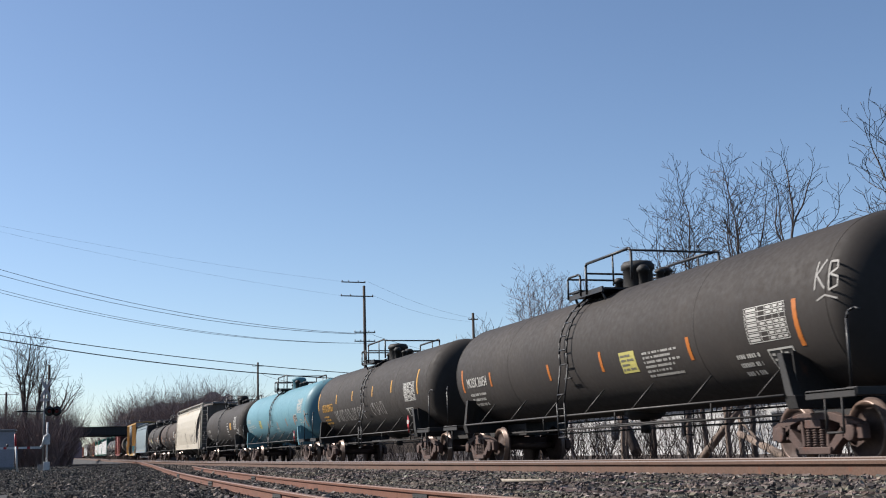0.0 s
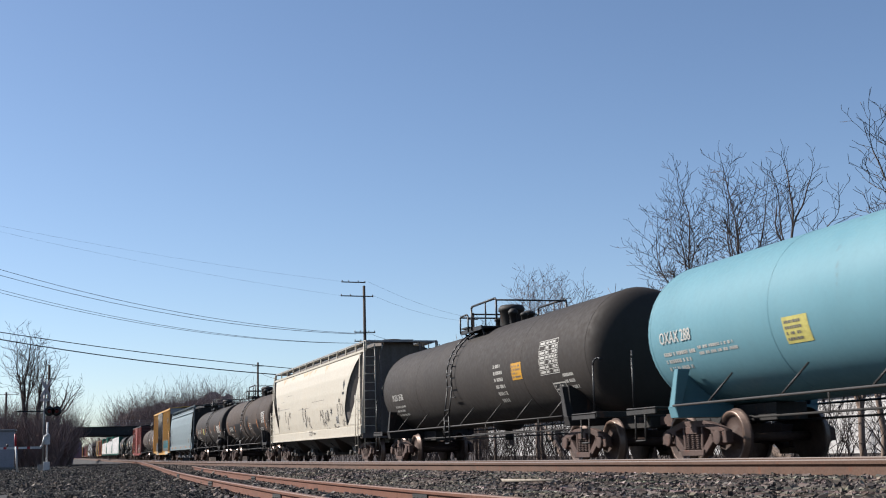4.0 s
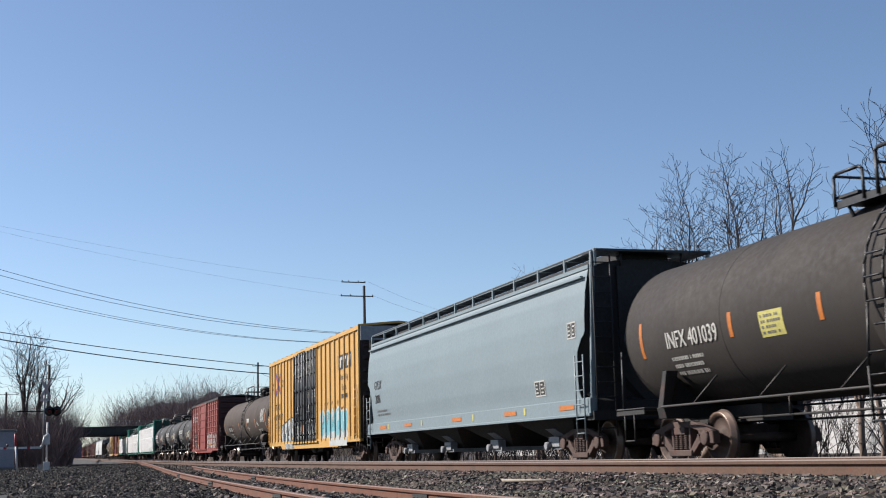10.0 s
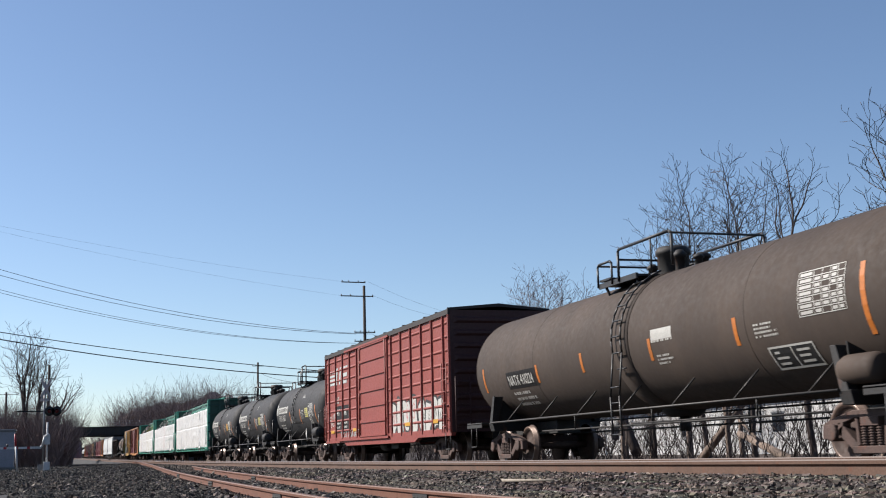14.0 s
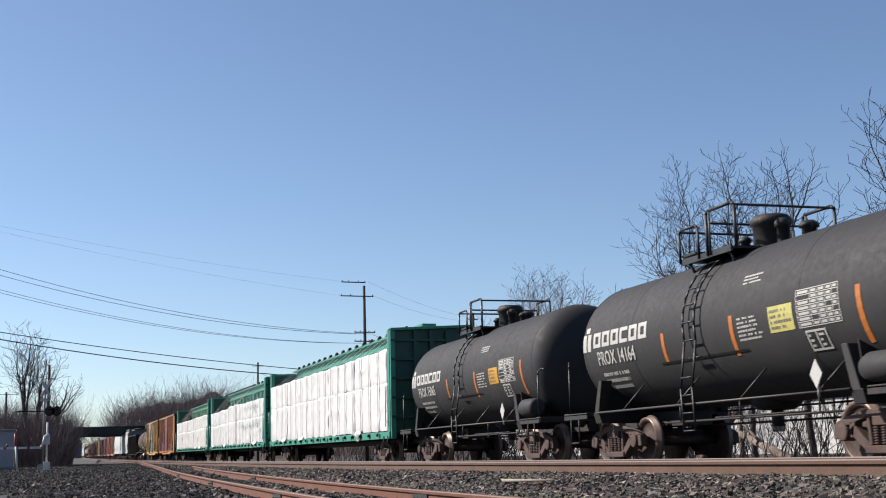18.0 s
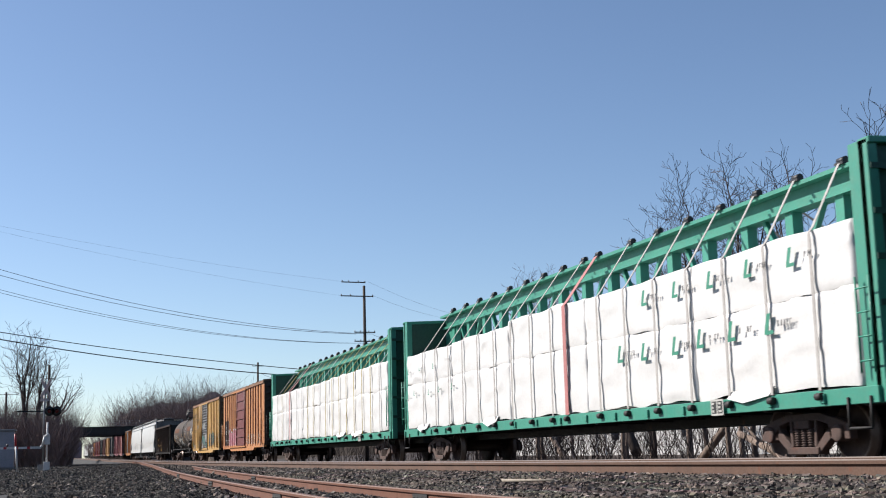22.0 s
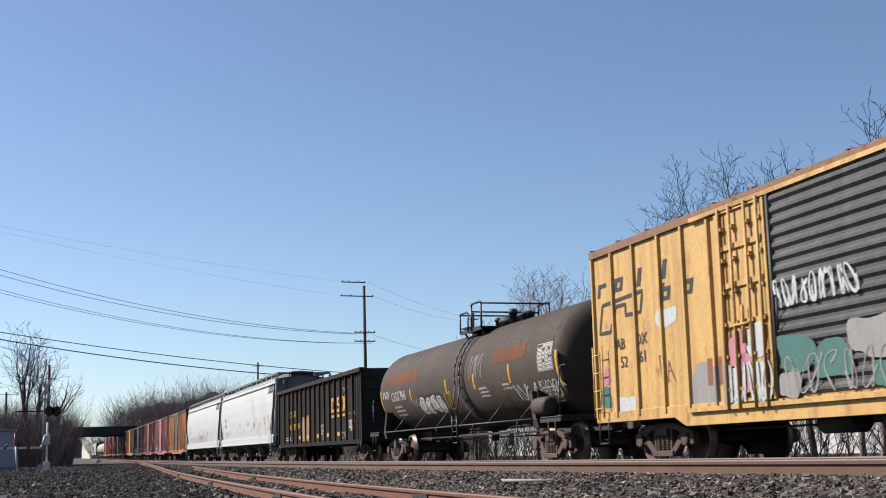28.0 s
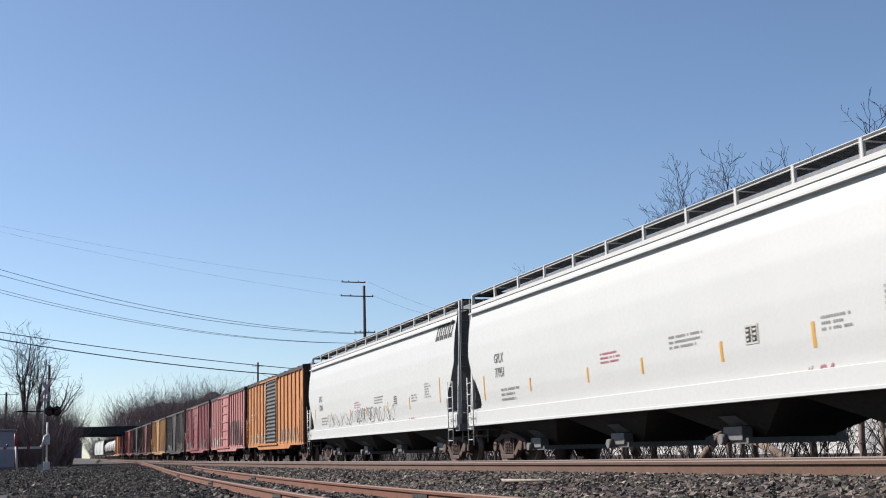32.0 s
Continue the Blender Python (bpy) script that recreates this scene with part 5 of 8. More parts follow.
# end paint is the side's yellow darkened to carry the end's shade
boxcar(-124.46, -106.57, "faded yellow boxcar with ribbed black door and old graffiti", yellow_old, weathered("shaded_yellow_end", (120, 92, 54), 0.6, 0, 0.5, 0.1), roof_rusty, top=4.2, bottom=0.82, door=[(-2.95, -1.5, "plug", yellow_old), (-1.45, 1.6, "ribbed", old_black_door)], seed=19, inset=0.9, belly=0.66, post_xs=[-7.98, -7.08, -6.14, -5.1, -4.21, -3.3, -3.0, 1.7, 2.84, 3.76, 4.64, 5.52, 6.43, 7.2, 7.98], marks=(railbox_marks,))

# the far string of boxcars
tan_box = weathered("tan_boxcar_paint", (206, 156, 92), 0.7, 0, 0.5, 0.15, streak=0.8, grime_color=(140, 96, 56))
dark_box = weathered("dark_grey_boxcar_paint", (62, 58, 58), 0.7, 0, 0.4, 0.1, streak=0.7)
brown_box = weathered("brown_boxcar_paint", (112, 62, 46), 0.7, 0, 0.5, 0.15, streak=0.7)
crimson = weathered("crimson_boxcar_paint", (146, 50, 56), 0.6, 0, 0.5, 0.1, streak=0.9, grime_color=(190, 160, 160))
pink_box = weathered("faded_red_boxcar_paint", (182, 96, 92), 0.7, 0, 0.7, 0.1, streak=1.0, grime_color=(205, 180, 176))
for k, (lo, hi, mat, dm, what) in enumerate((
        (-221.35, -203.85, orange_box, old_black_door, "rusty orange boxcar with a grey ribbed door"), (-238.45, -221.35, pink_box, pink_box, "faded red boxcar with dark graffiti along its side"),
        (-255.55, -238.45, crimson, crimson, "crimson ribbed boxcar with pale streaks"), (-274.05, -255.55, dark_box, dark_box, "dark grey boxcar with white scuffed door"),
        (-292.35, -274.05, tan_box, tan_box, "tan yellow ribbed boxcar with a matching door"), (-309.35, -292.35, brown_box, maroon, "brown ribbed boxcar with a maroon door"),
        (-326.35, -309.35, dark_box, dark_box, "dark grey weathered boxcar with pale tags"), (-343.35, -326.35, red_box, maroon, "oxide red boxcar with maroon door"),
        (-360.35, -343.35, crimson, crimson, "crimson weathered boxcar with pale tags"), (-377.35, -360.35, orange_box, orange_box, "rusty orange weathered boxcar"))):
    def tail_marks(car, surf, k=k):
        r = random.Random(200 + k)
        if k == 1:
            scribble(car, surf, 1.2, 6.6, 0.9, 2.5, black_paint, 300, 11, 0.07)
            scribble(car, surf, -7.5, -1.0, 0.85, 1.6, pale, 301, 9, 0.06)
        else:
            scribble(car, surf, -7.0, -2.0, 0.9, 1.5, pale, 310 + k, 8, 0.05)
            scribble(car, surf, 1.8, 6.8, 0.9, 1.6, ghost_white, 330 + k, 8, 0.06)
        stencil_rows(car, surf, -7.2, -5.8, 2.2, 2.7, 2, white_paint, r)
    boxcar(lo, hi, what, mat, dark_end, dark_roof, top=4.2, bottom=0.82, door=[(-1.8, 1.3, "ribbed" if k in (0, 4) else "panel", dm)], seed=40 + k, inset=0.65, belly=0.68, marks=(tail_marks,))


# ---- covered hoppers ----
def hopper(lo, hi, label, side_mat, end_mat, seed=0, bay=((1.6, 0.3), (2.0, 0.6), (2.6, 0.0)), gusset=(), round_side=False, walk_mat=None, pockets=4, text=(), marks=(), inset=1.0, gate_mat=None, top=3.95, sill=1.08, gear=1.65):
    car, half = begin(label, "covered hopper", lo, hi, "covered_hopper")
    e = half - inset
    tc = e - gear
    gm = gate_mat or side_mat
    if round_side:
        half_prof = [(1.46, sill), (1.50, sill + 0.22), (1.56, 1.7), (1.60, 2.2), (1.60, 2.7), (1.56, 3.2), (1.47, 3.6), (1.33, top), (0.9, top + 0.16), (0.0, top + 0.22)]
    else:
        half_prof = [(1.48, sill), (1.50, sill + 0.4), (1.53, 1.8), (1.55, 2.4), (1.54, 3.0), (1.50, 3.5), (1.42, top - 0.12), (1.36, top), (0.8, top + 0.12), (0.0, top + 0.16)]
    prof = [(-yy, z) for yy, z in half_prof] + [(yy, z) for yy, z in reversed(half_prof[:-1])]
    bay_z, bay_in = [q[0] for q in bay], [q[1] for q in bay]

    def end_x(z):
        """Where the side sheet ends: it is cut back beside the end ladder."""
        return e - 0.12 - (float(np.interp(z, bay_z, bay_in)) if z > bay_z[0] else 0.0)

    def surf(x, z, off):
        ys = np.interp(z, [p[1] for p in half_prof[:8]], [p[0] for p in half_prof[:8]])
        return (x, -float(ys) - off, z)

    n = len(prof)
    g = Geo()
    # fine rows up the side, so that the slanting end follows its curve
    rows = []
    for (ya, za), (yb, zb) in zip(prof, prof[1:]):
        for k in range(8):
            rows.append((ya + (yb - ya) * k / 8, za + (zb - za) * k / 8))
    rows.append(prof[-1])
    for z in (bay_z[0] - 0.001, bay_z[0] + 0.001):
        for side in (-1, 1):
            rows.append((side * float(np.interp(z, [p[1] for p in half_prof], [p[0] for p in half_prof])), z))
    rows = sorted((q for q in rows if q[0] < 0), key=lambda q: q[1]) + sorted((q for q in rows if q[0] >= 0), key=lambda q: (-q[1], q[0]))
    n = len(rows)
    fr = (-1, -0.6, -0.2, 0.2, 0.6, 1)
    v = [(f * end_x(z), yy, z) for f in fr for yy, z in rows]
    f = [(j * n + i, j * n + i + 1, (j + 1) * n + i + 1, (j + 1) * n + i) for j in range(len(fr) - 1) for i in range(n - 1)]
    g.add(v, f, True)
    part("body", g, side_mat, car)
    for d in (-1, 1):
        g = Geo()
        g.add([(d * (end_x(z) - 0.02), yy * 0.985, z) for yy, z in rows] + [(d * (end_x(sill) - 0.1), 0, sill), (d * (end_x(top) - 0.1), 0, top)],
              [(i, i + 1, n) for i in range(n // 2)] + [(i, i + 1, n) for i in range(n // 2, n - 1)])
        # the slope sheet across the width
        rise = [p for za in np.linspace(sill, top, 15) for p in ((d * (end_x(za) - 0.05), -1.38, za), (d * (end_x(za) - 0.05), 1.38, za))]
        g.add(rise, [(2 * q, 2 * q + 1, 2 * q + 3, 2 * q + 2) for q in range(14)])
        part("slope_sheet", g, end_mat, car)
        if gusset:
            g = Geo()
            x0, x1 = sorted((d * (e - 0.34), d * (e - 0.30)))
            g.hexa([(x0, -1.42, sill), (x1, -1.42, sill), (x1, 1.42, sill), (x0, 1.42, sill)], [(x0, -1.34, top - 0.1), (x1, -1.34, top - 0.1), (x1, 1.34, top - 0.1), (x0, 1.34, top - 0.1)])
            g.hexa([(x0, -1.34, top - 0.1), (x1, -1.34, top - 0.1), (x1, 1.34, top - 0.1), (x0, 1.34, top - 0.1)], [(x0, -0.7, top + 0.16), (x1, -0.7, top + 0.16), (x1, 0.7, top + 0.16), (x0, 0.7, top + 0.16)])
            part("end_bulkhead", g, end_mat, car)
    for s in (-1, 1):
        g = Geo()
        y0, y1 = sorted((s * 1.38, s * 1.54))
        g.box(-e, e, y0, y1, sill - 0.08, sill + 0.26)
        y0, y1 = sorted((s * 1.5, s * 1.57))
        g.box(-e, e, y0, y1, sill - 0.10, sill - 0.04)
        part("side_sill", g, side_mat, car, bevel=0.008)
        g = Geo()
        yt = np.interp(top, [p[1] for p in half_prof[:8]], [p[0] for p in half_prof[:8]])
        y0, y1 = sorted((s * (yt - 0.05), s * (yt + 0.06)))
        g.box(-e + 0.1, e - 0.1, y0, y1, top - 0.06, top + 0.02)
        part("top_rail", g, side_mat, car)
        if not round_side:
            g = Geo()
            y0, y1 = sorted((s * 1.46, s * 1.53))
            g.box(-e + 0.2, e - 0.25, y0, y1, top - 0.24, top - 0.20)
            part("side_lip", g, side_mat, car)
    # corner posts, end platforms, ladders
    for d in (-1, 1):
        for s in (-1, 1):
            g = Geo()
            x = d * (e - 0.06)
            g.hexa([(x - 0.035, s * 1.50, sill), (x + 0.035, s * 1.50, sill), (x + 0.035, s * 1.42, sill), (x - 0.035, s * 1.42, sill)], [(x - 0.035, s * 1.38, top + 0.3), (x + 0.035, s * 1.38, top + 0.3), (x + 0.035, s * 1.30, top + 0.3), (x - 0.035, s * 1.30, top + 0.3)])
            part("corner_post", g, side_mat, car)
            g = Geo()
            for low, high in zip(gusset, gusset[1:]):
                q = [(d * (e - low[0]), s * 1.515, low[1]), (d * (e - 0.16), s * 1.515, low[1]), (d * (e - 0.16), s * 1.495, low[1]), (d * (e - low[0]), s * 1.495, low[1])]
                g.hexa(q, [(d * (e - high[0]), s * 1.50, high[1]), (d * (e - 0.16), s * 1.50, high[1]), (d * (e - 0.16), s * 1.48, high[1]), (d * (e - high[0]), s * 1.48, high[1])])
            if gusset:
                part("corner_gusset", g, side_mat, car)
        g = Geo()
        x0, x1 = sorted((d * (e - 1.6), d * (half - 0.72)))
        g.box(x0, x1, -0.32, 0.32, 0.72, sill)
        x0, x1 = sorted((d * (e - 0.25), d * (e + 0.08)))
        g.box(x0, x1, -1.5, 1.5, sill - 0.18, sill)
        for yy in (-0.75, 0.75):
            g.hexa([(d * (e - 0.12), yy - 0.04, sill), (d * (e - 0.06), yy - 0.04, sill), (d * (e - 0.06), yy + 0.04, sill), (d * (e - 0.12), yy + 0.04, sill)], [(d * (e - 0.12), yy - 0.04, top), (d * (e - 0.06), yy - 0.04, top), (d * (e - 0.06), yy + 0.04, top), (d * (e - 0.12), yy + 0.04, top)])
        part("end_frame", g, end_mat, car)
        for s in (-1, 1):
            ladder(car, (d * (e - 0.35), s * 1.60, 0.5), (d * (e - 0.35), s * 1.60, sill + (1.35 if round_side else 1.15)), (0.42, 0, 0), 6, 0.016, side_mat)
            ladder(car, (d * (e + 0.06), s * 1.2, sill - 0.5), (d * (e + 0.06), s * 1.2, top + 0.2), (0, 0.4, 0), 12, 0.018, end_mat if not round_side else side_mat)
    # roof: running boards on brackets and round hatches
    wm = walk_mat or black_pipe
    for s in (-1, 1):
        g = Geo()
        yo = s * 1.30
        yi = s * 0.86
        zb = top + 0.30
        k = round(2 * e / 0.16)
        for i in range(8):
            yy = yi + (yo - yi) * i / 7
            g.box(-e, e, yy - 0.021, yy + 0.021, zb, zb + 0.035)
        for i in range(k + 1):
            x = -e + 2 * e * i / k
            g.box(x - 0.012, x + 0.012, min(yo, yi), max(yo, yi), zb + 0.002, zb + 0.03)
        part("running_board", g, wm, car)
        g = Geo()
        g.box(-e, e, yo - 0.015, yo + 0.015, zb - 0.02, zb + 0.05)
        part("board_edge", g, side_mat, car)
        nb = round(2 * e / 1.6)
        for i in range(nb + 1):
            x = -e + 2 * e * i / nb
            g = Geo()
            g.box(x - 0.035, x + 0.035, yo - 0.03, yo + 0.02, top - 0.02, zb + 0.04)
            g.rod((x, yo, zb), (x, yi, zb), 0.02, 5)
            part("board_bracket", g, side_mat, car)
    g = Geo()
    g.box(-e + 0.35, e - 0.35, -0.55, 0.55, top + 0.05, top + 0.40)
    part("hatch_trough", g, end_mat, car)
    for i in range(10):
        g = Geo()
        x = -e + 1.2 + (2 * e - 2.4) * i / 9
        g.lathe([(top + 0.38, 0.38), (top + 0.42, 0.38), (top + 0.44, 0.42), (top + 0.47, 0.3), (top + 0.48, 0.0)], 16, "z", (x, 0, 0))
        part("roof_hatch", g, end_mat, car)
    for d in (-1, 1):
        g = Geo()
        x0, x1 = sorted((d * (e - 0.6), d * (e + 0.1)))
        g.box(x0, x1, -1.32, 1.32, top + 0.28, top + 0.33)
        for yy in (-0.7, 0.7):
            g.rod((d * (e - 0.05), yy, top), (d * (e - 0.05), yy, top + 0.28), 0.025, 5)
        part("end_walkway", g, wm, car)
        g = Geo()
        g.lathe([(d * (e + 0.16) - 0.015, 0.30), (d * (e + 0.16) + 0.015, 0.32), (d * (e + 0.16) + 0.02, 0.28), (d * (e + 0.16) - 0.015, 0.30)], 18, "x", (0, -0.5, 2.5))
        for q in range(3):
            c, b2 = 0.3 * math.cos(q * 1.047), 0.3 * math.sin(q * 1.047)
            g.rod((d * (e + 0.16), -0.5 - c, 2.5 - b2), (d * (e + 0.16), -0.5 + c, 2.5 + b2), 0.012, 5)
        g.rod((d * (e - 0.05), -0.5, 2.5), (d * (e + 0.17), -0.5, 2.5), 0.03, 6)
        if d > 0:
            part("brake_wheel", g, black_pipe, car)
    # hopper pockets below
    for i in range(pockets):
        x = -(e - 3.3) + 2 * (e - 3.3) * i / (pockets - 1)
        w = (e - 3.3) / (pockets - 1) * 0.98
        g = Geo()
        g.hexa([(x - 0.35, -0.6, 0.42), (x + 0.35, -0.6, 0.42), (x + 0.35, 0.6, 0.42), (x - 0.35, 0.6, 0.42)], [(x - w, -1.38, sill), (x + w, -1.38, sill), (x + w, 1.38, sill), (x - w, 1.38, sill)])
        # pockets take the darkened steel, so under-car shade is in their colour
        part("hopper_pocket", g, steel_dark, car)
        g = Geo()
        g.box(x - 0.4, x + 0.4, -0.95, 0.95, 0.34, 0.44)
        for s in (-1, 1):
            g.box(x - 0.3, x + 0.3, s * 0.9 - 0.1, s * 0.9 + 0.1, 0.40, 0.62)
            g.rod((x - 0.22, s * 1.0, 0.42), (x - 0.22, s * 1.12, 0.42), 0.09, 8)
            g.hexa([(x - 0.32, s * 0.8, 0.6), (x + 0.32, s * 0.8, 0.6), (x + 0.32, s * 0.72, 0.6), (x - 0.32, s * 0.72, 0.6)], [(x - 0.26, s * 1.1, 0.8), (x + 0.26, s * 1.1, 0.8), (x + 0.26, s * 1.02, 0.8), (x - 0.26, s * 1.02, 0.8)])
        part("outlet_gate", g, gm, car)
    truck(car, -tc)
    truck(car, tc)
    couplers(car, half)
    for line, x, z, size, mat in text:
        lettering(car, surf, line, x, z, size, mat)
    for m in marks:
        m(car, surf)
    return car


cream = weathered("cream_hopper_paint", (222, 214, 196), 0.55, 0, 0.3, 0.06, streak=0.6, grime_color=(188, 164, 136), rust_color=(172, 120, 80), vary=0.05)
blue_grey = weathered("blue_grey_hopper_paint", (142, 158, 164), 0.5, 0, 0.2, 0.0, streak=0.5, grime_color=(130, 140, 140), vary=0.06)
white_hopper = weathered("white_hopper_paint", (224, 225, 222), 0.5, 0, 0.12, 0.0, streak=0.5, grime_color=(196, 192, 186), vary=0.03)
# hopper and gondola ends: the shade on them is put into this near-black
shaded = weathered("shaded_black_steel", (22, 22, 25), 0.7, 0, 0.2, 0.02, grime_color=(40, 36, 34))


def cream_marks(car, surf):
    rnd = random.Random(90)
    for x in (7.0, -7.8):
        g = Geo()
        g.add([surf(x, 2.72, 0.006), surf(x + 0.16, 2.91, 0.006), surf(x, 3.12, 0.006), surf(x - 0.16, 2.91, 0.006)], [(0, 1, 2, 3)])
        part("diamond_mark", g, black_paint, car)
    decal(car, surf, 6.72, 7.04, 2.55, 2.65, black_paint, lean=0.2)
    lettering(car, surf, "GPFX", -7.3, 2.42, 0.2, grey_paint)
    lettering(car, surf, "110767", -7.3, 2.05, 0.2, grey_paint)
    # three big loose letters under a star
    strokes(car, surf, 5.85, 1.78, 0.32, 0.45, (((0.1, 0.0), (0.0, 1.0), (0.5, 0.95), (0.6, 0.7), (0.15, 0.55), (0.7, 0.4), (0.65, 0.1), (0.1, 0.0)),), black_paint, 0.014)
    strokes(car, surf, 6.25, 1.8, 0.3, 0.42, (((0.0, 1.0), (0.9, 1.0), (0.1, 0.05), (1.0, 0.0)),), black_paint, 0.014)
    strokes(car, surf, 6.62, 1.78, 0.34, 0.5, (((0.0, 0.9), (0.3, 0.6), (0.5, 0.5), (1.0, 0.0)), ((0.9, 1.0), (0.5, 0.5), (0.1, 0.0))), black_paint, 0.014)
    strokes(car, surf, 6.12, 2.25, 0.22, 0.2, STROKES["*"], black_paint, 0.022)
    # tags lower down
    strokes(car, surf, 6.55, 1.4, 0.3, 0.24, (((0.5, 1.0), (0.0, 0.5), (0.5, 0.0), (1.0, 0.5), (0.5, 1.0)),), thin_black, 0.014)
    strokes(car, surf, 6.87, 1.4, 0.28, 0.3, (((0.0, 0.0), (0.1, 1.0)), ((0.9, 1.0), (1.0, 0.0)), ((0.05, 0.5), (0.95, 0.5))), thin_black, 0.014)
    strokes(car, surf, 7.12, 1.42, 0.14, 0.24, (((0.5, 1.0), (0.0, 0.5), (0.5, 0.0), (1.0, 0.5), (0.5, 1.0)),), thin_black, 0.014)
    strokes(car, surf, 6.5, 1.3, 0.75, 0.05, (((0.0, 0.3), (0.5, 0.0), (1.0, 1.0)),), thin_black, 0.012)
    strokes(car, surf, 5.0, 1.3, 0.9, 0.2, (((0.0, 0.8), (0.25, 1.0), (0.3, 0.6), (0.15, 0.5)), ((0.25, 0.9), (0.2, -0.8)), ((0.3, 0.5), (0.6, 0.35), (1.0, 0.5))), thin_black, 0.016)
    strokes(car, surf, 4.6, 1.85, 0.35, 0.3, STROKES["*"], black_paint, 0.026)
    for q, (x, z, w, h) in enumerate(((2.6, 1.72, 0.55, 0.4), (3.05, 1.5, 0.5, 0.6), (3.5, 1.55, 0.4, 0.45), (3.85, 1.65, 0.4, 0.4), (4.2, 1.65, 0.3, 0.3), (3.3, 1.45, 0.5, 0.3), (3.55, 1.12, 0.35, 0.3), (3.95, 1.2, 0.4, 0.2))):
        strokes(car, surf, x, z, w, h, STROKES["ARp$RA*p"[q]], thin_black if q < 6 else grey_paint, 0.017)
    strokes(car, surf, -1.05, 1.75, 0.5, 0.6, STROKES["R"], black_paint, 0.018)
    strokes(car, surf, -0.6, 1.55, 0.45, 0.7, STROKES["$"], black_paint, 0.016)
    for q, (x, z, w, h) in enumerate(((-0.1, 1.75, 0.25, 0.25), (0.15, 1.72, 0.2, 0.2), (0.35, 1.72, 0.2, 0.18), (0.2, 1.55, 0.4, 0.16), (0.45, 1.42, 0.35, 0.14))):
        strokes(car, surf, x, z, w, h, STROKES["RA$pA"[q]], thin_black, 0.012)
    for q, (x, z, w, h) in enumerate(((-5.2, 1.85, 0.3, 0.5), (-4.75, 1.5, 0.45, 0.6), (-4.3, 1.95, 0.5, 0.4))):
        strokes(car, surf, x, z, w, h, STROKES["Rp*"[q]], thin_black, 0.014)
    lettering(car, flat_side(1.545), "T-TOP", 0.15, 1.14, 0.2, thin_black, 0.9, 0.008, 0.1, "graffiti")
    strokes(car, flat_side(1.545), 1.05, 1.17, 0.5, 0.1, (((0.0, 0.5), (0.3, 1.0), (0.6, 0.0), (1.0, 0.8), (0.2, 0.3)),), thin_black, 0.012)
    for x0, x1, z in ((-4.94, -3.57, 3.02), (-6.74, -4.1, 2.45), (-6.3, -5.5, 2.8), (1.0, 3.5, 2.5), (-2.0, 0.5, 2.3)):
        decal(car, surf, x0, x1, z, z + 0.012, grey_paint, "scratch", 0.004, 1)
    framed_box(car, surf, 5.5, 5.95, 1.5, 1.8, rnd)
    stain = weathered("rust_stain", (206, 166, 122), 0.7, 0, 0.8, 0.25, streak=1.0, grime_color=(250, 236, 210), rust_color=(190, 128, 84), vary=0.2, scale=2)
    for x, w, z in ((3.2, 0.35, 3.5), (-1.2, 0.6, 3.6), (-0.2, 0.3, 3.45), (-4.2, 0.5, 3.65), (-6.3, 0.4, 3.6), (0.9, 0.25, 3.62)):
        g = Geo()
        n = 25
        v = []
        for i in range(n):
            u = i / (n - 1)
            h = 3.86 - (3.86 - z) * math.sin(math.pi * u) ** 1.5 * rnd.uniform(0.25, 1.0)
            v += [surf(x - w + 2 * w * u, 3.88, 0.0035), surf(x - w + 2 * w * u, h, 0.0035)]
        g.add(v, [(2 * i, 2 * i + 1, 2 * i + 3, 2 * i + 2) for i in range(n - 1)])
        part("rust_stain", g, stain, car)


# the cream end is painted darker than the sides for its shade, besides grime
hopper(139.50, 160.28, "cream covered hopper with rust stains and black tags", cream, weathered("shaded_grimy_cream_end", (128, 120, 114), 0.8, 0, 0.5, 0.05, streak=0.8), seed=5, bay=((1.40, 2.05), (1.97, 2.2), (2.84, 1.62), (3.49, 0.92), (3.84, 0.42), (4.0, 0.3)), gusset=((2.3, 1.2), (2.07, 1.41), (1.6, 1.75), (0.97, 2.27), (0.32, 3.06), (0.2, 3.9)), round_side=True, walk_mat=galvanized, pockets=4, marks=(cream_marks,), inset=1.02, gear=1.22, top=4.0, gate_mat=weathered("dull_gate_steel", (84, 78, 74), 0.7, 0, 0.5, 0.1))


def grey_marks(car, surf):
    rnd = random.Random(95)
    lettering(car, surf, "GVDX", -8.3, 2.45, 0.3, black_paint)
    lettering(car, surf, "2086", -8.2, 2.0, 0.3, black_paint)
    stencil_rows(car, surf, -8.0, -6.3, 1.55, 1.8, 2, grey_paint, rnd)
    framed_box(car, surf, 6.3, 6.9, 1.5, 1.85, rnd)
    framed_box(car, surf, 8.3, 8.75, 2.6, 2.95, rnd)
    for x in (-7.6, -4.6, 0.2, 4.3, 7.7):
        decal(car, flat_side(1.545), x, x + 0.8, 1.14, 1.24, orange_mark, "reflective_stripe")
    for x in (-6.6, -2.8, 1.9, 5.6):
        decal(car, flat_side(1.545), x, x + 0.12, 1.12, 1.28, pale_yellow, "data_plate")


hopper(83.94, 103.76, "blue-grey covered hopper with black number and orange stripes", blue_grey, shaded, seed=8, bay=((1.36, 0.4), (1.5, 0.5), (2.3, 0.42), (2.55, 0.2), (2.66, 0.0)), pockets=4, marks=(grey_marks,), inset=0.6, top=4.05, gate_mat=weathered("pale_gate_paint", (170, 172, 176), 0.6, 0, 0.3, 0.1))


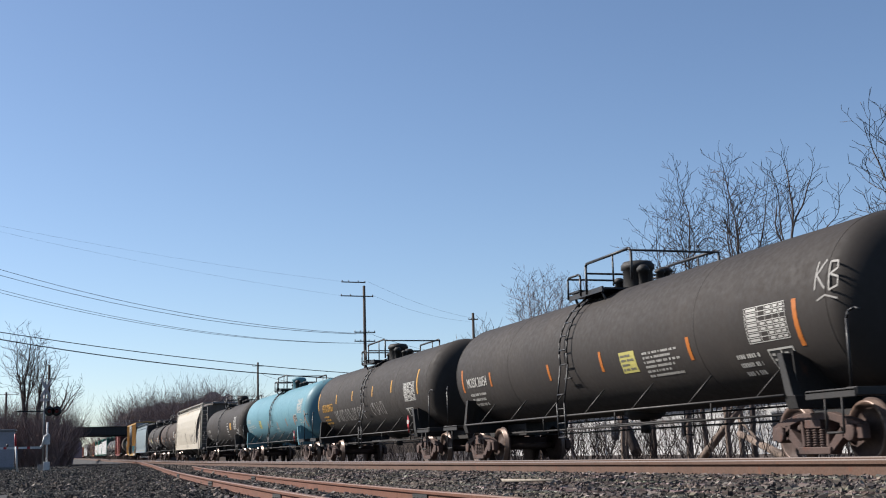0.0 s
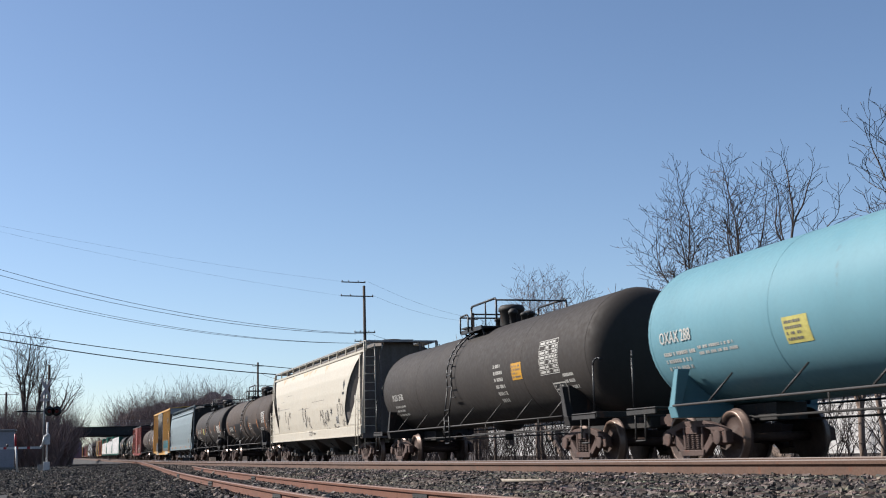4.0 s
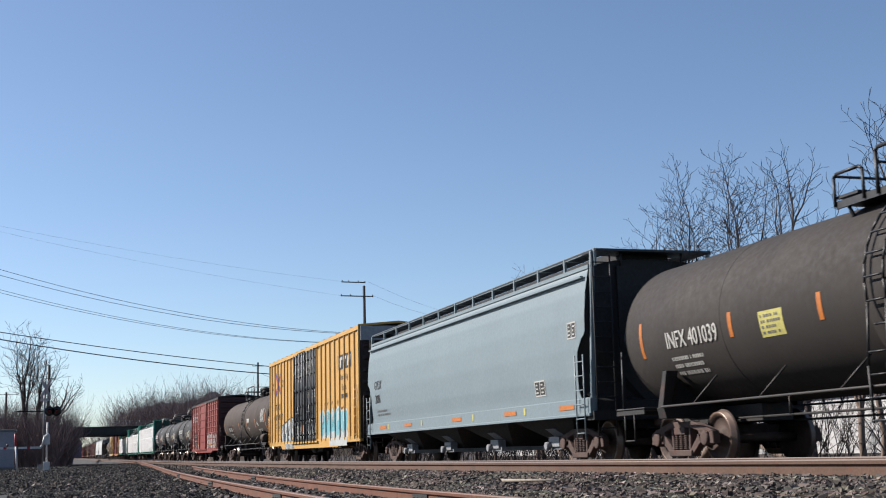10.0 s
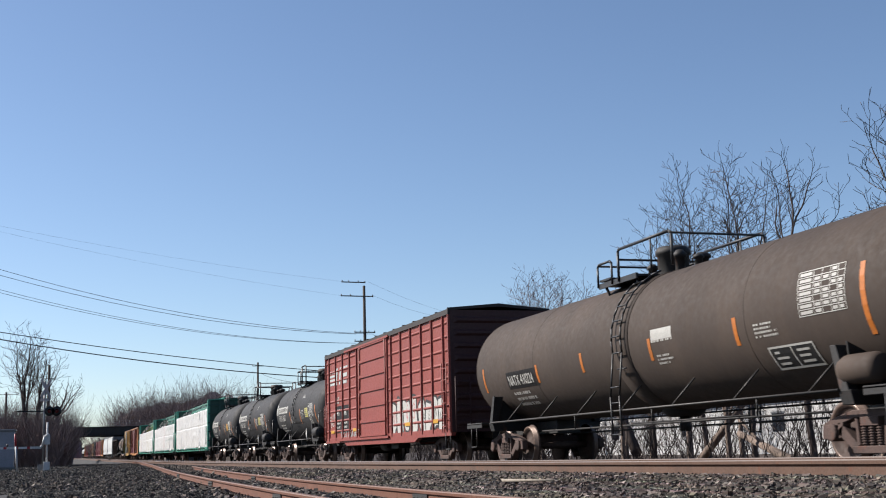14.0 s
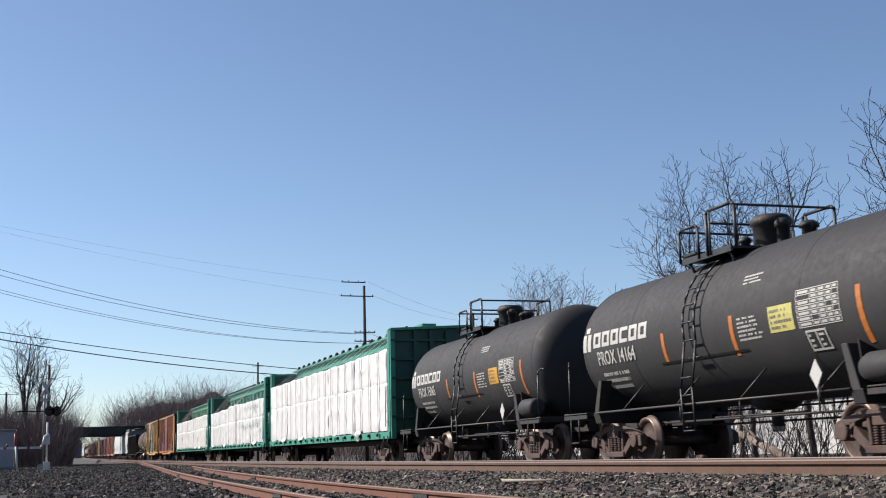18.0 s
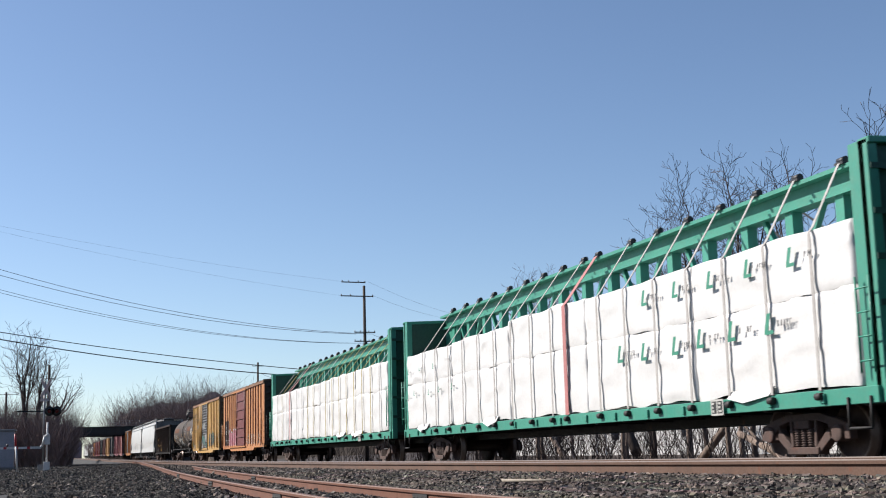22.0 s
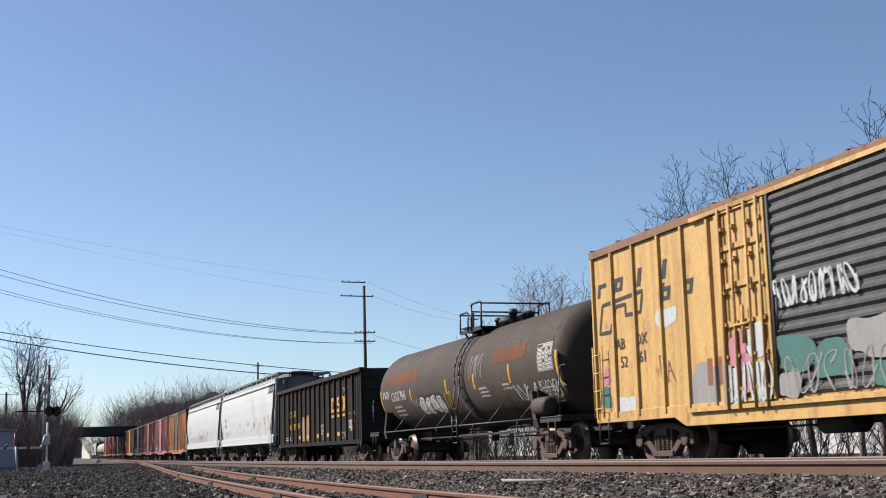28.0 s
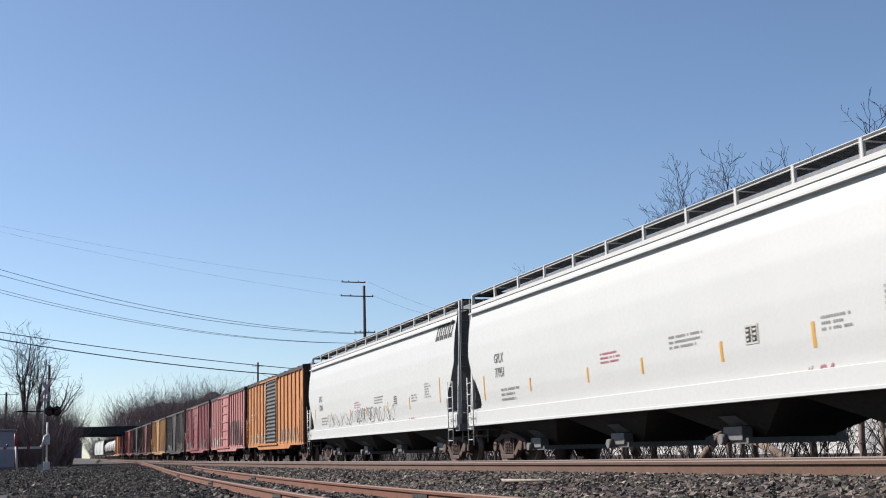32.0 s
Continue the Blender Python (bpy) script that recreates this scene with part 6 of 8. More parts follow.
def white_marks(k):
    def draw(car, surf):
        rnd = random.Random(100 + k)
        lettering(car, surf, "GPLX", -7.9, 2.45, 0.24, grey_paint)
        lettering(car, surf, "77951" if k == 0 else "77964", -7.85, 2.1, 0.24, grey_paint)
        stencil_rows(car, surf, -7.5, -6.2, 1.5, 1.85, 3, faint_ink, rnd)
        for x, z0, z1 in ((-8.75, 1.6, 2.2), (-5.6, 1.65, 1.95), (-2.4, 1.65, 1.95), (0.05, 1.65, 1.95), (2.92, 1.65, 1.98), (5.5, 1.65, 2.02), (8.65, 1.72, 2.42)):
            decal(car, surf, x, x + 0.08, z0, z1, yellow_mark, "reflective_stripe")
        framed_box(car, surf, 3.72, 4.1, 1.85, 2.15, rnd)
        stencil_rows(car, surf, 1.2, 2.4, 1.98, 2.25, 3, faint_ink, rnd)
        stencil_rows(car, surf, -1.7, -0.6, 1.95, 2.2, 3, pink_spray, rnd)
        stencil_rows(car, surf, 5.75, 6.5, 1.85, 2.1, 3, faint_ink, rnd)
        stencil_rows(car, surf, 7.2, 7.85, 1.9, 2.35, 6, faint_ink, rnd)
        # the wordmark as leaning block shapes
        for i in range(4):
            g = Geo()
            wx, z = 8.3 + i * 0.39, 3.44
            patch(g, surf, wx, wx + 0.1, z, z + 0.45, 0.006, 2, 0.25)
            patch(g, surf, wx + 0.22, wx + 0.32, z, z + 0.45, 0.006, 2, 0.25)
            patch(g, surf, wx + 0.08, wx + 0.3, z + 0.34, z + 0.45, 0.0065, 1, 0.25)
            patch(g, surf, wx - 0.02, wx + 0.24, z + 0.02, z + 0.13, 0.0065, 1, 0.25)
            part("wordmark_shape", g, black_paint, car)
        if k:
            scribble(car, surf, -6.5, 4.0, 1.4, 1.9, faint_ink, 111, 14, 0.016)
            scribble(car, surf, -1.6, 1.0, 1.45, 1.95, thin_black, 112, 5, 0.014)
        scribble(car, surf, 5.2, 6.0, 1.2, 1.4, pink_spray, 113, 3, 0.02)
    return draw


# white hopper ends: grey because their shade is mixed into the paint colour
shaded_end = weathered("shaded_white_end_paint", (140, 140, 142), 0.7, 0, 0.6, 0.05, streak=0.8)
for k, (lo, hi) in enumerate(((-182.3, -161.3), (-203.65, -182.3))):
    hopper(lo, hi, "white covered hopper with black wordmark and yellow stripes", white_hopper, shaded_end, seed=22 + k, bay=((1.42, 0.75), (1.5, 0.85), (1.75, 0.8), (2.1, 0.5), (2.15, 0.38), (2.75, 0.0)), pockets=4, marks=(white_marks(k),), inset=0.5, top=4.1, gate_mat=weathered("grey_gate_paint", (130, 128, 128), 0.6, 0, 0.3, 0.1))


# ---- lumber cars with a centre beam ----
green = weathered("green_lumber_car_paint", (58, 164, 138), 0.5, 0, 0.35, 0.02, streak=0.7, grime_color=(90, 130, 112), vary=0.1)
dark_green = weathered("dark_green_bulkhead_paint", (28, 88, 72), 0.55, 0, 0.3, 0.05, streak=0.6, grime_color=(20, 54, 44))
wrap = weathered("white_lumber_wrap", (255, 253, 250), 0.45, 0, 0.10, 0.0, streak=0.4, grime_color=(205, 200, 194), vary=0.03, bump=0.3)
strap_mat = weathered("grey_tie_down_strap", (214, 208, 202), 0.6, 0.1, 0.3, 0.05)
strap_yellow = weathered("yellow_tie_down_strap", (200, 176, 80), 0.6, 0, 0.2, 0)
strap_red = weathered("faded_red_strap", (214, 138, 134), 0.6, 0, 0.2, 0)


def lumber_car(lo, hi, label, tops, seed, colored=0):
    car, half = begin(label, "lumber car", lo, hi, "lumber_car")
    rnd = random.Random(seed)
    e = half - 0.85
    tc = e - 2.4
    deck = 1.02
    g = Geo()
    g.box(-e, e, -0.35, 0.35, 0.66, deck - 0.02)
    g.box(-e, e, -1.38, 1.38, deck - 0.08, deck)
    for i in range(19):
        x = -e + 0.4 + (2 * e - 0.8) * i / 18
        g.box(x - 0.05, x + 0.05, -1.38, 1.38, deck - 0.22, deck - 0.07)
    part("deck", g, steel_dark, car)
    for s in (-1, 1):
        g = Geo()
        y0, y1 = sorted((s * 1.38, s * 1.46))
        g.box(-e, e, y0, y1, deck - 0.20, deck + 0.03)
        for i in range(17):
            x = -e + 0.7 + (2 * e - 1.4) * i / 16
            g.box(x - 0.55, x - 0.47, min(s * 1.44, s * 1.5), max(s * 1.44, s * 1.5), deck - 0.16, deck - 0.02)
        part("side_sill", g, green, car, bevel=0.008)
    for d in (-1, 1):
        g = Geo()
        x0, x1 = sorted((d * (e - 0.10), d * e))
        g.hexa([(x0, -1.4, deck), (x1, -1.4, deck), (x1, 1.4, deck), (x0, 1.4, deck)], [(x0, -1.4, 4.36), (x1, -1.4, 4.36), (x1, 1.4, 4.48), (x0, 1.4, 4.48)])
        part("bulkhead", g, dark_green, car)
        for yy in (-1.40, 1.40):
            g = Geo()
            y0, y1 = sorted((yy, yy - math.copysign(0.16, yy)))
            x0, x1 = sorted((d * (e - 0.34), d * (e + 0.1)))
            g.box(x0, x1, y0, y1, deck - 0.2, 4.38)
            part("bulkhead_post", g, green, car, bevel=0.01)
        g = Geo()
        x0, x1 = sorted((d * (e - 0.12), d * (e + 0.14)))
        g.hexa([(x0, -1.4, 4.31), (x1, -1.4, 4.31), (x1, 1.4, 4.43), (x0, 1.4, 4.43)], [(x0, -1.4, 4.40), (x1, -1.4, 4.40), (x1, 1.4, 4.52), (x0, 1.4, 4.52)])
        part("bulkhead_cap", g, green, car, bevel=0.01)
        g = Geo()
        for k in range(5):
            z = deck + 0.5 + k * 0.62
            x0, x1 = sorted((d * e, d * (e + 0.12)))
            g.box(x0, x1, -1.38, 1.38, z - 0.04, z + 0.04)
        for yy in (-0.55, 0.0, 0.55):
            x0, x1 = sorted((d * e, d * (e + 0.13)))
            g.box(x0, x1, yy - 0.06, yy + 0.06, deck, 4.32)
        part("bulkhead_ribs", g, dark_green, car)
        # short wing beside the beam
        g = Geo()
        x0, x1 = sorted((d * (e - 0.1), d * (e - 1.3)))
        g.prism([(x0, 4.40), (x1, 4.40), (x1, 4.0), (x0, 3.3)] if d < 0 else [(x0, 4.40), (x1, 4.40), (x1, 3.3), (x0, 4.0)], -0.06, 0.06)
        part("beam_gusset", g, green, car)
        for s in (-1, 1):
            ladder(car, (d * (e - 0.12), s * 1.5, deck + 0.2), (d * (e - 0.12), s * 1.5, deck + 1.5), (0.3, 0, 0), 4, 0.016, green)
            g = Geo()
            x = d * (e - 0.4)
            g.pipe([(x - 0.25, s * 1.48, deck - 0.1), (x - 0.25, s * 1.48, 0.5), (x + 0.25, s * 1.48, 0.5), (x + 0.25, s * 1.48, deck - 0.1)], 0.02)
            part("sill_step", g, steel_dark, car)
    # centre beam
    g = Geo()
    g.prism([(-0.24, 4.57), (-0.24, 4.5), (-0.06, 4.5), (-0.06, 4.22), (-0.16, 4.22), (-0.16, 4.15), (0.16, 4.15), (0.16, 4.22), (0.06, 4.22), (0.06, 4.5), (0.24, 4.5), (0.24, 4.57)], -e + 0.1, e - 0.1)
    g.v = [(y, x, z) for x, y, z in g.v]
    part("top_chord", g, green, car)
    n = 16
    for i in range(n):
        x = -e + 1.0 + (2 * e - 2.0) * i / (n - 1)
        g = Geo()
        g.box(x - 0.11, x + 0.11, -0.10, 0.10, deck, 4.2)
        part("beam_post", g, green, car)
        if i < n - 1:
            x2 = x + (2 * e - 2.0) / (n - 1)
            g = Geo()
            a, b = (x + 0.1, x2 - 0.55) if i % 2 else (x2 - 0.1, x + 0.55)
            g.hexa([(a - 0.05, -0.05, 3.0), (a + 0.05, -0.05, 3.0), (a + 0.05, 0.05, 3.0), (a - 0.05, 0.05, 3.0)], [(b - 0.05, -0.05, 4.15), (b + 0.05, -0.05, 4.15), (b + 0.05, 0.05, 4.15), (b - 0.05, 0.05, 4.15)])
            part("beam_brace", g, green, car)
    # wrapped bundles, stacked two high each side of the beam
    span = 2 * e - 0.7
    cuts = [-e + 0.35 + span * u for u in (0, 0.2, 0.4, 0.6, 0.8, 1.0)]
    for s in (-1, 1):
        for b in range(5):
            zt = tops[b % len(tops)]
            mid = deck + 0.06 + (zt - deck) * 0.58
            for z0, z1 in ((deck + 0.06, mid), (mid - 0.02, zt)):
                x0, x1 = cuts[b] + 0.003, cuts[b + 1] - 0.003
                part("wrapped_lumber", bundle(x0, x1, s, z0, z1, rnd.randint(0, 9999)), wrap, car, "white plastic-wrapped lumber bundle")
    for s in (-1, 1):
        for _ in range(3):
            x, w, h = rnd.uniform(-e + 1, e - 2.0), rnd.uniform(0.8, 1.5), rnd.uniform(0.06, 0.14)
            y = s * 1.45
            part("loose_wrap", Geo().add([(x, y, deck + 0.14), (x + w, y, deck + 0.16), (x + w * 0.9, y + s * 0.05, deck + 0.02), (x + w * 0.35, y + s * 0.07, deck - h * 0.6), (x - 0.05, y + s * 0.06, deck + 0.03),
                                         (x, y - s * 0.01, deck + 0.14), (x + w, y - s * 0.01, deck + 0.16), (x + w * 0.9, y + s * 0.04, deck + 0.02), (x + w * 0.35, y + s * 0.06, deck - h * 0.6), (x - 0.05, y + s * 0.05, deck + 0.03)],
                                        [(0, 1, 2), (0, 2, 3), (0, 3, 4), (7, 6, 5), (8, 7, 5), (9, 8, 5)]), wrap, car, "torn flap of white wrap")
    # straps from winches on the top chord down to the sill
    m = 17
    for s in (-1, 1):
        for i in range(m):
            x = 10.4 - 1.24 * i
            b = min(4, int((x - cuts[0]) / (span / 5)))
            zt = tops[b % len(tops)]
            lean = 0.85 if x > -9.6 else 0.3
            g = Geo()
            band = (colored, i) in ((1, 7), (2, 13))
            w = 0.085 if band else 0.032
            if band:
                x -= 0.45
            pts = [(x - lean, s * 0.27, 4.58), (x - 0.04, s * 1.38, zt + 0.04), (x, s * 1.478, zt - 0.05), (x, s * 1.478, deck + 0.02)]
            for (xa, ya, za), (xb, yb, zb) in zip(pts, pts[1:]):
                g.hexa([(xa - w, ya, za), (xa + w, ya, za), (xa + w, ya + s * 0.008, za + 0.008), (xa - w, ya + s * 0.008, za + 0.008)], [(xb - w, yb, zb), (xb + w, yb, zb), (xb + w, yb + s * 0.008, zb + 0.008), (xb - w, yb + s * 0.008, zb + 0.008)])
            sm = strap_mat
            if colored == 2 and rnd.random() < 0.4:
                sm = strap_yellow
            elif band:
                sm = strap_red
            part("strap", g, sm, car)
            g = Geo()
            g.rod((x - lean - 0.09, s * 0.2, 4.64), (x - lean + 0.09, s * 0.2, 4.64), 0.06, 8)
            g.box(x - lean - 0.11, x - lean + 0.11, min(s * 0.12, s * 0.28), max(s * 0.12, s * 0.28), 4.57, 4.61)
            part("pulley", g, black_pipe, car)
            g = Geo()
            g.rod((x - 0.07, s * 1.5, deck - 0.06), (x + 0.07, s * 1.5, deck - 0.06), 0.055, 8)
            part("winch", g, steel_dark, car)
    if colored == 1:
        mark_green = weathered("green_brand_print", (56, 160, 128), 0.5, 0, 0.1, 0)
        fl = flat_side(1.462)
        for zz, size, xs in ((2.86, 0.9, (5.0, 6.2, 7.42, 8.6, 9.8)), (1.92, 1.0, (3.88, 4.88, 6.09, 6.98, 8.0, 9.1)), (2.0, 0.5, (-11.3, -10.4, -8.9, -7.9, -6.7)), (2.72, 0.5, (-11.0, -9.8, -8.4))):
            for x in xs:
                zz2 = zz + rnd.uniform(-0.04, 0.04)
                gd, g = Geo(), Geo()
                patch(gd, fl, x, x + 0.1 * size, zz2 + 0.06 * size, zz2 + 0.32 * size, 0.04, 1, 0.32)
                patch(gd, fl, x, x + 0.24 * size, zz2, zz2 + 0.06 * size, 0.04, 1)
                part("bundle_emblem", gd, mark_green, car)
                for q in range(6):
                    if rnd.random() < 0.8:
                        xq = x + (0.27 + q * 0.085) * size
                        patch(g, fl, xq, xq + 0.022, zz2 + 0.1 * size, zz2 + 0.19 * size, 0.04, 1, rnd.uniform(-0.3, 0.4))
                        patch(g, fl, xq + 0.02, xq + 0.055 * size, zz2 + rnd.choice((0.1, 0.14, 0.17)) * size, zz2 + 0.19 * size, 0.042, 1)
                if g.v:
                    part("bundle_print", g, grey_paint, car)
    framed_box(car, flat_side(1.5), 7.35, 7.75, 0.80, 1.06, rnd)
    truck(car, -tc)
    truck(car, tc)
    couplers(car, half)
    return car


def bundle(x0, x1, s, z0, z1, seed):
    """A wrapped stack with creases and sagging edges."""
    g = Geo()
    nx, nz = 44, 14
    off = Vector((seed * 0.37, seed * 0.11, 0))
    v, f = [], []
    for j in range(nz + 1):
        for i in range(nx + 1):
            x = x0 + (x1 - x0) * i / nx
            z = z0 + (z1 - z0) * j / nz
            q = noise.noise(Vector((x * 1.3, z * 2.2, 0)) + off) * 0.022 + noise.noise(Vector((x * 4 + z * 3, z * 3.0 - x, 1)) + off) * 0.012
            crease = max(0.0, 1 - 7 * abs(noise.noise(Vector((x * 0.7 + z * 0.5, z * 1.4, 7)) + off)))
            here = max(0.0, noise.noise(Vector((x * 0.9, z * 1.1, 11)) + off) + 0.15)
            q += crease * here * 0.06
            edge = min(1, min(i, nx - i) / 1.0)
            ins = 0.012 * (1 - edge) + (0.012 if j in (0, nz) else 0)
            zz = z + (noise.noise(Vector((x * 0.9, 0, 3)) + off) * 0.06 if j == nz else 0) - (noise.noise(Vector((x * 1.5, 0, 5)) + off) * 0.06 if j == 0 else 0)
            v.append((x, s * (1.425 - ins + q), zz))
    n = nx + 1
    for j in range(nz):
        for i in range(nx):
            f.append((j * n + i, j * n + i + 1, (j + 1) * n + i + 1, (j + 1) * n + i))
    # top, ends, back
    k = len(v)
    for i in range(nx + 1):
        x, y, z = v[nz * n + i]
        v.append((x, s * 0.13, z))
    for i in range(nx):
        f.append((nz * n + i, nz * n + i + 1, k + i + 1, k + i))
    for i in (0, nx):
        lowb = len(v)
        v.append((v[i][0], s * 0.13, z0))
        f.append(tuple(j * n + i for j in range(nz + 1)) + (k + i, lowb))
    f.append((0, nx, len(v) - 1, len(v) - 2))
    g.add(v, f, True)
    return g


lumber_car(-38.27, -13.02, "green centre-beam lumber car stacked high with white wrapped bundles", (3.72,), 151)
lumber_car(-63.32, -38.27, "green centre-beam lumber car with printed white wrapped bundles", (3.28, 3.3, 3.4, 3.36, 3.36), 152, 1)
lumber_car(-88.28, -63.32, "green centre-beam lumber car with yellow-strapped white bundles", (3.26, 3.3, 3.28, 3.32, 3.34), 153, 2)


# ---- gondola ----
gon_black = weathered("sooty_black_gondola_paint", (36, 32, 30), 0.85, 0, 0.6, 0.12, streak=1.0, sheen=0.12, grain=0.12, grime_color=(46, 38, 33), rust_color=(62, 43, 34), vary=0.25)
gon_brown = weathered("rusty_brown_gondola_edge", (64, 48, 42), 0.85, 0, 0.5, 0.2, sheen=0.15)
tan_patch = weathered("tan_primer_patch", (168, 130, 80), 0.7, 0, 0.4, 0.1)


def gondola(lo, hi, label):
    car, half = begin(label, "gondola car", lo, hi, "gondola_car")
    e = half - 0.85
    tc = e - 1.6
    top, bot, y = 3.36, 0.78, 1.42
    for s in (-1, 1):
        g = Geo()
        y0, y1 = sorted((s * y, s * (y - 0.03)))
        g.box(-e, e, y0, y1, bot, top - 0.05)
        part("side_wall", g, gon_black, car)
        g = Geo()
        y0, y1 = sorted((s * (y - 0.06), s * (y + 0.13)))
        g.box(-e - 0.02, e + 0.02, y0, y1, top - 0.13, top + 0.03)
        part("top_chord", g, gon_brown, car, bevel=0.012)
        g = Geo()
        y0, y1 = sorted((s * (y - 0.04), s * (y + 0.06)))
        g.box(-e, e, y0, y1, bot - 0.06, bot + 0.08)
        part("side_sill", g, gon_black, car, bevel=0.01)
        for x in [-e + 0.06, -7.0] + [-5.82 + 0.985 * k for k in range(13)] + [7.1, e - 0.06]:
            g = Geo()
            w = 0.055
            g.hexa([(x - w * 1.4, s * (y - 0.005), bot + 0.02), (x + w * 1.4, s * (y - 0.005), bot + 0.02), (x + w * 0.8, s * (y + 0.06), bot + 0.12), (x - w * 0.8, s * (y + 0.06), bot + 0.12)],
                   [(x - w * 1.4, s * (y - 0.005), top - 0.12), (x + w * 1.4, s * (y - 0.005), top - 0.12), (x + w * 0.8, s * (y + 0.08), top - 0.12), (x - w * 0.8, s * (y + 0.08), top - 0.12)])
            part("side_post", g, gon_brown, car)
    for d in (-1, 1):
        g = Geo()
        x0, x1 = sorted((d * e, d * (e - 0.04)))
        g.box(x0, x1, -y, y, bot, top)
        for k in range(6):
            z = bot + 0.3 + k * 0.4
            x0, x1 = sorted((d * e, d * (e + 0.07)))
            g.box(x0, x1, -y + 0.05, y - 0.05, z - 0.05, z + 0.05)
        part("end_wall", g, shaded, car)
        for s in (-1, 1):
            ladder(car, (d * (e - 0.4), s * (y + 0.14), bot + 0.1), (d * (e - 0.4), s * (y + 0.14), top - 0.2), (0.42, 0, 0), 7, 0.016, gon_black)
            g = Geo()
            x = d * (e - 0.4)
            g.pipe([(x - 0.2, s * (y + 0.05), bot), (x - 0.2, s * (y + 0.05), 0.4), (x + 0.2, s * (y + 0.05), 0.4), (x + 0.2, s * (y + 0.05), bot)], 0.02)
            part("sill_step", g, steel_dark, car)
    g = Geo()
    g.box(-e, e, -y + 0.04, y - 0.04, 0.95, 1.03)
    g.box(-e, e, -0.3, 0.3, 0.68, 0.95)
    for i in range(12):
        x = -e + 0.5 + (2 * e - 1.0) * i / 11
        g.box(x - 0.05, x + 0.05, -y + 0.04, y - 0.04, 0.72, 0.95)
    part("floor", g, steel_dark, car)
    surf = flat_side(y + 0.002)
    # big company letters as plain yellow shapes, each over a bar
    for kind, x in (("c", 3.3), ("s", 4.3), ("x", 5.24)):
        g = Geo()
        z = 1.97
        if kind == "x":
            for a, b in ((0.0, 0.38), (0.38, 0.0)):
                g.add([surf(x + a, z, 0.005 + 0.001 * (a > 0)), surf(x + a + 0.2, z, 0.005 + 0.001 * (a > 0)), surf(x + b + 0.2, z + 0.56, 0.005 + 0.001 * (a > 0)), surf(x + b, z + 0.56, 0.005 + 0.001 * (a > 0))], [(0, 1, 2, 3)])
        else:
            patch(g, surf, x, x + 0.5, z, z + 0.12, 0.005, 1)
            patch(g, surf, x, x + 0.5, z + 0.44, z + 0.56, 0.005, 1)
            patch(g, surf, x, x + 0.17, z + (0.12 if kind == "c" else 0.26), z + 0.44, 0.005, 1)
            patch(g, surf, x + 0.36, x + 0.5, z + 0.34 if kind == "c" else z + 0.12, z + 0.44 if kind == "c" else z + 0.28, 0.005, 1)
            if kind == "s":
                patch(g, surf, x + 0.1, x + 0.45, z + 0.22, z + 0.33, 0.006, 1)
        patch(g, surf, x + 0.02, x + 0.52, z - 0.2, z - 0.1, 0.005, 1)
        part("company_letter_shape", g, yellow_mark, car, "worn yellow letter shape")
    for line, x, z in (("46", -5.74, 1.5), ("00", -4.74, 1.5), ("94", -3.74, 1.5)):
        lettering(car, surf, line, x, z, 0.28, yellow_mark, 1.1)
    for line, x in (("CS", -5.78), ("XT", -4.78)):
        lettering(car, surf, line, x, 2.05, 0.28, yellow_mark, 1.1)
    for x in (-3.3, -1.5, 0.7, 2.7, 4.62):
        decal(car, surf, x - 0.28, x + 0.22, 1.05, 1.2, yellow_mark, "reflective_stripe")
    decal(car, surf, 6.6, 7.1, 1.2, 1.5, yellow_mark, "reflective_panel")
    decal(car, surf, -2.72, -2.15, 0.95, 1.55, tan_patch, "primer_patch", 0.0042)
    ragged_patch(car, surf, -2.78, -2.12, 1.2, 1.98, tan_patch, 61)
    decal(car, surf, -1.83, -1.3, 0.95, 1.6, tan_patch, "primer_patch", 0.0042)
    ragged_patch(car, surf, -1.86, -1.2, 1.2, 2.05, tan_patch, 62)
    rnd = random.Random(140)
    framed_box(car, surf, 6.35, 6.8, 1.3, 1.6, rnd)
    for q, (x, z) in enumerate(((1.3, 1.35), (1.5, 1.38), (1.68, 1.4), (1.35, 1.15), (1.55, 1.12), (1.7, 1.18), (1.6, 0.95))):
        strokes(car, surf, x, z, 0.17, 0.2, STROKES["RpA$"[q % 4]], white_paint, 0.011)
    scribble(car, surf, 6.5, 7.4, 1.5, 1.9, ghost_white, 142, 4, 0.02)
    scribble(car, surf, 5.0, 5.8, 0.95, 1.2, ghost_white, 143, 3, 0.02)
    stencil_rows(car, surf, 5.4, 6.2, 2.7, 2.85, 2, white_paint, rnd)
    stencil_rows(car, surf, -6.7, -5.2, 1.0, 1.2, 2, white_paint, rnd)
    truck(car, -tc)
    truck(car, tc)
    couplers(car, half)
    return car


gondola(-161.45, -142.67, "sooty black gondola with yellow letter shapes and brown posts")

# the pale cars at the tail
pale_tank = weathered("pale_grey_tank_paint", (196, 194, 188), 0.5, 0, 0.3, 0.02, scale=0.6)
for k in range(3):
    tank_car(-395.0 - 17.6 * k, -377.4 - 17.6 * k, "pale grey tank car with black end railings", pale_tank, seed=60 + k, table=None, panel=None)
for k in range(3):
    hopper(-450.7 - 20.4 * k, -430.3 - 20.4 * k, "white covered hopper far down the train", white_hopper, shaded, seed=70 + k, bay=((1.42, 0.75), (1.5, 0.85), (1.75, 0.8), (2.1, 0.5), (2.15, 0.38), (2.75, 0.0)), inset=0.65)

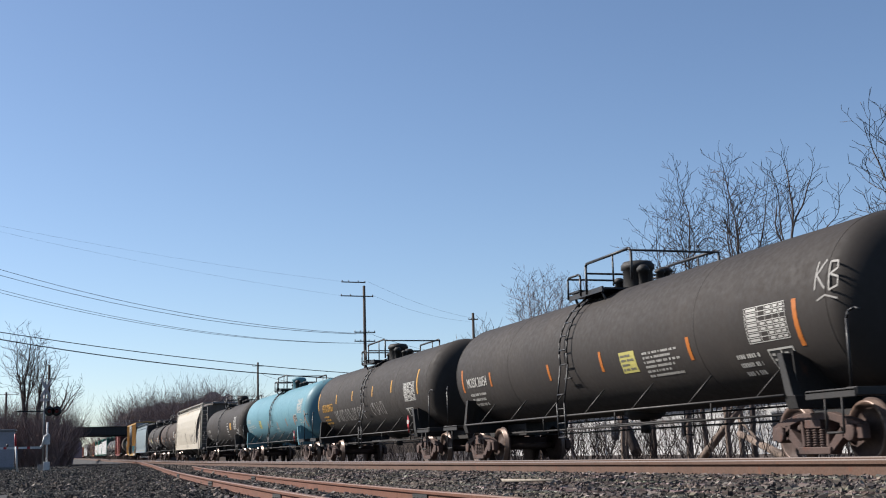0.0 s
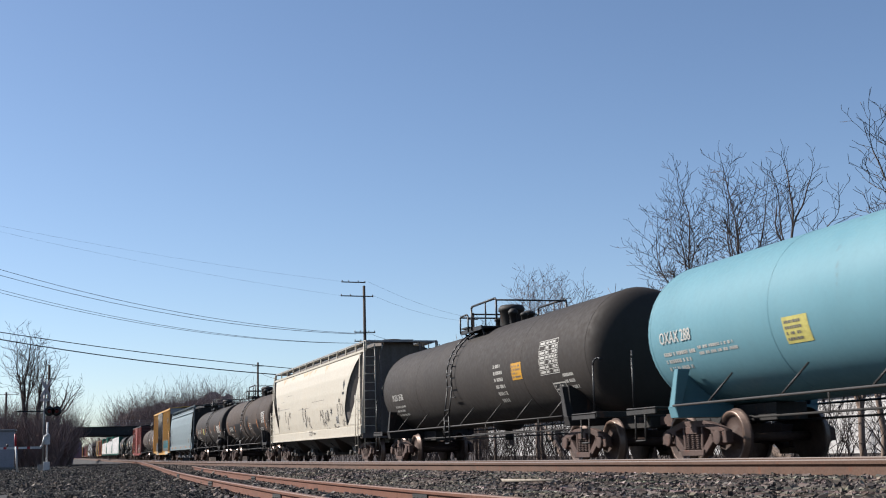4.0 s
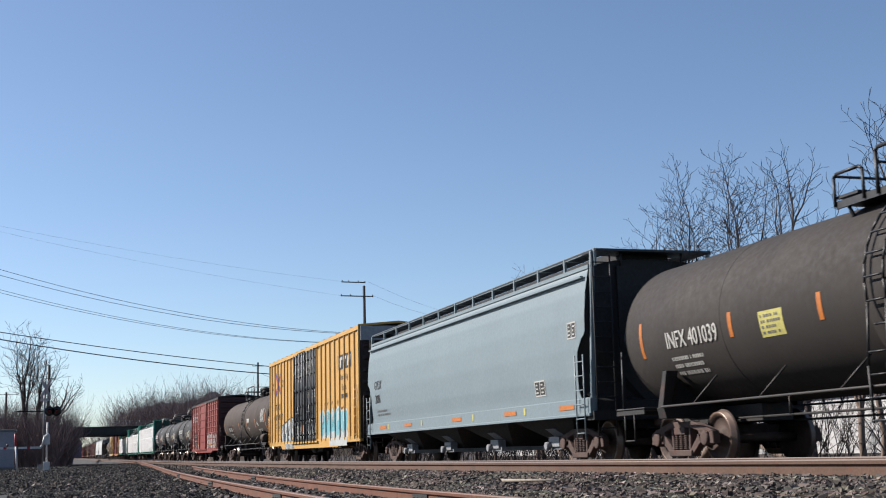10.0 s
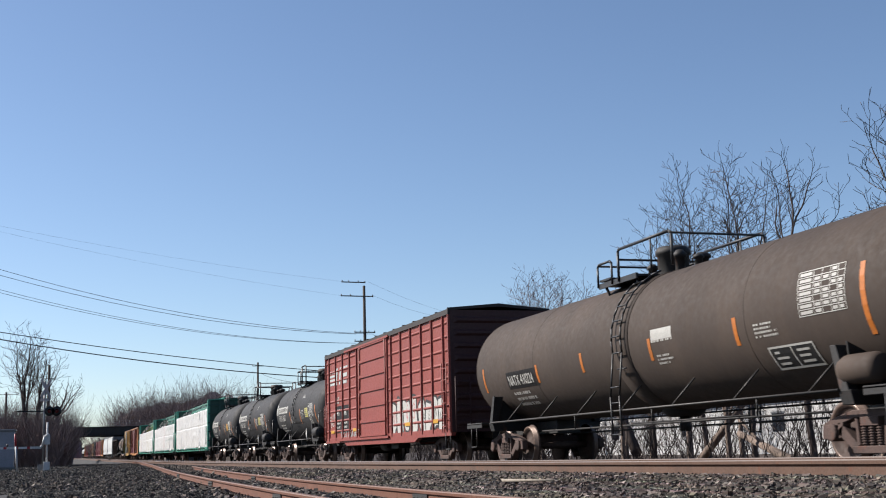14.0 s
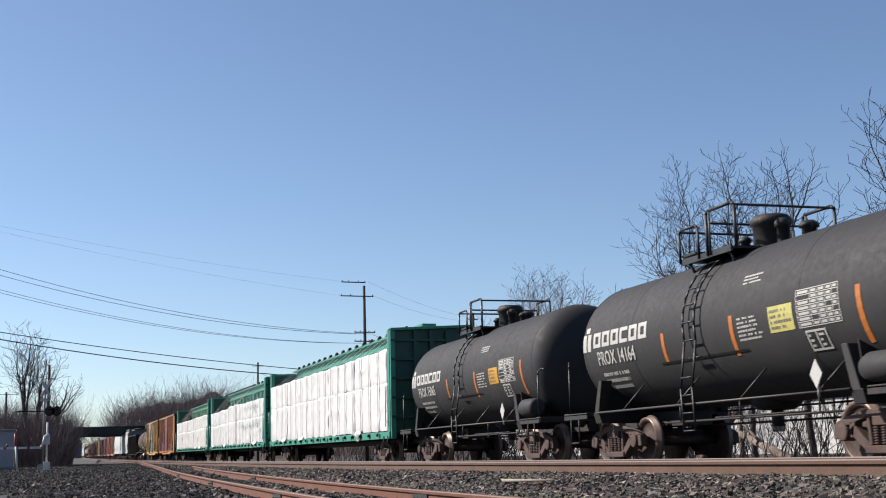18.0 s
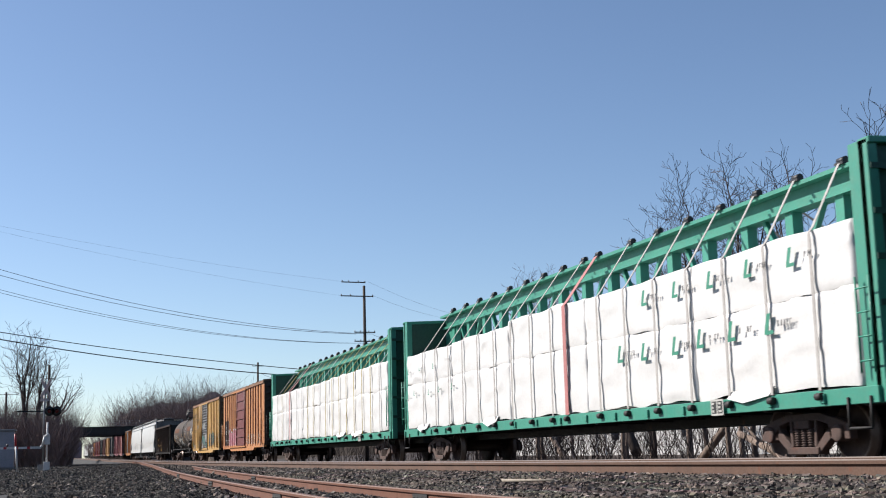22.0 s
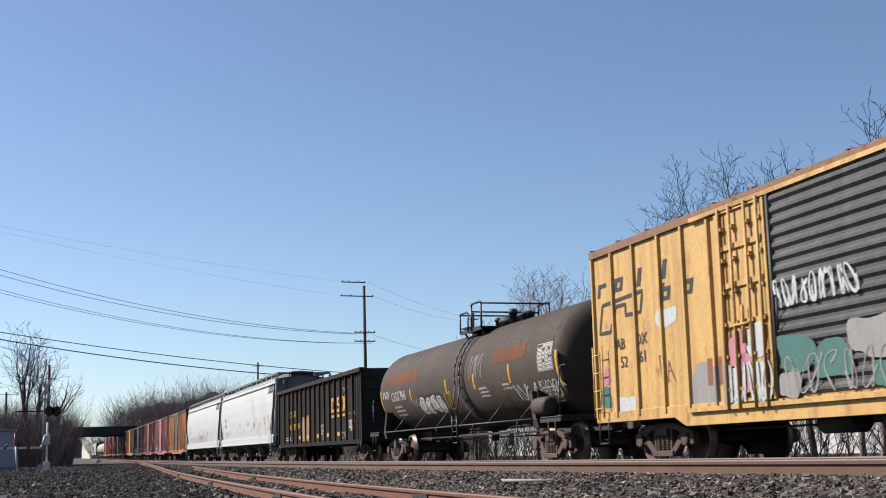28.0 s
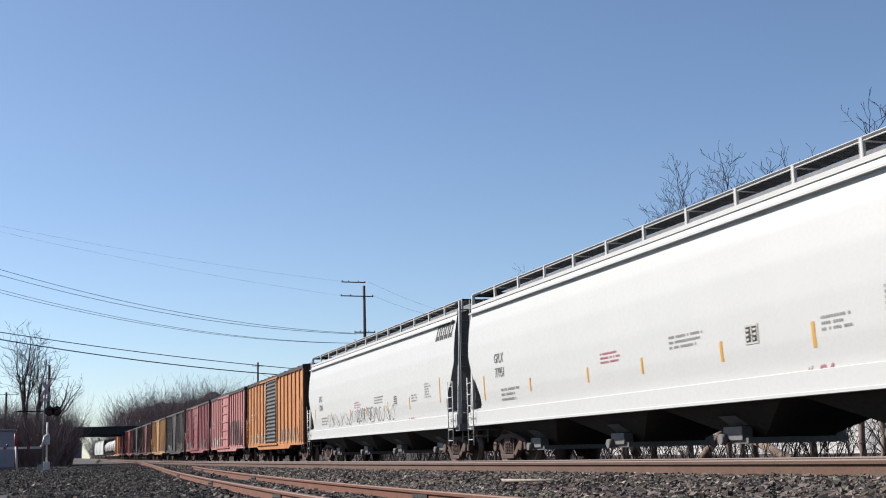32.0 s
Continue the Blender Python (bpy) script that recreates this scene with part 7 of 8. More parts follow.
# ---- ground ----
SIDING = ((-140, 7.45, 1.0), (-115, 7.43, 0.80), (-100, 7.1, 0.68), (-80, 6.45, 0.44), (-60, 5.5, 0.24), (-50, 5.0, 0.14), (-40, 4.6, 0.04), (-30, 4.28, -0.05), (-20, 3.86, -0.10), (-12, 3.5, -0.12), (-4, 3.1, -0.12), (20, 2.0, -0.12))


def siding_at(x):
    """Centre line and rail head of the siding, which leaves the main track far down the line."""
    xs = [p[0] for p in SIDING]
    y = z = 0.0
    for d in (-6, -3, 0, 3, 6):
        y += float(np.interp(x + d, xs, [p[1] for p in SIDING])) / 5
        z += float(np.interp(x + d, xs, [p[2] for p in SIDING])) / 5
    return y, z


@functools.lru_cache(maxsize=None)
def levels(k):
    x = k / 4
    return siding_at(x) + (grade(x),)


def ground_z(x, y):
    sy, sz, g = levels(round(x * 4))
    low = min(sz, g + MAIN_Z) - 0.20
    pts = ((-60, low + 0.1), (-3, low + 0.02), (sy - 2.2, low - 0.02), (sy - 1.3, low), (sy + 0.95, low + 0.01), (max(5.6, sy + 1.0), g + MAIN_Z - 0.24), (6.2, g + MAIN_Z - 0.19), (8.9, g + MAIN_Z - 0.19), (9.8, g - 0.22), (10.5, g - 0.19), (13.2, g - 0.19), (14.6, g - 0.5), (16.0, g - 0.42), (19.0, g - 0.38), (26, g - 0.35), (42, g - 0.25), (70, g + 0.6), (400, g + 3.0))
    return float(np.interp(y, [p[0] for p in pts], [p[1] for p in pts]))


def ground_material():
    m = weathered("dark_cinder_gravel", (38, 34, 32), 0.92, 0, 0.5, 0.0, scale=2.2, streak=0, grime_color=(34, 31, 30), bump=0.9, vary=0.5)
    N, L = m.node_tree.nodes, m.node_tree.links
    p = N["Principled BSDF"]
    old = p.inputs["Base Color"].links[0].from_socket
    co = N.new("ShaderNodeTexCoord")
    sep = N.new("ShaderNodeSeparateXYZ")
    L.new(co.outputs["Object"], sep.inputs["Vector"])
    far = N.new("ShaderNodeMapRange")
    far.inputs["From Min"].default_value, far.inputs["From Max"].default_value = 13.8, 15.5
    L.new(sep.outputs["Y"], far.inputs["Value"])
    leaf = N.new("ShaderNodeTexNoise")
    leaf.inputs["Scale"].default_value, leaf.inputs["Detail"].default_value = 3.0, 8
    L.new(co.outputs["Object"], leaf.inputs["Vector"])
    ramp = N.new("ShaderNodeValToRGB")
    ramp.color_ramp.elements[0].color, ramp.color_ramp.elements[1].color = lin(22, 16, 12), lin(68, 51, 39)
    ramp.color_ramp.elements[0].position, ramp.color_ramp.elements[1].position = 0.35, 0.7
    L.new(leaf.outputs["Fac"], ramp.inputs["Fac"])
    mx = N.new("ShaderNodeMix")
    mx.data_type = "RGBA"
    L.new(far.outputs["Result"], mx.inputs[0])
    L.new(old, mx.inputs[6])
    L.new(ramp.outputs["Color"], mx.inputs[7])
    L.new(mx.outputs[2], p.inputs["Base Color"])
    return m


gravel = ground_material()
xs = [-3000, -2000, -1400, -900, -700, -550] + list(np.arange(-450, -120, 15.0)) + list(np.arange(-120, -40, 4.0)) + list(np.arange(-40, 8, 0.8)) + [15, 30, 60, 120, 300, 900, 2000]
ys = [-2500, -900, -300, -100, -40, -15, -8] + list(np.arange(-5, 16, 0.35)) + [16.5, 17.5, 19, 22, 26, 34, 60, 120, 300, 900, 2500]
g = Geo()
vv = []
for x in xs:
    for y in ys:
        z = ground_z(x, y)
        if -45 < x < 8 and -5 < y < 6.5:
            z += 0.018 * noise.noise(Vector((x * 1.1, y * 1.1, 0))) + 0.012 * noise.noise(Vector((x * 3.1, y * 3.1, 4)))
        vv.append((x, y, z))
ny = len(ys)
g.add(vv, [(i * ny + j, (i + 1) * ny + j, (i + 1) * ny + j + 1, i * ny + j + 1) for i in range(len(xs) - 1) for j in range(ny - 1)], True)
ground = solid("ground", g, gravel, "dark cinder and gravel ground with dead leaf litter", "ground", kind="structure")


def stones(name, material, label, boxes, size, seed):
    """Crushed stone strewn over stretches of the ground: (x0, x1, y0, y1, per square metre)."""
    rnd = np.random.RandomState(seed)
    block = np.array([(x, y, z) for z in (-0.8, 0.8) for y in (-0.8, 0.8) for x in (-0.8, 0.8)], float)
    tri = np.array([(0, 2, 3), (0, 3, 1), (4, 5, 7), (4, 7, 6), (0, 1, 5), (0, 5, 4), (2, 6, 7), (2, 7, 3), (0, 4, 6), (0, 6, 2), (1, 3, 7), (1, 7, 5)])
    allv, allf = [], []
    count = 0
    for x0, x1, y0, y1, dens in boxes:
        n = int(abs((x1 - x0) * (y1 - y0)) * dens)
        px, py = rnd.uniform(x0, x1, n), rnd.uniform(y0, y1, n)
        s = size * rnd.uniform(0.35, 1.3, n) ** 1.2
        v = (block[None] + rnd.uniform(-0.42, 0.42, (n, 8, 3))) * (rnd.uniform(0.55, 1.25, (n, 1, 3)) * s[:, None, None])
        a, b = rnd.uniform(0, 6.28, n), rnd.uniform(-1.3, 1.3, n)
        ca, sa, cb, sb = np.cos(a), np.sin(a), np.cos(b), np.sin(b)
        zero = np.zeros(n)
        rot = np.stack((np.stack((ca * cb, -sa, ca * sb), -1), np.stack((sa * cb, ca, sa * sb), -1), np.stack((-sb, zero, cb), -1)), 1)
        v = np.einsum("nij,nkj->nki", rot, v)
        pz = np.array([ground_z(x, y) for x, y in zip(px, py)]) + s * 0.3
        v += np.stack((px, py, pz), -1)[:, None]
        allv.append(v.reshape(-1, 3))
        allf.append((tri[None] + 8 * (count + np.arange(n))[:, None, None]).reshape(-1, 3))
        count += n
    v = np.concatenate(allv)
    f = np.concatenate(allf)
    me = bpy.data.meshes.new(name)
    me.vertices.add(len(v))
    me.vertices.foreach_set("co", v.ravel())
    me.loops.add(len(f) * 3)
    me.loops.foreach_set("vertex_index", f.ravel())
    me.polygons.add(len(f))
    me.polygons.foreach_set("loop_start", np.arange(0, len(f) * 3, 3))
    me.polygons.foreach_set("use_smooth", np.zeros(len(f), dtype=bool))
    me.update(calc_edges=True)
    me.materials.append(material)
    return tagged(new(name, me), label, "gravel", kind="stuff")


def stone_material(key, colors, rough=0.9):
    m = bpy.data.materials.new(key)
    m.use_nodes = True
    N, L = m.node_tree.nodes, m.node_tree.links
    p = N["Principled BSDF"]
    geo = N.new("ShaderNodeNewGeometry")
    ramp = N.new("ShaderNodeValToRGB")
    ramp.color_ramp.elements[0].color = lin(*colors[0])
    ramp.color_ramp.elements[1].color = lin(*colors[-1])
    for i, c in enumerate(colors[1:-1]):
        el = ramp.color_ramp.elements.new((i + 1) / (len(colors) - 1))
        el.color = lin(*c)
    L.new(geo.outputs["Random Per Island"], ramp.inputs["Fac"])
    n = N.new("ShaderNodeTexNoise")
    n.inputs["Scale"].default_value = 40
    n.inputs["Detail"].default_value = 4
    mx = N.new("ShaderNodeMix")
    mx.data_type, mx.blend_type = "RGBA", "MULTIPLY"
    mx.inputs[0].default_value = 0.6
    L.new(ramp.outputs["Color"], mx.inputs[6])
    L.new(n.outputs["Color"], mx.inputs[7])
    L.new(mx.outputs[2], p.inputs["Base Color"])
    p.inputs["Roughness"].default_value = rough
    return m


ballast_mat = stone_material("crushed_grey_stone", [(30, 27, 25), (92, 82, 75), (120, 110, 101), (54, 47, 43), (84, 70, 60), (44, 39, 37), (106, 92, 83), (168, 156, 144)])
cinder_mat = stone_material("dark_cinder_stone", [(24, 22, 22), (50, 46, 44), (36, 34, 34), (64, 58, 54), (40, 38, 37), (120, 112, 104)])
stones("ballast", ballast_mat, "crushed grey stone ballast beside the main track", [(-12, -5, 4.2, 6.8, 2600), (-20, -12, 4.3, 6.8, 2000), (-34, -20, 4.8, 6.8, 900), (-60, -34, 5.4, 6.8, 300), (-100, -60, 6.2, 6.9, 80), (-34, -6, 6.8, 8.2, 120), (-40, -8, 9.0, 10.8, 60)], 0.027, 3)
stones("cinders", cinder_mat, "loose dark cinders and small stones", [(-12, -5, 1.0, 4.6, 1100), (-18, -12, 0.2, 4.6, 700), (-28, -18, -0.8, 4.8, 340), (-45, -28, -2.0, 5.0, 150)], 0.019, 4)
stones("far_cinders", cinder_mat, "dark cinders strewn towards the crossing", [(-60, -40, -3.0, 5.4, 50), (-110, -60, -4.5, 6.2, 22)], 0.035, 6)
stones("coarse_stones", ballast_mat, "scattered larger pale stones among the cinders", [(-40, -6, -1.0, 4.4, 6), (-30, -6, 2.6, 4.6, 14)], 0.042, 5)

# ---- tracks ----
RAIL = ((-0.076, -0.186), (0.076, -0.186), (0.076, -0.175), (0.012, -0.155), (0.009, -0.06), (0.036, -0.042), (0.038, -0.012), (0.03, 0.0), (-0.03, 0.0), (-0.038, -0.012), (-0.036, -0.042), (-0.009, -0.06), (-0.012, -0.155), (-0.076, -0.175))


def rail(track, path, web, head):
    """Sweeps the rail section along points (x, y, z of the head)."""
    n = len(RAIL)
    v, f, mats = [], [], []
    for x, y, z in path:
        v += [(x, y + a, z + b) for a, b in RAIL]
    for i in range(len(path) - 1):
        for k in range(n):
            f.append((i * n + k, i * n + (k + 1) % n, (i + 1) * n + (k + 1) % n, (i + 1) * n + k))
            mats.append(1 if k in (6, 7, 8) else 0)
    f += [tuple(range(n)), tuple(range((len(path) - 1) * n, len(path) * n))]
    mats += [0, 0]
    me = mesh("rail", Geo().add(v, f), web)
    me.materials.append(head)
    me.polygons.foreach_set("material_index", mats)
    return part("rail", me, None, track, "rusty steel rail with worn head")


def curve_xs(a, b):
    out, x = [], a
    while x < b:
        out.append(x)
        x += max(1.0, min(12.0, abs(x) * 0.06))
    return out + [b]


TIE = mesh("tie", Geo().box(-0.115, 0.115, -1.3, 1.3, -0.18, 0.0), tie_wood, 0.012)


def plates(track, centre, x0, x1, s):
    """Tie plates and spikes along one rail."""
    g = Geo()
    x = x0
    while x < x1:
        y, z = centre(x)
        yy = y + s * 0.7525
        g.box(x - 0.1, x + 0.1, yy - 0.17, yy + 0.17, z - 0.20, z - 0.184)
        for q in (-1, 1):
            for dx in (-0.05, 0.05):
                g.box(x + dx - 0.012, x + dx + 0.012, yy + q * 0.088 - 0.018, yy + q * 0.088 + 0.018, z - 0.186, z - 0.145)
        x += 0.5
    ob = part("tie_plates", g, rusty_cast, track)
    return tagged(ob, kind="stuff")


def track(name, label, centre, a, b, ties, near):
    t = thing(name, label, "railway track", kind="structure")
    for s in (-1, 1):
        rail(t, [(x, centre(x)[0] + s * 0.7525, centre(x)[1]) for x in curve_xs(a, b)], siding_web if name == "siding_track" else rail_web, siding_top if name == "siding_track" else rail_top)
    x = ties[0]
    rnd = random.Random(len(name))
    while x < ties[1]:
        y, z = centre(x)
        o = part("tie", TIE, None, t, at=(x, y + rnd.uniform(-0.03, 0.03), z - 0.205 + rnd.uniform(-0.006, 0.006)))
        o.rotation_euler.z = rnd.uniform(-0.02, 0.02)
        x += 0.5
    for s in near:
        plates(t, centre, ties[0], min(ties[1], -5), s)
    return t


main_track = track("main_track", "nearer main track with rusty rails in stone ballast", lambda x: (MAIN_Y, grade(x) + MAIN_Z), -800, 40, (-110, 4), (-1,))
train_track = track("train_track", "farther main track under the train", lambda x: (TRACK_Y, grade(x)), -900, 260, (-80, 4), (-1,))
siding = track("siding_track", "rusty siding that branches off the main track", siding_at, -112, 18, (-70, -1), (-1,))


def joint(x, s):
    y, z = siding_at(x)
    g = Geo()
    for q in (-1, 1):
        yy = y + s * 0.7525 + q * 0.028
        g.box(x - 0.32, x + 0.32, yy - 0.016, yy + 0.016, z - 0.15, z - 0.05)
        for k in range(4):
            g.rod((x - 0.24 + k * 0.16, yy - 0.03, z - 0.1), (x - 0.24 + k * 0.16, yy + 0.03, z - 0.1), 0.02, 6)
    part("joint_bar", g, steel_dark, siding, "dark bolted joint bar")


for jx, js in ((-17.2, -1), (-29.0, -1), (-41.5, -1), (-15.0, 1), (-33.5, 1), (-52, 1)):
    joint(jx, js)


def rock(x, y, s, mat, label, seed):
    rnd = random.Random(seed)
    bm = bmesh.new()
    bmesh.ops.create_icosphere(bm, subdivisions=2, radius=s)
    for v in bm.verts:
        v.co *= 0.8 + 0.35 * noise.noise(v.co * 3 / s + Vector((seed, 0, 0)))
        v.co.z *= 0.7
    me = bpy.data.meshes.new("rock")
    bm.to_mesh(me)
    bm.free()
    me.materials.append(mat)
    ob = new("rock", me)
    ob.location = (x, y, ground_z(x, y) + s * 0.35)
    ob.rotation_euler.z = rnd.uniform(0, 6)
    tagged(ob, label, "rock", "loose rocks")


pale_rock = weathered("pale_limestone", (166, 154, 142), 0.9, 0, 0.4, 0, scale=4)
dark_rock = weathered("dark_slag", (52, 48, 48), 0.8, 0, 0.3, 0, scale=4)
for x, y, s, m in ((-12.6, 3.75, 0.09, pale_rock), (-12.9, 3.95, 0.07, pale_rock), (-15.4, 3.6, 0.08, pale_rock), (-18.5, 3.9, 0.09, pale_rock), (-21.0, 4.0, 0.11, pale_rock), (-19.2, 3.5, 0.07, pale_rock),
                   (-9.0, 5.0, 0.08, dark_rock), (-13.5, 5.5, 0.10, pale_rock), (-24.0, 4.1, 0.10, pale_rock), (-28.0, 4.3, 0.10, pale_rock), (-11.4, 3.5, 0.08, dark_rock), (-60.0, 4.9, 0.2, pale_rock), (-46.0, 5.6, 0.14, pale_rock)):
    rock(x, y, s, m, "pale limestone lump lying by the rails" if m is pale_rock else "dark slag lump lying by the rails", int(-x * 7))
stick = Geo()
stick.rod((-14.6, 5.3, -0.02), (-13.2, 5.4, -0.01), 0.02, 6, 0.012)
solid("stick", stick, weathered("bleached_wood", (176, 164, 148), 0.9, 0, 0.2, 0), "bleached wooden stick lying on the ballast", "stick")

# ---- crossing signal and gate ----
white_metal = weathered("white_signal_paint", (252, 252, 250), 0.5, 0, 0.25, 0.03)
dull_white = weathered("dull_white_signal_paint", (206, 196, 198), 0.7, 0, 0.3, 0.02)
black_metal = weathered("black_signal_paint", (26, 26, 28), 0.5, 0, 0.2, 0)
red_lens = weathered("red_signal_lens", (120, 24, 22), 0.2, 0, 0.05, 0)
silver = weathered("dull_silver_mast", (150, 150, 152), 0.45, 0.5, 0.3, 0.05)


def crossing_signal(x, y):
    z0 = ground_z(x, y)
    t = thing("crossing_signal", "railway crossing signal with crossbuck and unlit lamps", "crossing signal", (x, y, z0))
    part("base", Geo().box(-0.3, 0.3, -0.3, 0.3, 0, 0.35), silver, t, bevel=0.02)
    part("mast", Geo().rod((0, 0, 0.3), (0, 0, 5.1), 0.06, 10), silver, t)
    for s in (-1, 1):
        g = Geo()
        c, d = 0.7 * math.cos(0.85), 0.7 * math.sin(0.85)
        off = 0.06 + 0.012 * (s > 0)
        w = 0.11
        nx, nz = -d * w / 0.7, c * w / 0.7
        q = [(off, s * -c - s * nx, -d - nz), (off, s * c - s * nx, d - nz), (off, s * c + s * nx, d + nz), (off, s * -c + s * nx, -d + nz)]
        q = [(a, b, e + 4.65) for a, b, e in q]
        g.hexa(q, [(a + 0.01, b, e) for a, b, e in q])
        g.v = [(a * 0.57 - b * 0.82, a * 0.82 + b * 0.57, e) for a, b, e in g.v]
        part("crossbuck_blade", g, dull_white, t, "dull white crossbuck blade")
    g = Geo()
    g.box(0.06, 0.075, -0.26, 0.26, 3.92, 4.08)
    part("sign_plate", g, dull_white, t)
    part("lamp_bar", Geo().box(-0.03, 0.03, -1.5, 0.75, 3.32, 3.4), black_metal, t)
    for yy in (0.28, 0.68):
        g = Geo()
        g.lathe([(0.0, 0.0), (0.0, 0.28), (0.03, 0.28), (0.03, 0.0)], 20, "x", (0.05, yy, 3.36))
        lamp = part("signal_lamp", g, black_metal, t)
        part("lens", Geo().lathe([(0.085, 0.0), (0.085, 0.1), (0.08, 0.11)], 16, "x", (0, yy, 3.36)), red_lens, lamp)
        h = Geo()
        for k in range(7):
            a0, a1 = math.pi * k / 7, math.pi * (k + 1) / 7
            h.add([(0.08, yy + 0.14 * math.cos(a0), 3.36 + 0.14 * math.sin(a0)), (0.35, yy + 0.14 * math.cos(a0), 3.36 + 0.14 * math.sin(a0)), (0.35, yy + 0.14 * math.cos(a1), 3.36 + 0.14 * math.sin(a1)), (0.08, yy + 0.14 * math.cos(a1), 3.36 + 0.14 * math.sin(a1))], [(0, 1, 2, 3)])
        part("hood", h, black_metal, lamp)


def crossing_gate(x, y):
    z0 = ground_z(x, y)
    t = thing("crossing_gate", "lowered white crossing gate with red stripes", "crossing gate", (x, y, z0))
    part("base", Geo().box(-0.22, 0.22, -0.18, 0.18, 0, 0.5), white_metal, t, bevel=0.02)
    part("post", Geo().rod((0, 0, 0.45), (0, 0, 2.7), 0.05, 8), white_metal, t)
    part("mechanism", Geo().box(-0.2, 0.2, -0.2, 0.16, 1.45, 2.0), white_metal, t, bevel=0.03)
    g = Geo()
    g.pipe([(0.2, 0.1, 2.05), (0.2, -0.12, 1.9), (0.2, -0.25, 1.4), (0.2, -0.35, 1.3)], 0.07, 6)
    part("arm_bracket", g, white_metal, t)
    g = Geo()
    g.box(0.17, 0.23, -4.6, -0.3, 1.24, 1.36)
    arm = part("arm", g, white_metal, t)
    for k in range(6):
        yy = -0.9 - k * 0.62
        part("stripe", Geo().box(0.165, 0.235, yy - 0.16, yy, 1.238, 1.362), red_mark, arm)
    part("arm_lamp", Geo().rod((0.2, -2.1, 1.36), (0.2, -2.1, 1.52), 0.06, 8), black_metal, arm)


crossing_signal(-75.0, -0.55)
crossing_gate(-74.0, -0.35)
gx, gy = -70.0, -1.85
gz = ground_z(gx, gy)
post = thing("marker_post", "leaning white marker post with a red top", "marker post", (gx, gy, gz))
part("shaft", Geo().rod((0, 0.06, 0), (0, -0.05, 1.35), 0.05, 8), white_metal, post)
part("red_top", Geo().rod((0, -0.05, 1.35), (0, -0.1, 2.0), 0.052, 8), red_mark, post)
cab = thing("signal_cabinet", "grey metal signal cabinet beside the crossing", "cabinet", (-82, -3.2, ground_z(-82, -3.2)))
part("body", Geo().box(-0.8, 0.8, -1.0, 0.9, 0.15, 2.35), weathered("pale_grey_cabinet_paint", (176, 178, 190), 0.5, 0.1, 0.3, 0.03), cab, bevel=0.02)
part("roof", Geo().box(-0.9, 0.9, -1.1, 1.0, 2.35, 2.47), silver, cab, bevel=0.02)
part("plinth", Geo().box(-0.85, 0.85, -1.05, 0.95, -0.1, 0.15), weathered("grey_concrete", (150, 146, 140), 0.9, 0, 0.4, 0), cab)
line = Geo()
line.box(-74.2, -73.9, -0.9, 1.3, ground_z(-74, 0) - 0.02, ground_z(-74, 0) + 0.05)
solid("concrete_kerb", line, weathered("pale_concrete", (190, 186, 178), 0.9, 0, 0.3, 0), "pale concrete kerb strip by the gate", "kerb", kind="structure")

# ---- road bridge over the tracks ----
bridge_steel = weathered("dark_bridge_steel", (46, 50, 54), 0.7, 0.1, 0.4, 0.15)
concrete = weathered("stained_concrete", (118, 112, 106), 0.9, 0, 0.5, 0)
br = thing("road_bridge", "dark steel girder road bridge across the tracks", "bridge", (-200, 0, 0))
for x in (-4.5, 4.5):
    g = Geo()
    g.box(x - 0.12, x + 0.12, -4.0, 17.5, 5.15, 6.35)
    g.box(x - 0.3, x + 0.3, -4.0, 17.5, 5.10, 5.16)
    g.box(x - 0.3, x + 0.3, -4.0, 17.5, 6.35, 6.42)
    for k in range(16):
        y = -3.6 + k * 1.38
        g.box(x - 0.26, x + 0.26, y - 0.03, y + 0.03, 5.16, 6.35)
    part("girder", g, bridge_steel, br)
part("deck", Geo().box(-4.4, 4.4, -4.0, 17.5, 5.5, 5.8), concrete, br)
for y0, y1 in ((-8.0, -3.4), (17.0, 22.0)):
    part("abutment", Geo().box(-6.0, 6.0, y0, y1, -0.5, 5.1), concrete, br, bevel=0.05)
for x in (-4.4, 4.4):
    g = Geo()
    for k in range(15):
        y = -4 + k * 1.5
        g.rod((x, y, 6.4), (x, y, 7.3), 0.03, 5)
    for z in (6.85, 7.3):
        g.rod((x, -4, z), (x, 17.5, z), 0.025, 5)
    part("railing", g, silver, br)
emb = weathered("leaf_covered_earth", (96, 80, 64), 0.95, 0, 0.6, 0, scale=1.2, streak=0, vary=0.3)
for name, ya, yb in (("embankment_1", 22.0, 120.0), ("embankment_2", -90.0, -8.0)):
    g = Geo()
    n = 14
    vv = []
    for i in range(n + 1):
        y = ya + (yb - ya) * i / n
        top = 5.6 + 0.4 * noise.noise(Vector((y * 0.05, 0, 1)))
        vv += [(-216, y, 0.2), (-205, y, top), (-195, y, top), (-184, y, 0.2)]
    ff = []
    for i in range(n):
        for k in range(3):
            ff.append((4 * i + k, 4 * i + k + 1, 4 * i + k + 5, 4 * i + k + 4))
    ff += [(0, 1, 2, 3), (4 * n, 4 * n + 1, 4 * n + 2, 4 * n + 3)]
    g.add(vv, ff)
    solid(name, g, emb, "leaf-strewn earth bank carrying the road", "embankment", kind="structure")

# ---- poles and wires ----
pole_wood = weathered("weathered_pole_wood", (84, 72, 64), 0.9, 0, 0.4, 0, scale=3)
insulator = weathered("grey_porcelain", (150, 150, 150), 0.3, 0, 0.1, 0)


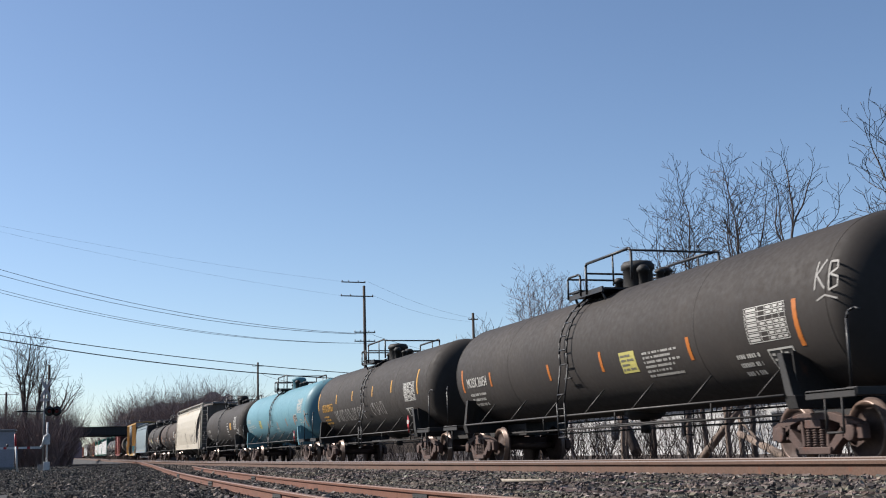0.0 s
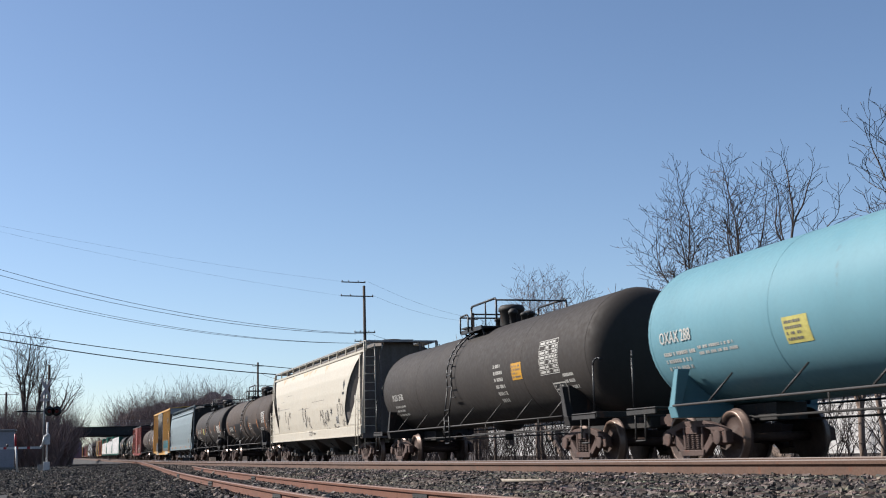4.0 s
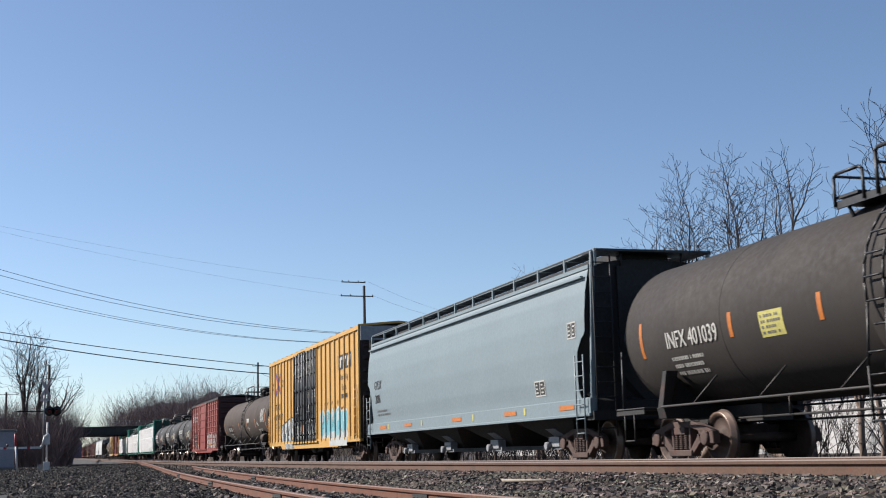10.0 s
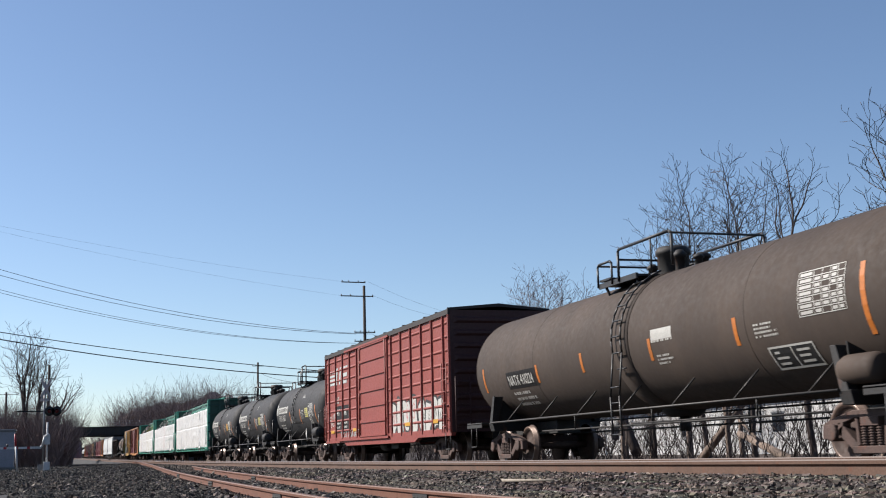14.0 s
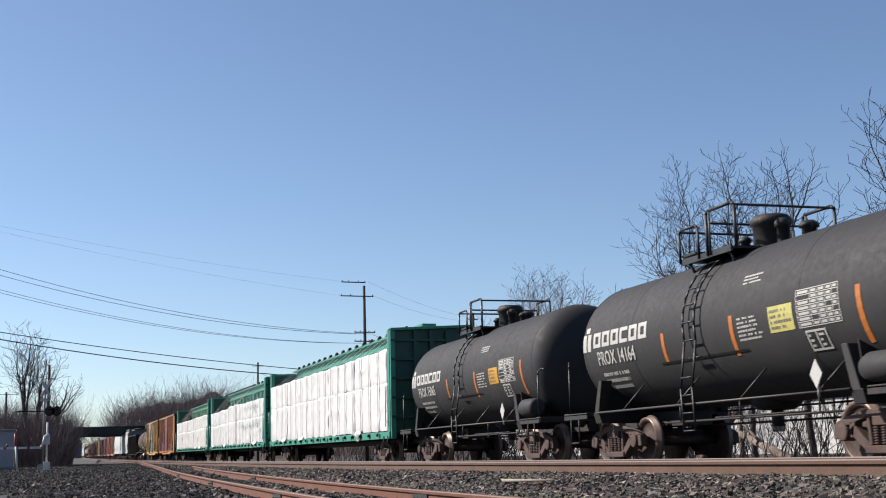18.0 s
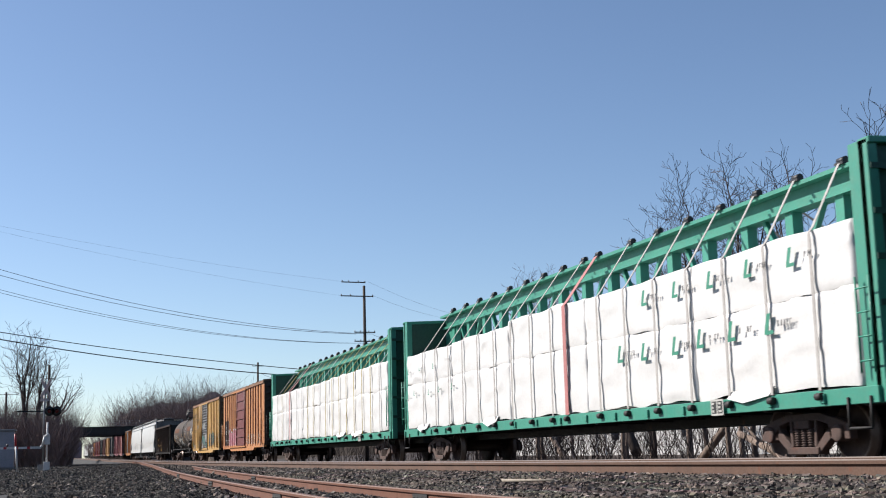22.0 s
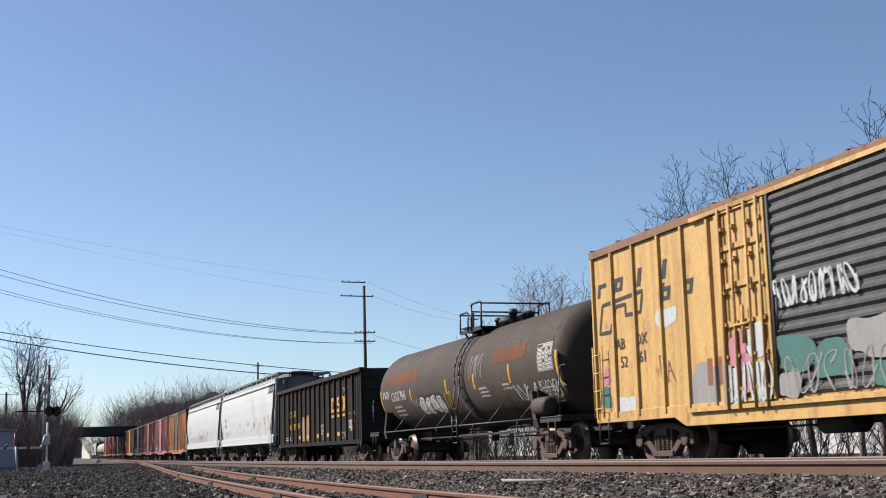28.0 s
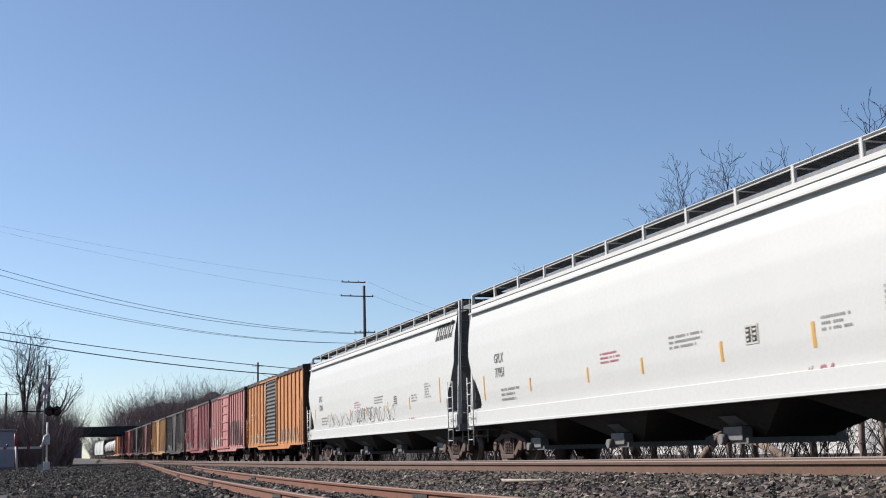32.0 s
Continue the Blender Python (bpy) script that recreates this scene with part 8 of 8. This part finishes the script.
def utility_pole(x, y, h, arms, label, turn=0.0, lean=0.0, r=0.15):
    z0 = ground_z(x, y)
    t = thing("utility_pole", label, "utility pole", (x, y, z0), "utility poles")
    t.rotation_euler = (0, lean, turn)
    part("pole", Geo().rod((0, 0, -0.3), (0, 0, h), r, 10, r * 0.65), pole_wood, t)
    for z, w, side in arms:
        g = Geo()
        g.box(-0.04, 0.04, -w * (1 - side), w * side, z - 0.028, z + 0.028)
        a = part("crossarm", g, pole_wood, t)
        gi = Geo()
        for u in (0.02, 0.3, 0.7, 0.98):
            yy = -w * (1 - side) + w * u
            gi.lathe([(z + 0.02, 0.012), (z + 0.05, 0.03), (z + 0.09, 0.035), (z + 0.11, 0.02), (z + 0.11, 0.0)], 8, "z", (0, yy, 0))
        part("insulator_set", gi, insulator, a)
    return t


P1 = Vector((-72.7, 17.85, 0))
utility_pole(P1.x, P1.y, 10.85, ((11.05, 1.5, 0.06), (10.2, 2.05, 0.28), (8.0, 1.3, 0.5), (7.45, 1.3, 0.5)), "tall wooden utility pole with crossarms behind the train", 0.06, -0.01, 0.125)
utility_pole(-133.3, 20.8, 10.6, ((10.2, 1.2, 0.5),), "wooden utility pole farther down the line", 0.1)
utility_pole(-132.3, -0.6, 10.0, ((8.6, 1.0, 0.5),), "dark wooden utility pole by the crossing trees", 0.0, 0.0, 0.2)
utility_pole(-176.6, -6.2, 9.8, ((9.5, 2.4, 0.6), (6.8, 2.4, 0.6)), "wooden utility pole with two long crossarms", 0.0, 0.0, 0.2)
utility_pole(-89.5, 30.5, 11.1, ((10.6, 0.8, 0.5),), "short-armed utility pole among the trees", 0.2)
utility_pole(-62.0, -14.0, 14.0, ((13.6, 2.0, 0.5), (11.8, 1.6, 0.5)), "tall wooden utility pole across the tracks", 0.1)
wire_mat = weathered("black_wire_sheath", (30, 30, 34), 0.6, 0, 0.1, 0)
wire_pale = weathered("aluminium_wire", (120, 122, 128), 0.5, 0.4, 0.1, 0)


def wire(a, b, sag, r, mat):
    g = Geo()
    a, b = Vector(a), Vector(b)
    pts = []
    for i in range(25):
        u = i / 24
        p = a.lerp(b, u)
        p.z -= sag * 4 * u * (1 - u)
        pts.append(p)
    n = 5
    v = []
    side = (b - a).cross(Vector((0, 0, 1))).normalized()
    for p in pts:
        v += [p + (side * math.cos(6.283 * k / n) + Vector((0, 0, 1)) * math.sin(6.283 * k / n)) * r for k in range(n)]
    g.add(v, [(i * n + k, i * n + (k + 1) % n, (i + 1) * n + (k + 1) % n, (i + 1) * n + k) for i in range(len(pts) - 1) for k in range(n)], True)
    return solid("overhead_wire", g, mat, "overhead wire strung between utility poles", "wire", "overhead wires")


for a, b, sag, r, m in (
        ((-72.8, 17.3, 7.85), (-62, -14.4, 13.5), 1.5, 0.013, wire_mat), ((-72.8, 18.4, 7.85), (-62, -13.4, 13.5), 1.5, 0.013, wire_mat), ((-72.9, 17.3, 7.30), (-62, -14.2, 12.45), 1.55, 0.011, wire_mat), ((-72.9, 18.3, 7.30), (-62, -13.6, 12.45), 1.6, 0.011, wire_mat),
        ((-73.0, 17.8, 5.45), (-62, -14.0, 8.85), 0.55, 0.022, wire_mat), ((-73.0, 17.8, 5.1), (-62, -14.0, 8.8), 0.78, 0.028, wire_mat),
        ((-72.5, 16.4, 11.0), (-62, -14.6, 14.3), 0.5, 0.0035, wire_pale), ((-72.6, 16.4, 10.15), (-62, -13.4, 14.1), 0.5, 0.0035, wire_pale),
        ((-72.4, 18.3, 10.15), (-89.5, 30.2, 10.6), 0.3, 0.006, wire_pale), ((-72.4, 18.0, 11.0), (-89.5, 30.8, 10.8), 0.3, 0.006, wire_pale), ((-72.9, 18.4, 7.8), (-89.5, 30.5, 8.0), 0.3, 0.009, wire_mat),
        ((-73.0, 17.9, 5.4), (-133.3, 20.8, 10.0), 0.8, 0.02, wire_mat), ((-133.3, 20.3, 10.1), (-196, 24, 12.0), 0.8, 0.012, wire_mat), ((-176.6, -5.0, 10.6), (-132.3, -0.6, 9.6), 0.5, 0.012, wire_mat)):
    wire(a, b, sag, r, m)

# ---- trees ----
bark = weathered("grey_brown_bark", (158, 138, 124), 0.95, 0, 0.5, 0, scale=4, bump=0.5)
bark_dark = weathered("dark_winter_bark", (92, 78, 72), 0.95, 0, 0.4, 0, scale=4)
# far trees and woods: distance haze is put into this paler bark colour
bark_far = weathered("haze_paled_twigs", (168, 148, 142), 0.95, 0, 0.3, 0, scale=3)


def limb(g, p, d, length, r, depth, rnd, wide, least, up=0.13):
    """One limb in bent pieces that thins towards its tip, with side limbs that fork off it."""
    n = (2, 4, 5, 6, 6)[depth]
    r0 = r
    for i in range(n):
        d = (d + Vector((rnd.uniform(-1, 1), rnd.uniform(-1, 1), rnd.uniform(-1, 1))) * (0.20 + 0.08 * (depth < 2)) + Vector((0, 0, up))).normalized()
        q = p + d * (length / n)
        r2 = max(least, r0 * (1 - 0.72 * (i + 1) / n))
        g.rod(p, q, r, 6 if r > 0.05 else (4 if r > 0.025 else 3), r2, False)
        p, r = q, r2
        for _ in range((i > 0) * (1 + (depth < 3 and rnd.random() < 0.6)) if depth > 0 else 0):
            side = d.orthogonal().normalized()
            side.rotate(Matrix.Rotation(rnd.uniform(0, 6.28), 3, d))
            a = rnd.uniform(0.6, 1.25) * wide
            limb(g, p, (d + side * a).normalized(), length * (rnd.uniform(0.36, 0.58) if depth > 1 else rnd.uniform(0.5, 0.85)) * (1.1 - 0.45 * i / n), r * rnd.uniform(0.55, 0.8), depth - 1, rnd, wide, least, up if depth > 3 else 0.07)


def bare_tree(x, y, h, seed, label, limbs=3, wide=0.9, depth=3, mat=None, lean=(0, 0), r=0.17, least=0.01, fork=0.35, open_=0.32):
    rnd = random.Random(seed)
    t = thing("tree", label, "tree", (x, y, ground_z(x, y)), "bare trees")
    m = mat or bark
    g = Geo()
    d = Vector((lean[0], lean[1], 1)).normalized()
    base, low = Vector((0, 0, -0.2)), h * fork
    mid = base + d * low * 0.5 + Vector((rnd.uniform(-0.1, 0.1), rnd.uniform(-0.1, 0.1), 0))
    top = base + d * low
    g.rod(base, mid, r * 1.1, 8, r * 0.95, False)
    g.rod(mid, top, r * 0.95, 8, r * 0.85, False)
    part("trunk", g, m, t)
    g = Geo()
    turn = rnd.uniform(0, 6.28)
    for k in range(limbs):
        a = turn + 6.28 * k / limbs + rnd.uniform(-0.4, 0.4)
        o = open_ * (0.5 if k == 0 else 1.0) * rnd.uniform(0.8, 1.2)
        limb(g, top - d * low * 0.12 * (k > 0), (d + Vector((math.cos(a), math.sin(a), 0)) * o).normalized(), h * (1 - fork) * (1.06 if k == 0 else rnd.uniform(0.75, 0.98)), r * (0.75 if k == 0 else 0.6), depth, rnd, wide, least)
    part("crown", g, m, t, "bare winter branches")
    return t


def grown_tree(x, y, label, seed, lumps, r, mat, unit=1.0, limbs=5):
    """A bare tree: a trunk forks into limbs that fan out to the shell of the crown, with side branches and twigs.
    lumps of (dx, dy, height, half width, half height)."""
    rnd = np.random.RandomState(seed)
    low = min(z - h for _, _, z, _, h in lumps)
    thin = 0.0085 * unit
    t = thing("tree", label, "tree", (x, y, ground_z(x, y)), "bare trees")
    g, c = Geo(), Geo()

    def branch(p, d, length, r0, level, aim=None):
        n = max(3, int(length / (0.23 * unit)))
        step = length / n
        turn = rnd.uniform(0, 6.28)
        for k in range(n):
            left = 1 - k / n
            if aim is not None:
                d = d * 0.80 + (aim - p) / (np.linalg.norm(aim - p) + 0.01) * 0.20
            d = d + rnd.normal(size=3) * (0.10 if level == 0 else 0.16) + (0, 0, 0.035 * level)
            d = d / np.linalg.norm(d)
            q = p + d * step
            r1 = max(thin, r0 * (1 - 0.8 * (k + 1) / n))
            ra = max(thin, r0 * (1 - 0.8 * k / n))
            c.rod(Vector(p), Vector(q), ra, 6 if ra > 0.05 else (4 if ra > 0.02 else 3), r1, False)
            p = q
            if level < 3 and k >= n * (0.22 if level == 0 else 0.12) and rnd.uniform() < (0.9, 0.9, 0.95)[level]:
                turn += 2.4 + rnd.uniform(-0.5, 0.5)
                side = np.array((math.cos(turn), math.sin(turn), 0.25))
                side = side - d * (side @ d)
                side = side / (np.linalg.norm(side) + 1e-6)
                e = d * rnd.uniform(0.55, 0.85) + side * rnd.uniform(0.6, 0.9)
                more = (0.46 * length * (0.35 + 0.65 * left) if level == 0 else 0.55 * length * (0.4 + 0.6 * left)) * rnd.uniform(0.6, 1.1)
                more = max(more, 0.28 * unit)
                branch(p, e / np.linalg.norm(e), more, max(thin, r1 * rnd.uniform(0.42, 0.62)), level + 1 if more > 0.5 * unit else 3)

    lead = np.array((lumps[0][0], lumps[0][1], 0.0))
    p, ra = np.array((0.0, 0.0, -0.3)), r
    top = max(low + 0.25, 1.5)
    while p[2] < top:
        q = p + (lead[0] * 0.6 * 0.4 / top + rnd.normal() * 0.02, lead[1] * 0.6 * 0.4 / top + rnd.normal() * 0.02, 0.4)
        g.rod(Vector(p), Vector(q), ra, 8, ra * 0.97, False)
        p, ra = q, ra * 0.97
    phase = rnd.uniform(0, 6.28)
    total = sum(w * w * h for _, _, _, w, h in lumps)
    for dx, dy, z, w, h in lumps:
        n = max(2, round(limbs * w * w * h / total)) if len(lumps) > 1 else limbs
        for k in range(n):
            f = phase + 6.283 * (k + rnd.uniform(-0.2, 0.2)) / n
            out = 0.25 if k == 0 else rnd.uniform(0.55, 0.9)
            tip = np.array((dx + math.cos(f) * w * out, dy + math.sin(f) * w * out, z + h * math.sqrt(1 - out * out) * rnd.uniform(0.85, 1.0)))
            start = p - (0, 0, 0.25 * k)
            d = (tip - start) * (1.5, 1.5, 1.0)
            branch(start, d / np.linalg.norm(d), np.linalg.norm(tip - start) * 0.98, ra * (0.72 if k == 0 else rnd.uniform(0.42, 0.62)), 0, tip)
    part("trunk", g, mat, t)
    part("crown", c, mat, t, "bare winter branches")
    return t


grown_tree(-50.0, 28.0, "tall bare tree with a wide open crown behind the track", 11, ((-1.1, 0, 9.8, 1.7, 4.0),), 0.14, bark_dark, limbs=5)
grown_tree(-46.8, 28.4, "tall bare tree with upright forks behind the track", 12, ((0.0, 0, 9.9, 1.8, 4.0),), 0.14, bark_dark, limbs=5)
grown_tree(-42.2, 28.2, "bare tree with a dark forked trunk behind the track", 15, ((-0.6, 0, 10.3, 0.9, 2.6), (1.2, 0, 9.8, 1.5, 2.1)), 0.15, bark_dark, limbs=5)
grown_tree(-32.0, 26.5, "large bare tree with wide dark limbs", 16, ((0.0, 0, 10.0, 1.9, 2.7), (-1.0, 0, 7.9, 2.6, 1.3)), 0.17, bark_dark, limbs=10)
grown_tree(-57.2, 29.0, "low bare tree with dense twigs", 17, ((-0.6, 0, 6.6, 2.3, 2.3), (2.4, 0, 6.3, 1.5, 2.4)), 0.12, bark_dark, limbs=7)
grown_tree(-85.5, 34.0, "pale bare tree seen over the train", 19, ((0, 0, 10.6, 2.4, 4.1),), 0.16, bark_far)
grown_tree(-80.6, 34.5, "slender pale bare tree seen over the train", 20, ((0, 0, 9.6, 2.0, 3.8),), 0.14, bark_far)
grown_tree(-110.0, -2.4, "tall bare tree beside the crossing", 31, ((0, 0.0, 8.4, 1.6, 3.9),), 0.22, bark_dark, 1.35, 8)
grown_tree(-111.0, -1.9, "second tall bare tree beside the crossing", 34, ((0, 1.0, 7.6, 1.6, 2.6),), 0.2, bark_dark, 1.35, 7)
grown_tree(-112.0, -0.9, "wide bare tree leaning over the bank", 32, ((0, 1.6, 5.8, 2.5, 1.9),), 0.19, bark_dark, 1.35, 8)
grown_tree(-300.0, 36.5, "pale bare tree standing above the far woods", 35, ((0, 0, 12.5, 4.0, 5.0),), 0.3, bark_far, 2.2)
bare_tree(-65.5, 33.0, 6.8, 18, "low bare tree among brush", 4, 1.0, 3, bark)
bare_tree(-54.5, 29.5, 7.2, 22, "small bare tree with crooked limbs", 5, 1.1, 4, bark, open_=0.6)
fallen = Geo()
fallen.rod((-44.0, 21.5, 0.3), (-47.5, 22.0, 3.2), 0.22, 8, 0.16)
fallen.rod((-46.0, 21.8, 1.9), (-45.4, 22.6, 3.0), 0.08, 6, 0.04)
solid("leaning_dead_trunk", fallen, bark_dark, "leaning dead tree trunk in the brush", "tree trunk")


for lx, ly, hx, hz in ((-52.0, 22.0, -3.5, 1.6), (-38.5, 21.0, 2.8, 2.2), (-31.0, 20.5, -4.5, 1.1)):
    lg = Geo()
    z = ground_z(lx, ly)
    lg.rod((lx, ly, z), (lx + hx, ly + 0.5, z + hz), 0.16, 8, 0.10)
    lg.rod((lx + hx * 0.6, ly + 0.3, z + hz * 0.6), (lx + hx * 0.9, ly + 0.2, z + hz * 0.6 + 0.9), 0.06, 5, 0.03)
    solid("fallen_log", lg, bark, "fallen grey log propped in the brush", "log", "fallen logs")


def brush(name, label, boxes, material, seed, r=0.012):
    """Thickets of bare stems: (x0, x1, y0, y1, stems, height)."""
    rnd = random.Random(seed)
    g = Geo()
    for x0, x1, y0, y1, n, h in boxes:
        for _ in range(n):
            x, y = rnd.uniform(x0, x1), rnd.uniform(y0, y1)
            p = Vector((x, y, ground_z(x, y) - 0.05))
            d = Vector((rnd.uniform(-0.9, 0.9), rnd.uniform(-0.6, 0.6), 1)).normalized()
            hh = h * rnd.uniform(0.5, 1.1)
            rr = r * rnd.uniform(0.7, 1.8)
            for i in range(4):
                q = p + d * hh / 4
                g.rod(p, q, rr, 3, rr * 0.75, False)
                for _ in range(2):
                    e = (d + Vector((rnd.uniform(-1, 1), rnd.uniform(-1, 1), rnd.uniform(-0.2, 0.8))) * 0.9).normalized()
                    q2 = q + e * hh * rnd.uniform(0.15, 0.35)
                    g.rod(q, q2, rr * 0.5, 3, rr * 0.3, False)
                    e2 = (e + Vector((rnd.uniform(-1, 1), rnd.uniform(-1, 1), rnd.uniform(-0.3, 0.8))) * 0.8).normalized()
                    g.rod(q2, q2 + e2 * hh * rnd.uniform(0.1, 0.25), rr * 0.35, 3, rr * 0.25, False)
                p, rr = q, rr * 0.75
                d = (d + Vector((rnd.uniform(-1, 1), rnd.uniform(-1, 1), 0.2)) * 0.25).normalized()
    return solid(name, g, material, label, "brush", kind="stuff")


brush("undergrowth", "bare tangled undergrowth behind the tracks", [(-78, -24, 18.0, 30, 620, 3.4), (-78, -22, 17, 20, 150, 1.3), (-110, -75, 18, 30, 200, 3.0)], bark_dark, 41, 0.014)
# the thicket's stems are lightened to stand in for haze
brush("thicket", "dense dark winter thicket by the crossing", [(-118, -96, -14, 1.0, 2200, 4.0), (-122, -116, -10, 1.6, 900, 4.7), (-190, -182, -18, 1.0, 300, 6.0)], weathered("hazy_mauve_stems", (150, 128, 122), 0.95, 0, 0.3, 0, scale=3), 42, 0.03)
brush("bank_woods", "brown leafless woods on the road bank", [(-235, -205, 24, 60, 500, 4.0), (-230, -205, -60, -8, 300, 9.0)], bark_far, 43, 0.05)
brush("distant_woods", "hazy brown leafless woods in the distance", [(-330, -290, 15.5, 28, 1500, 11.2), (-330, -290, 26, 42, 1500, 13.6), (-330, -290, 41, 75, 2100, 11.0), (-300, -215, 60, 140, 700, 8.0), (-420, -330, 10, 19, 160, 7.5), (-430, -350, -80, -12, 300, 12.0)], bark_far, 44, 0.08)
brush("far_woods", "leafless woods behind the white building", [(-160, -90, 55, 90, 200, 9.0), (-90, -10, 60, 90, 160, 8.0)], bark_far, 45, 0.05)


def woods(name, label, x0, x1, y0, y1, height, step, material, seed, rise=0.0):
    """Dense leafless woods too far to tell stems apart: ranks of lumpy crowns, one behind the other."""
    g = Geo()
    rnd = random.Random(seed)
    for k in range(4):
        xa = x0 + (x1 - x0) * k / 3
        n = int((y1 - y0) / step)
        v, f = [], []
        for i in range(n + 1):
            y = y0 + (y1 - y0) * i / n
            z0 = ground_z(xa, y)
            h = height * (0.8 + 0.22 * noise.noise(Vector((y * 0.12, k * 7.3, seed))) + 0.06 * noise.noise(Vector((y * 0.5, k * 3.1, seed)))) * (1 + rise * (y - y0) / (y1 - y0))
            for j in range(7):
                u = j / 6
                v.append((xa - 4.0 * u * u, y, z0 - 0.5 + h * u))
        for i in range(n):
            for j in range(6):
                f.append((i * 7 + j, (i + 1) * 7 + j, (i + 1) * 7 + j + 1, i * 7 + j + 1))
        g.add(v, f, True)
    return solid(name, g, material, label, "woods", kind="stuff")


# far paler than real bark: the haze of distance is painted into it
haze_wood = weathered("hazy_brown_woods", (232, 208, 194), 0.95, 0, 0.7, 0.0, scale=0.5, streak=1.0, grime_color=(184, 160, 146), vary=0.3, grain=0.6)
# thicket mass: colour raised to imitate haze over its backlit side
near_wood = weathered("hazy_brown_thicket", (196, 172, 164), 0.95, 0, 0.7, 0.0, scale=1.4, streak=1.0, grime_color=(128, 110, 104), vary=0.3, grain=0.6)
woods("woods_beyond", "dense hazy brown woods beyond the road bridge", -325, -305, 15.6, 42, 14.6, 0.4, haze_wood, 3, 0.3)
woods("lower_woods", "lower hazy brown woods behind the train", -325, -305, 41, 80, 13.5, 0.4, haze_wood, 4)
# the lavender cast of these woods is haze painted into their colour
woods("woods_past_bridge", "pale leafless woods seen below the bridge", -470, -440, -60, 9.2, 8.0, 0.8, weathered("lavender_haze_woods", (140, 126, 138), 0.95, 0, 0.6, 0, scale=0.4, streak=1.0, grime_color=(120, 104, 110), vary=0.2, grain=0.4), 5)
woods("dense_thicket", "dense brown thicket behind the crossing", -140, -124, -22, 1.3, 5.4, 0.25, near_wood, 7)

for k, (sx, sy, sh) in enumerate(((-70, 24, 7.0), (-63, 22.5, 6.0), (-57.5, 23, 6.5), (-53, 21, 5.5), (-47, 22.5, 6.0), (-43, 20.5, 5.0), (-37, 22, 5.5), (-34.5, 20, 4.6), (-29, 21.5, 5.4), (-27, 19.5, 4.4))):
    bare_tree(sx, sy, sh, 60 + k, "slender bare sapling in the brush", 3, 0.9, 2, bark, r=0.09, least=0.01, fork=0.4)

# ---- white building behind the brush ----
siding_white = weathered("white_metal_siding", (226, 224, 222), 0.6, 0, 0.2, 0.0, streak=0.5, grime_color=(180, 176, 172))
bld = thing("low_building", "long low white metal-sided building behind the brush", "building", (-72, 38, ground_z(-72, 38) - 0.3))
part("wall", Geo().box(-36, 40, 0, 10, 0, 3.3), siding_white, bld)
for k in range(10):
    part("siding_board", Geo().box(-36.05, 40.05, -0.03, 0.0, 0.1 + k * 0.32, 0.38 + k * 0.32), siding_white, bld)
part("roof", Geo().hexa([(-36.4, -0.4, 3.3), (40.4, -0.4, 3.3), (40.4, 10.4, 3.3), (-36.4, 10.4, 3.3)], [(-36.4, 3.6, 4.2), (40.4, 3.6, 4.2), (40.4, 6.4, 4.2), (-36.4, 6.4, 4.2)]), galvanized, bld)
for k in range(7):
    x = -30 + k * 10.5
    w = part("window", Geo().box(x - 0.6, x + 0.6, -0.06, -0.02, 1.5, 2.5), weathered("dark_window_glass", (40, 46, 54), 0.1, 0, 0.05, 0), bld)
    part("frame", Geo().box(x - 0.7, x + 0.7, -0.07, -0.03, 2.5, 2.6), silver, w)


# ---- motion ----
SPEED, SLOW = 12.604, -0.0011


def gone(t):
    """How far the train has run, counted from 20 s."""
    u = t - 20.0
    return SPEED * u + SLOW * u * u


def motions():
    for car, x0, half in TRAIN:
        rows = []
        for k in range(17):
            t = 2.0 * k
            x = x0 + gone(t)
            za, zb = grade(x - half * 0.7), grade(x + half * 0.7)
            tilt = math.degrees(math.atan2(zb - za, half * 1.4))
            rows.append((t, pose(x, TRACK_Y, (za + zb) / 2, 0, -tilt, 0)))
        walk(car, rows)
    # all wheelsets turn alike
    first = WHEELSETS[0]
    rows = []
    for k in range(961):
        t = k / 30
        rows.append((t, pose(0, 0, 0, 0, math.degrees((gone(t) - gone(0)) / WHEEL_R), 0)))
    walk(first, rows)
    for w in WHEELSETS[1:]:
        w.rotation_mode = "QUATERNION"
        keys = w.animation_data_create()
        keys.action = first.animation_data.action
        keys.action_slot = first.animation_data.action_slot


motions()
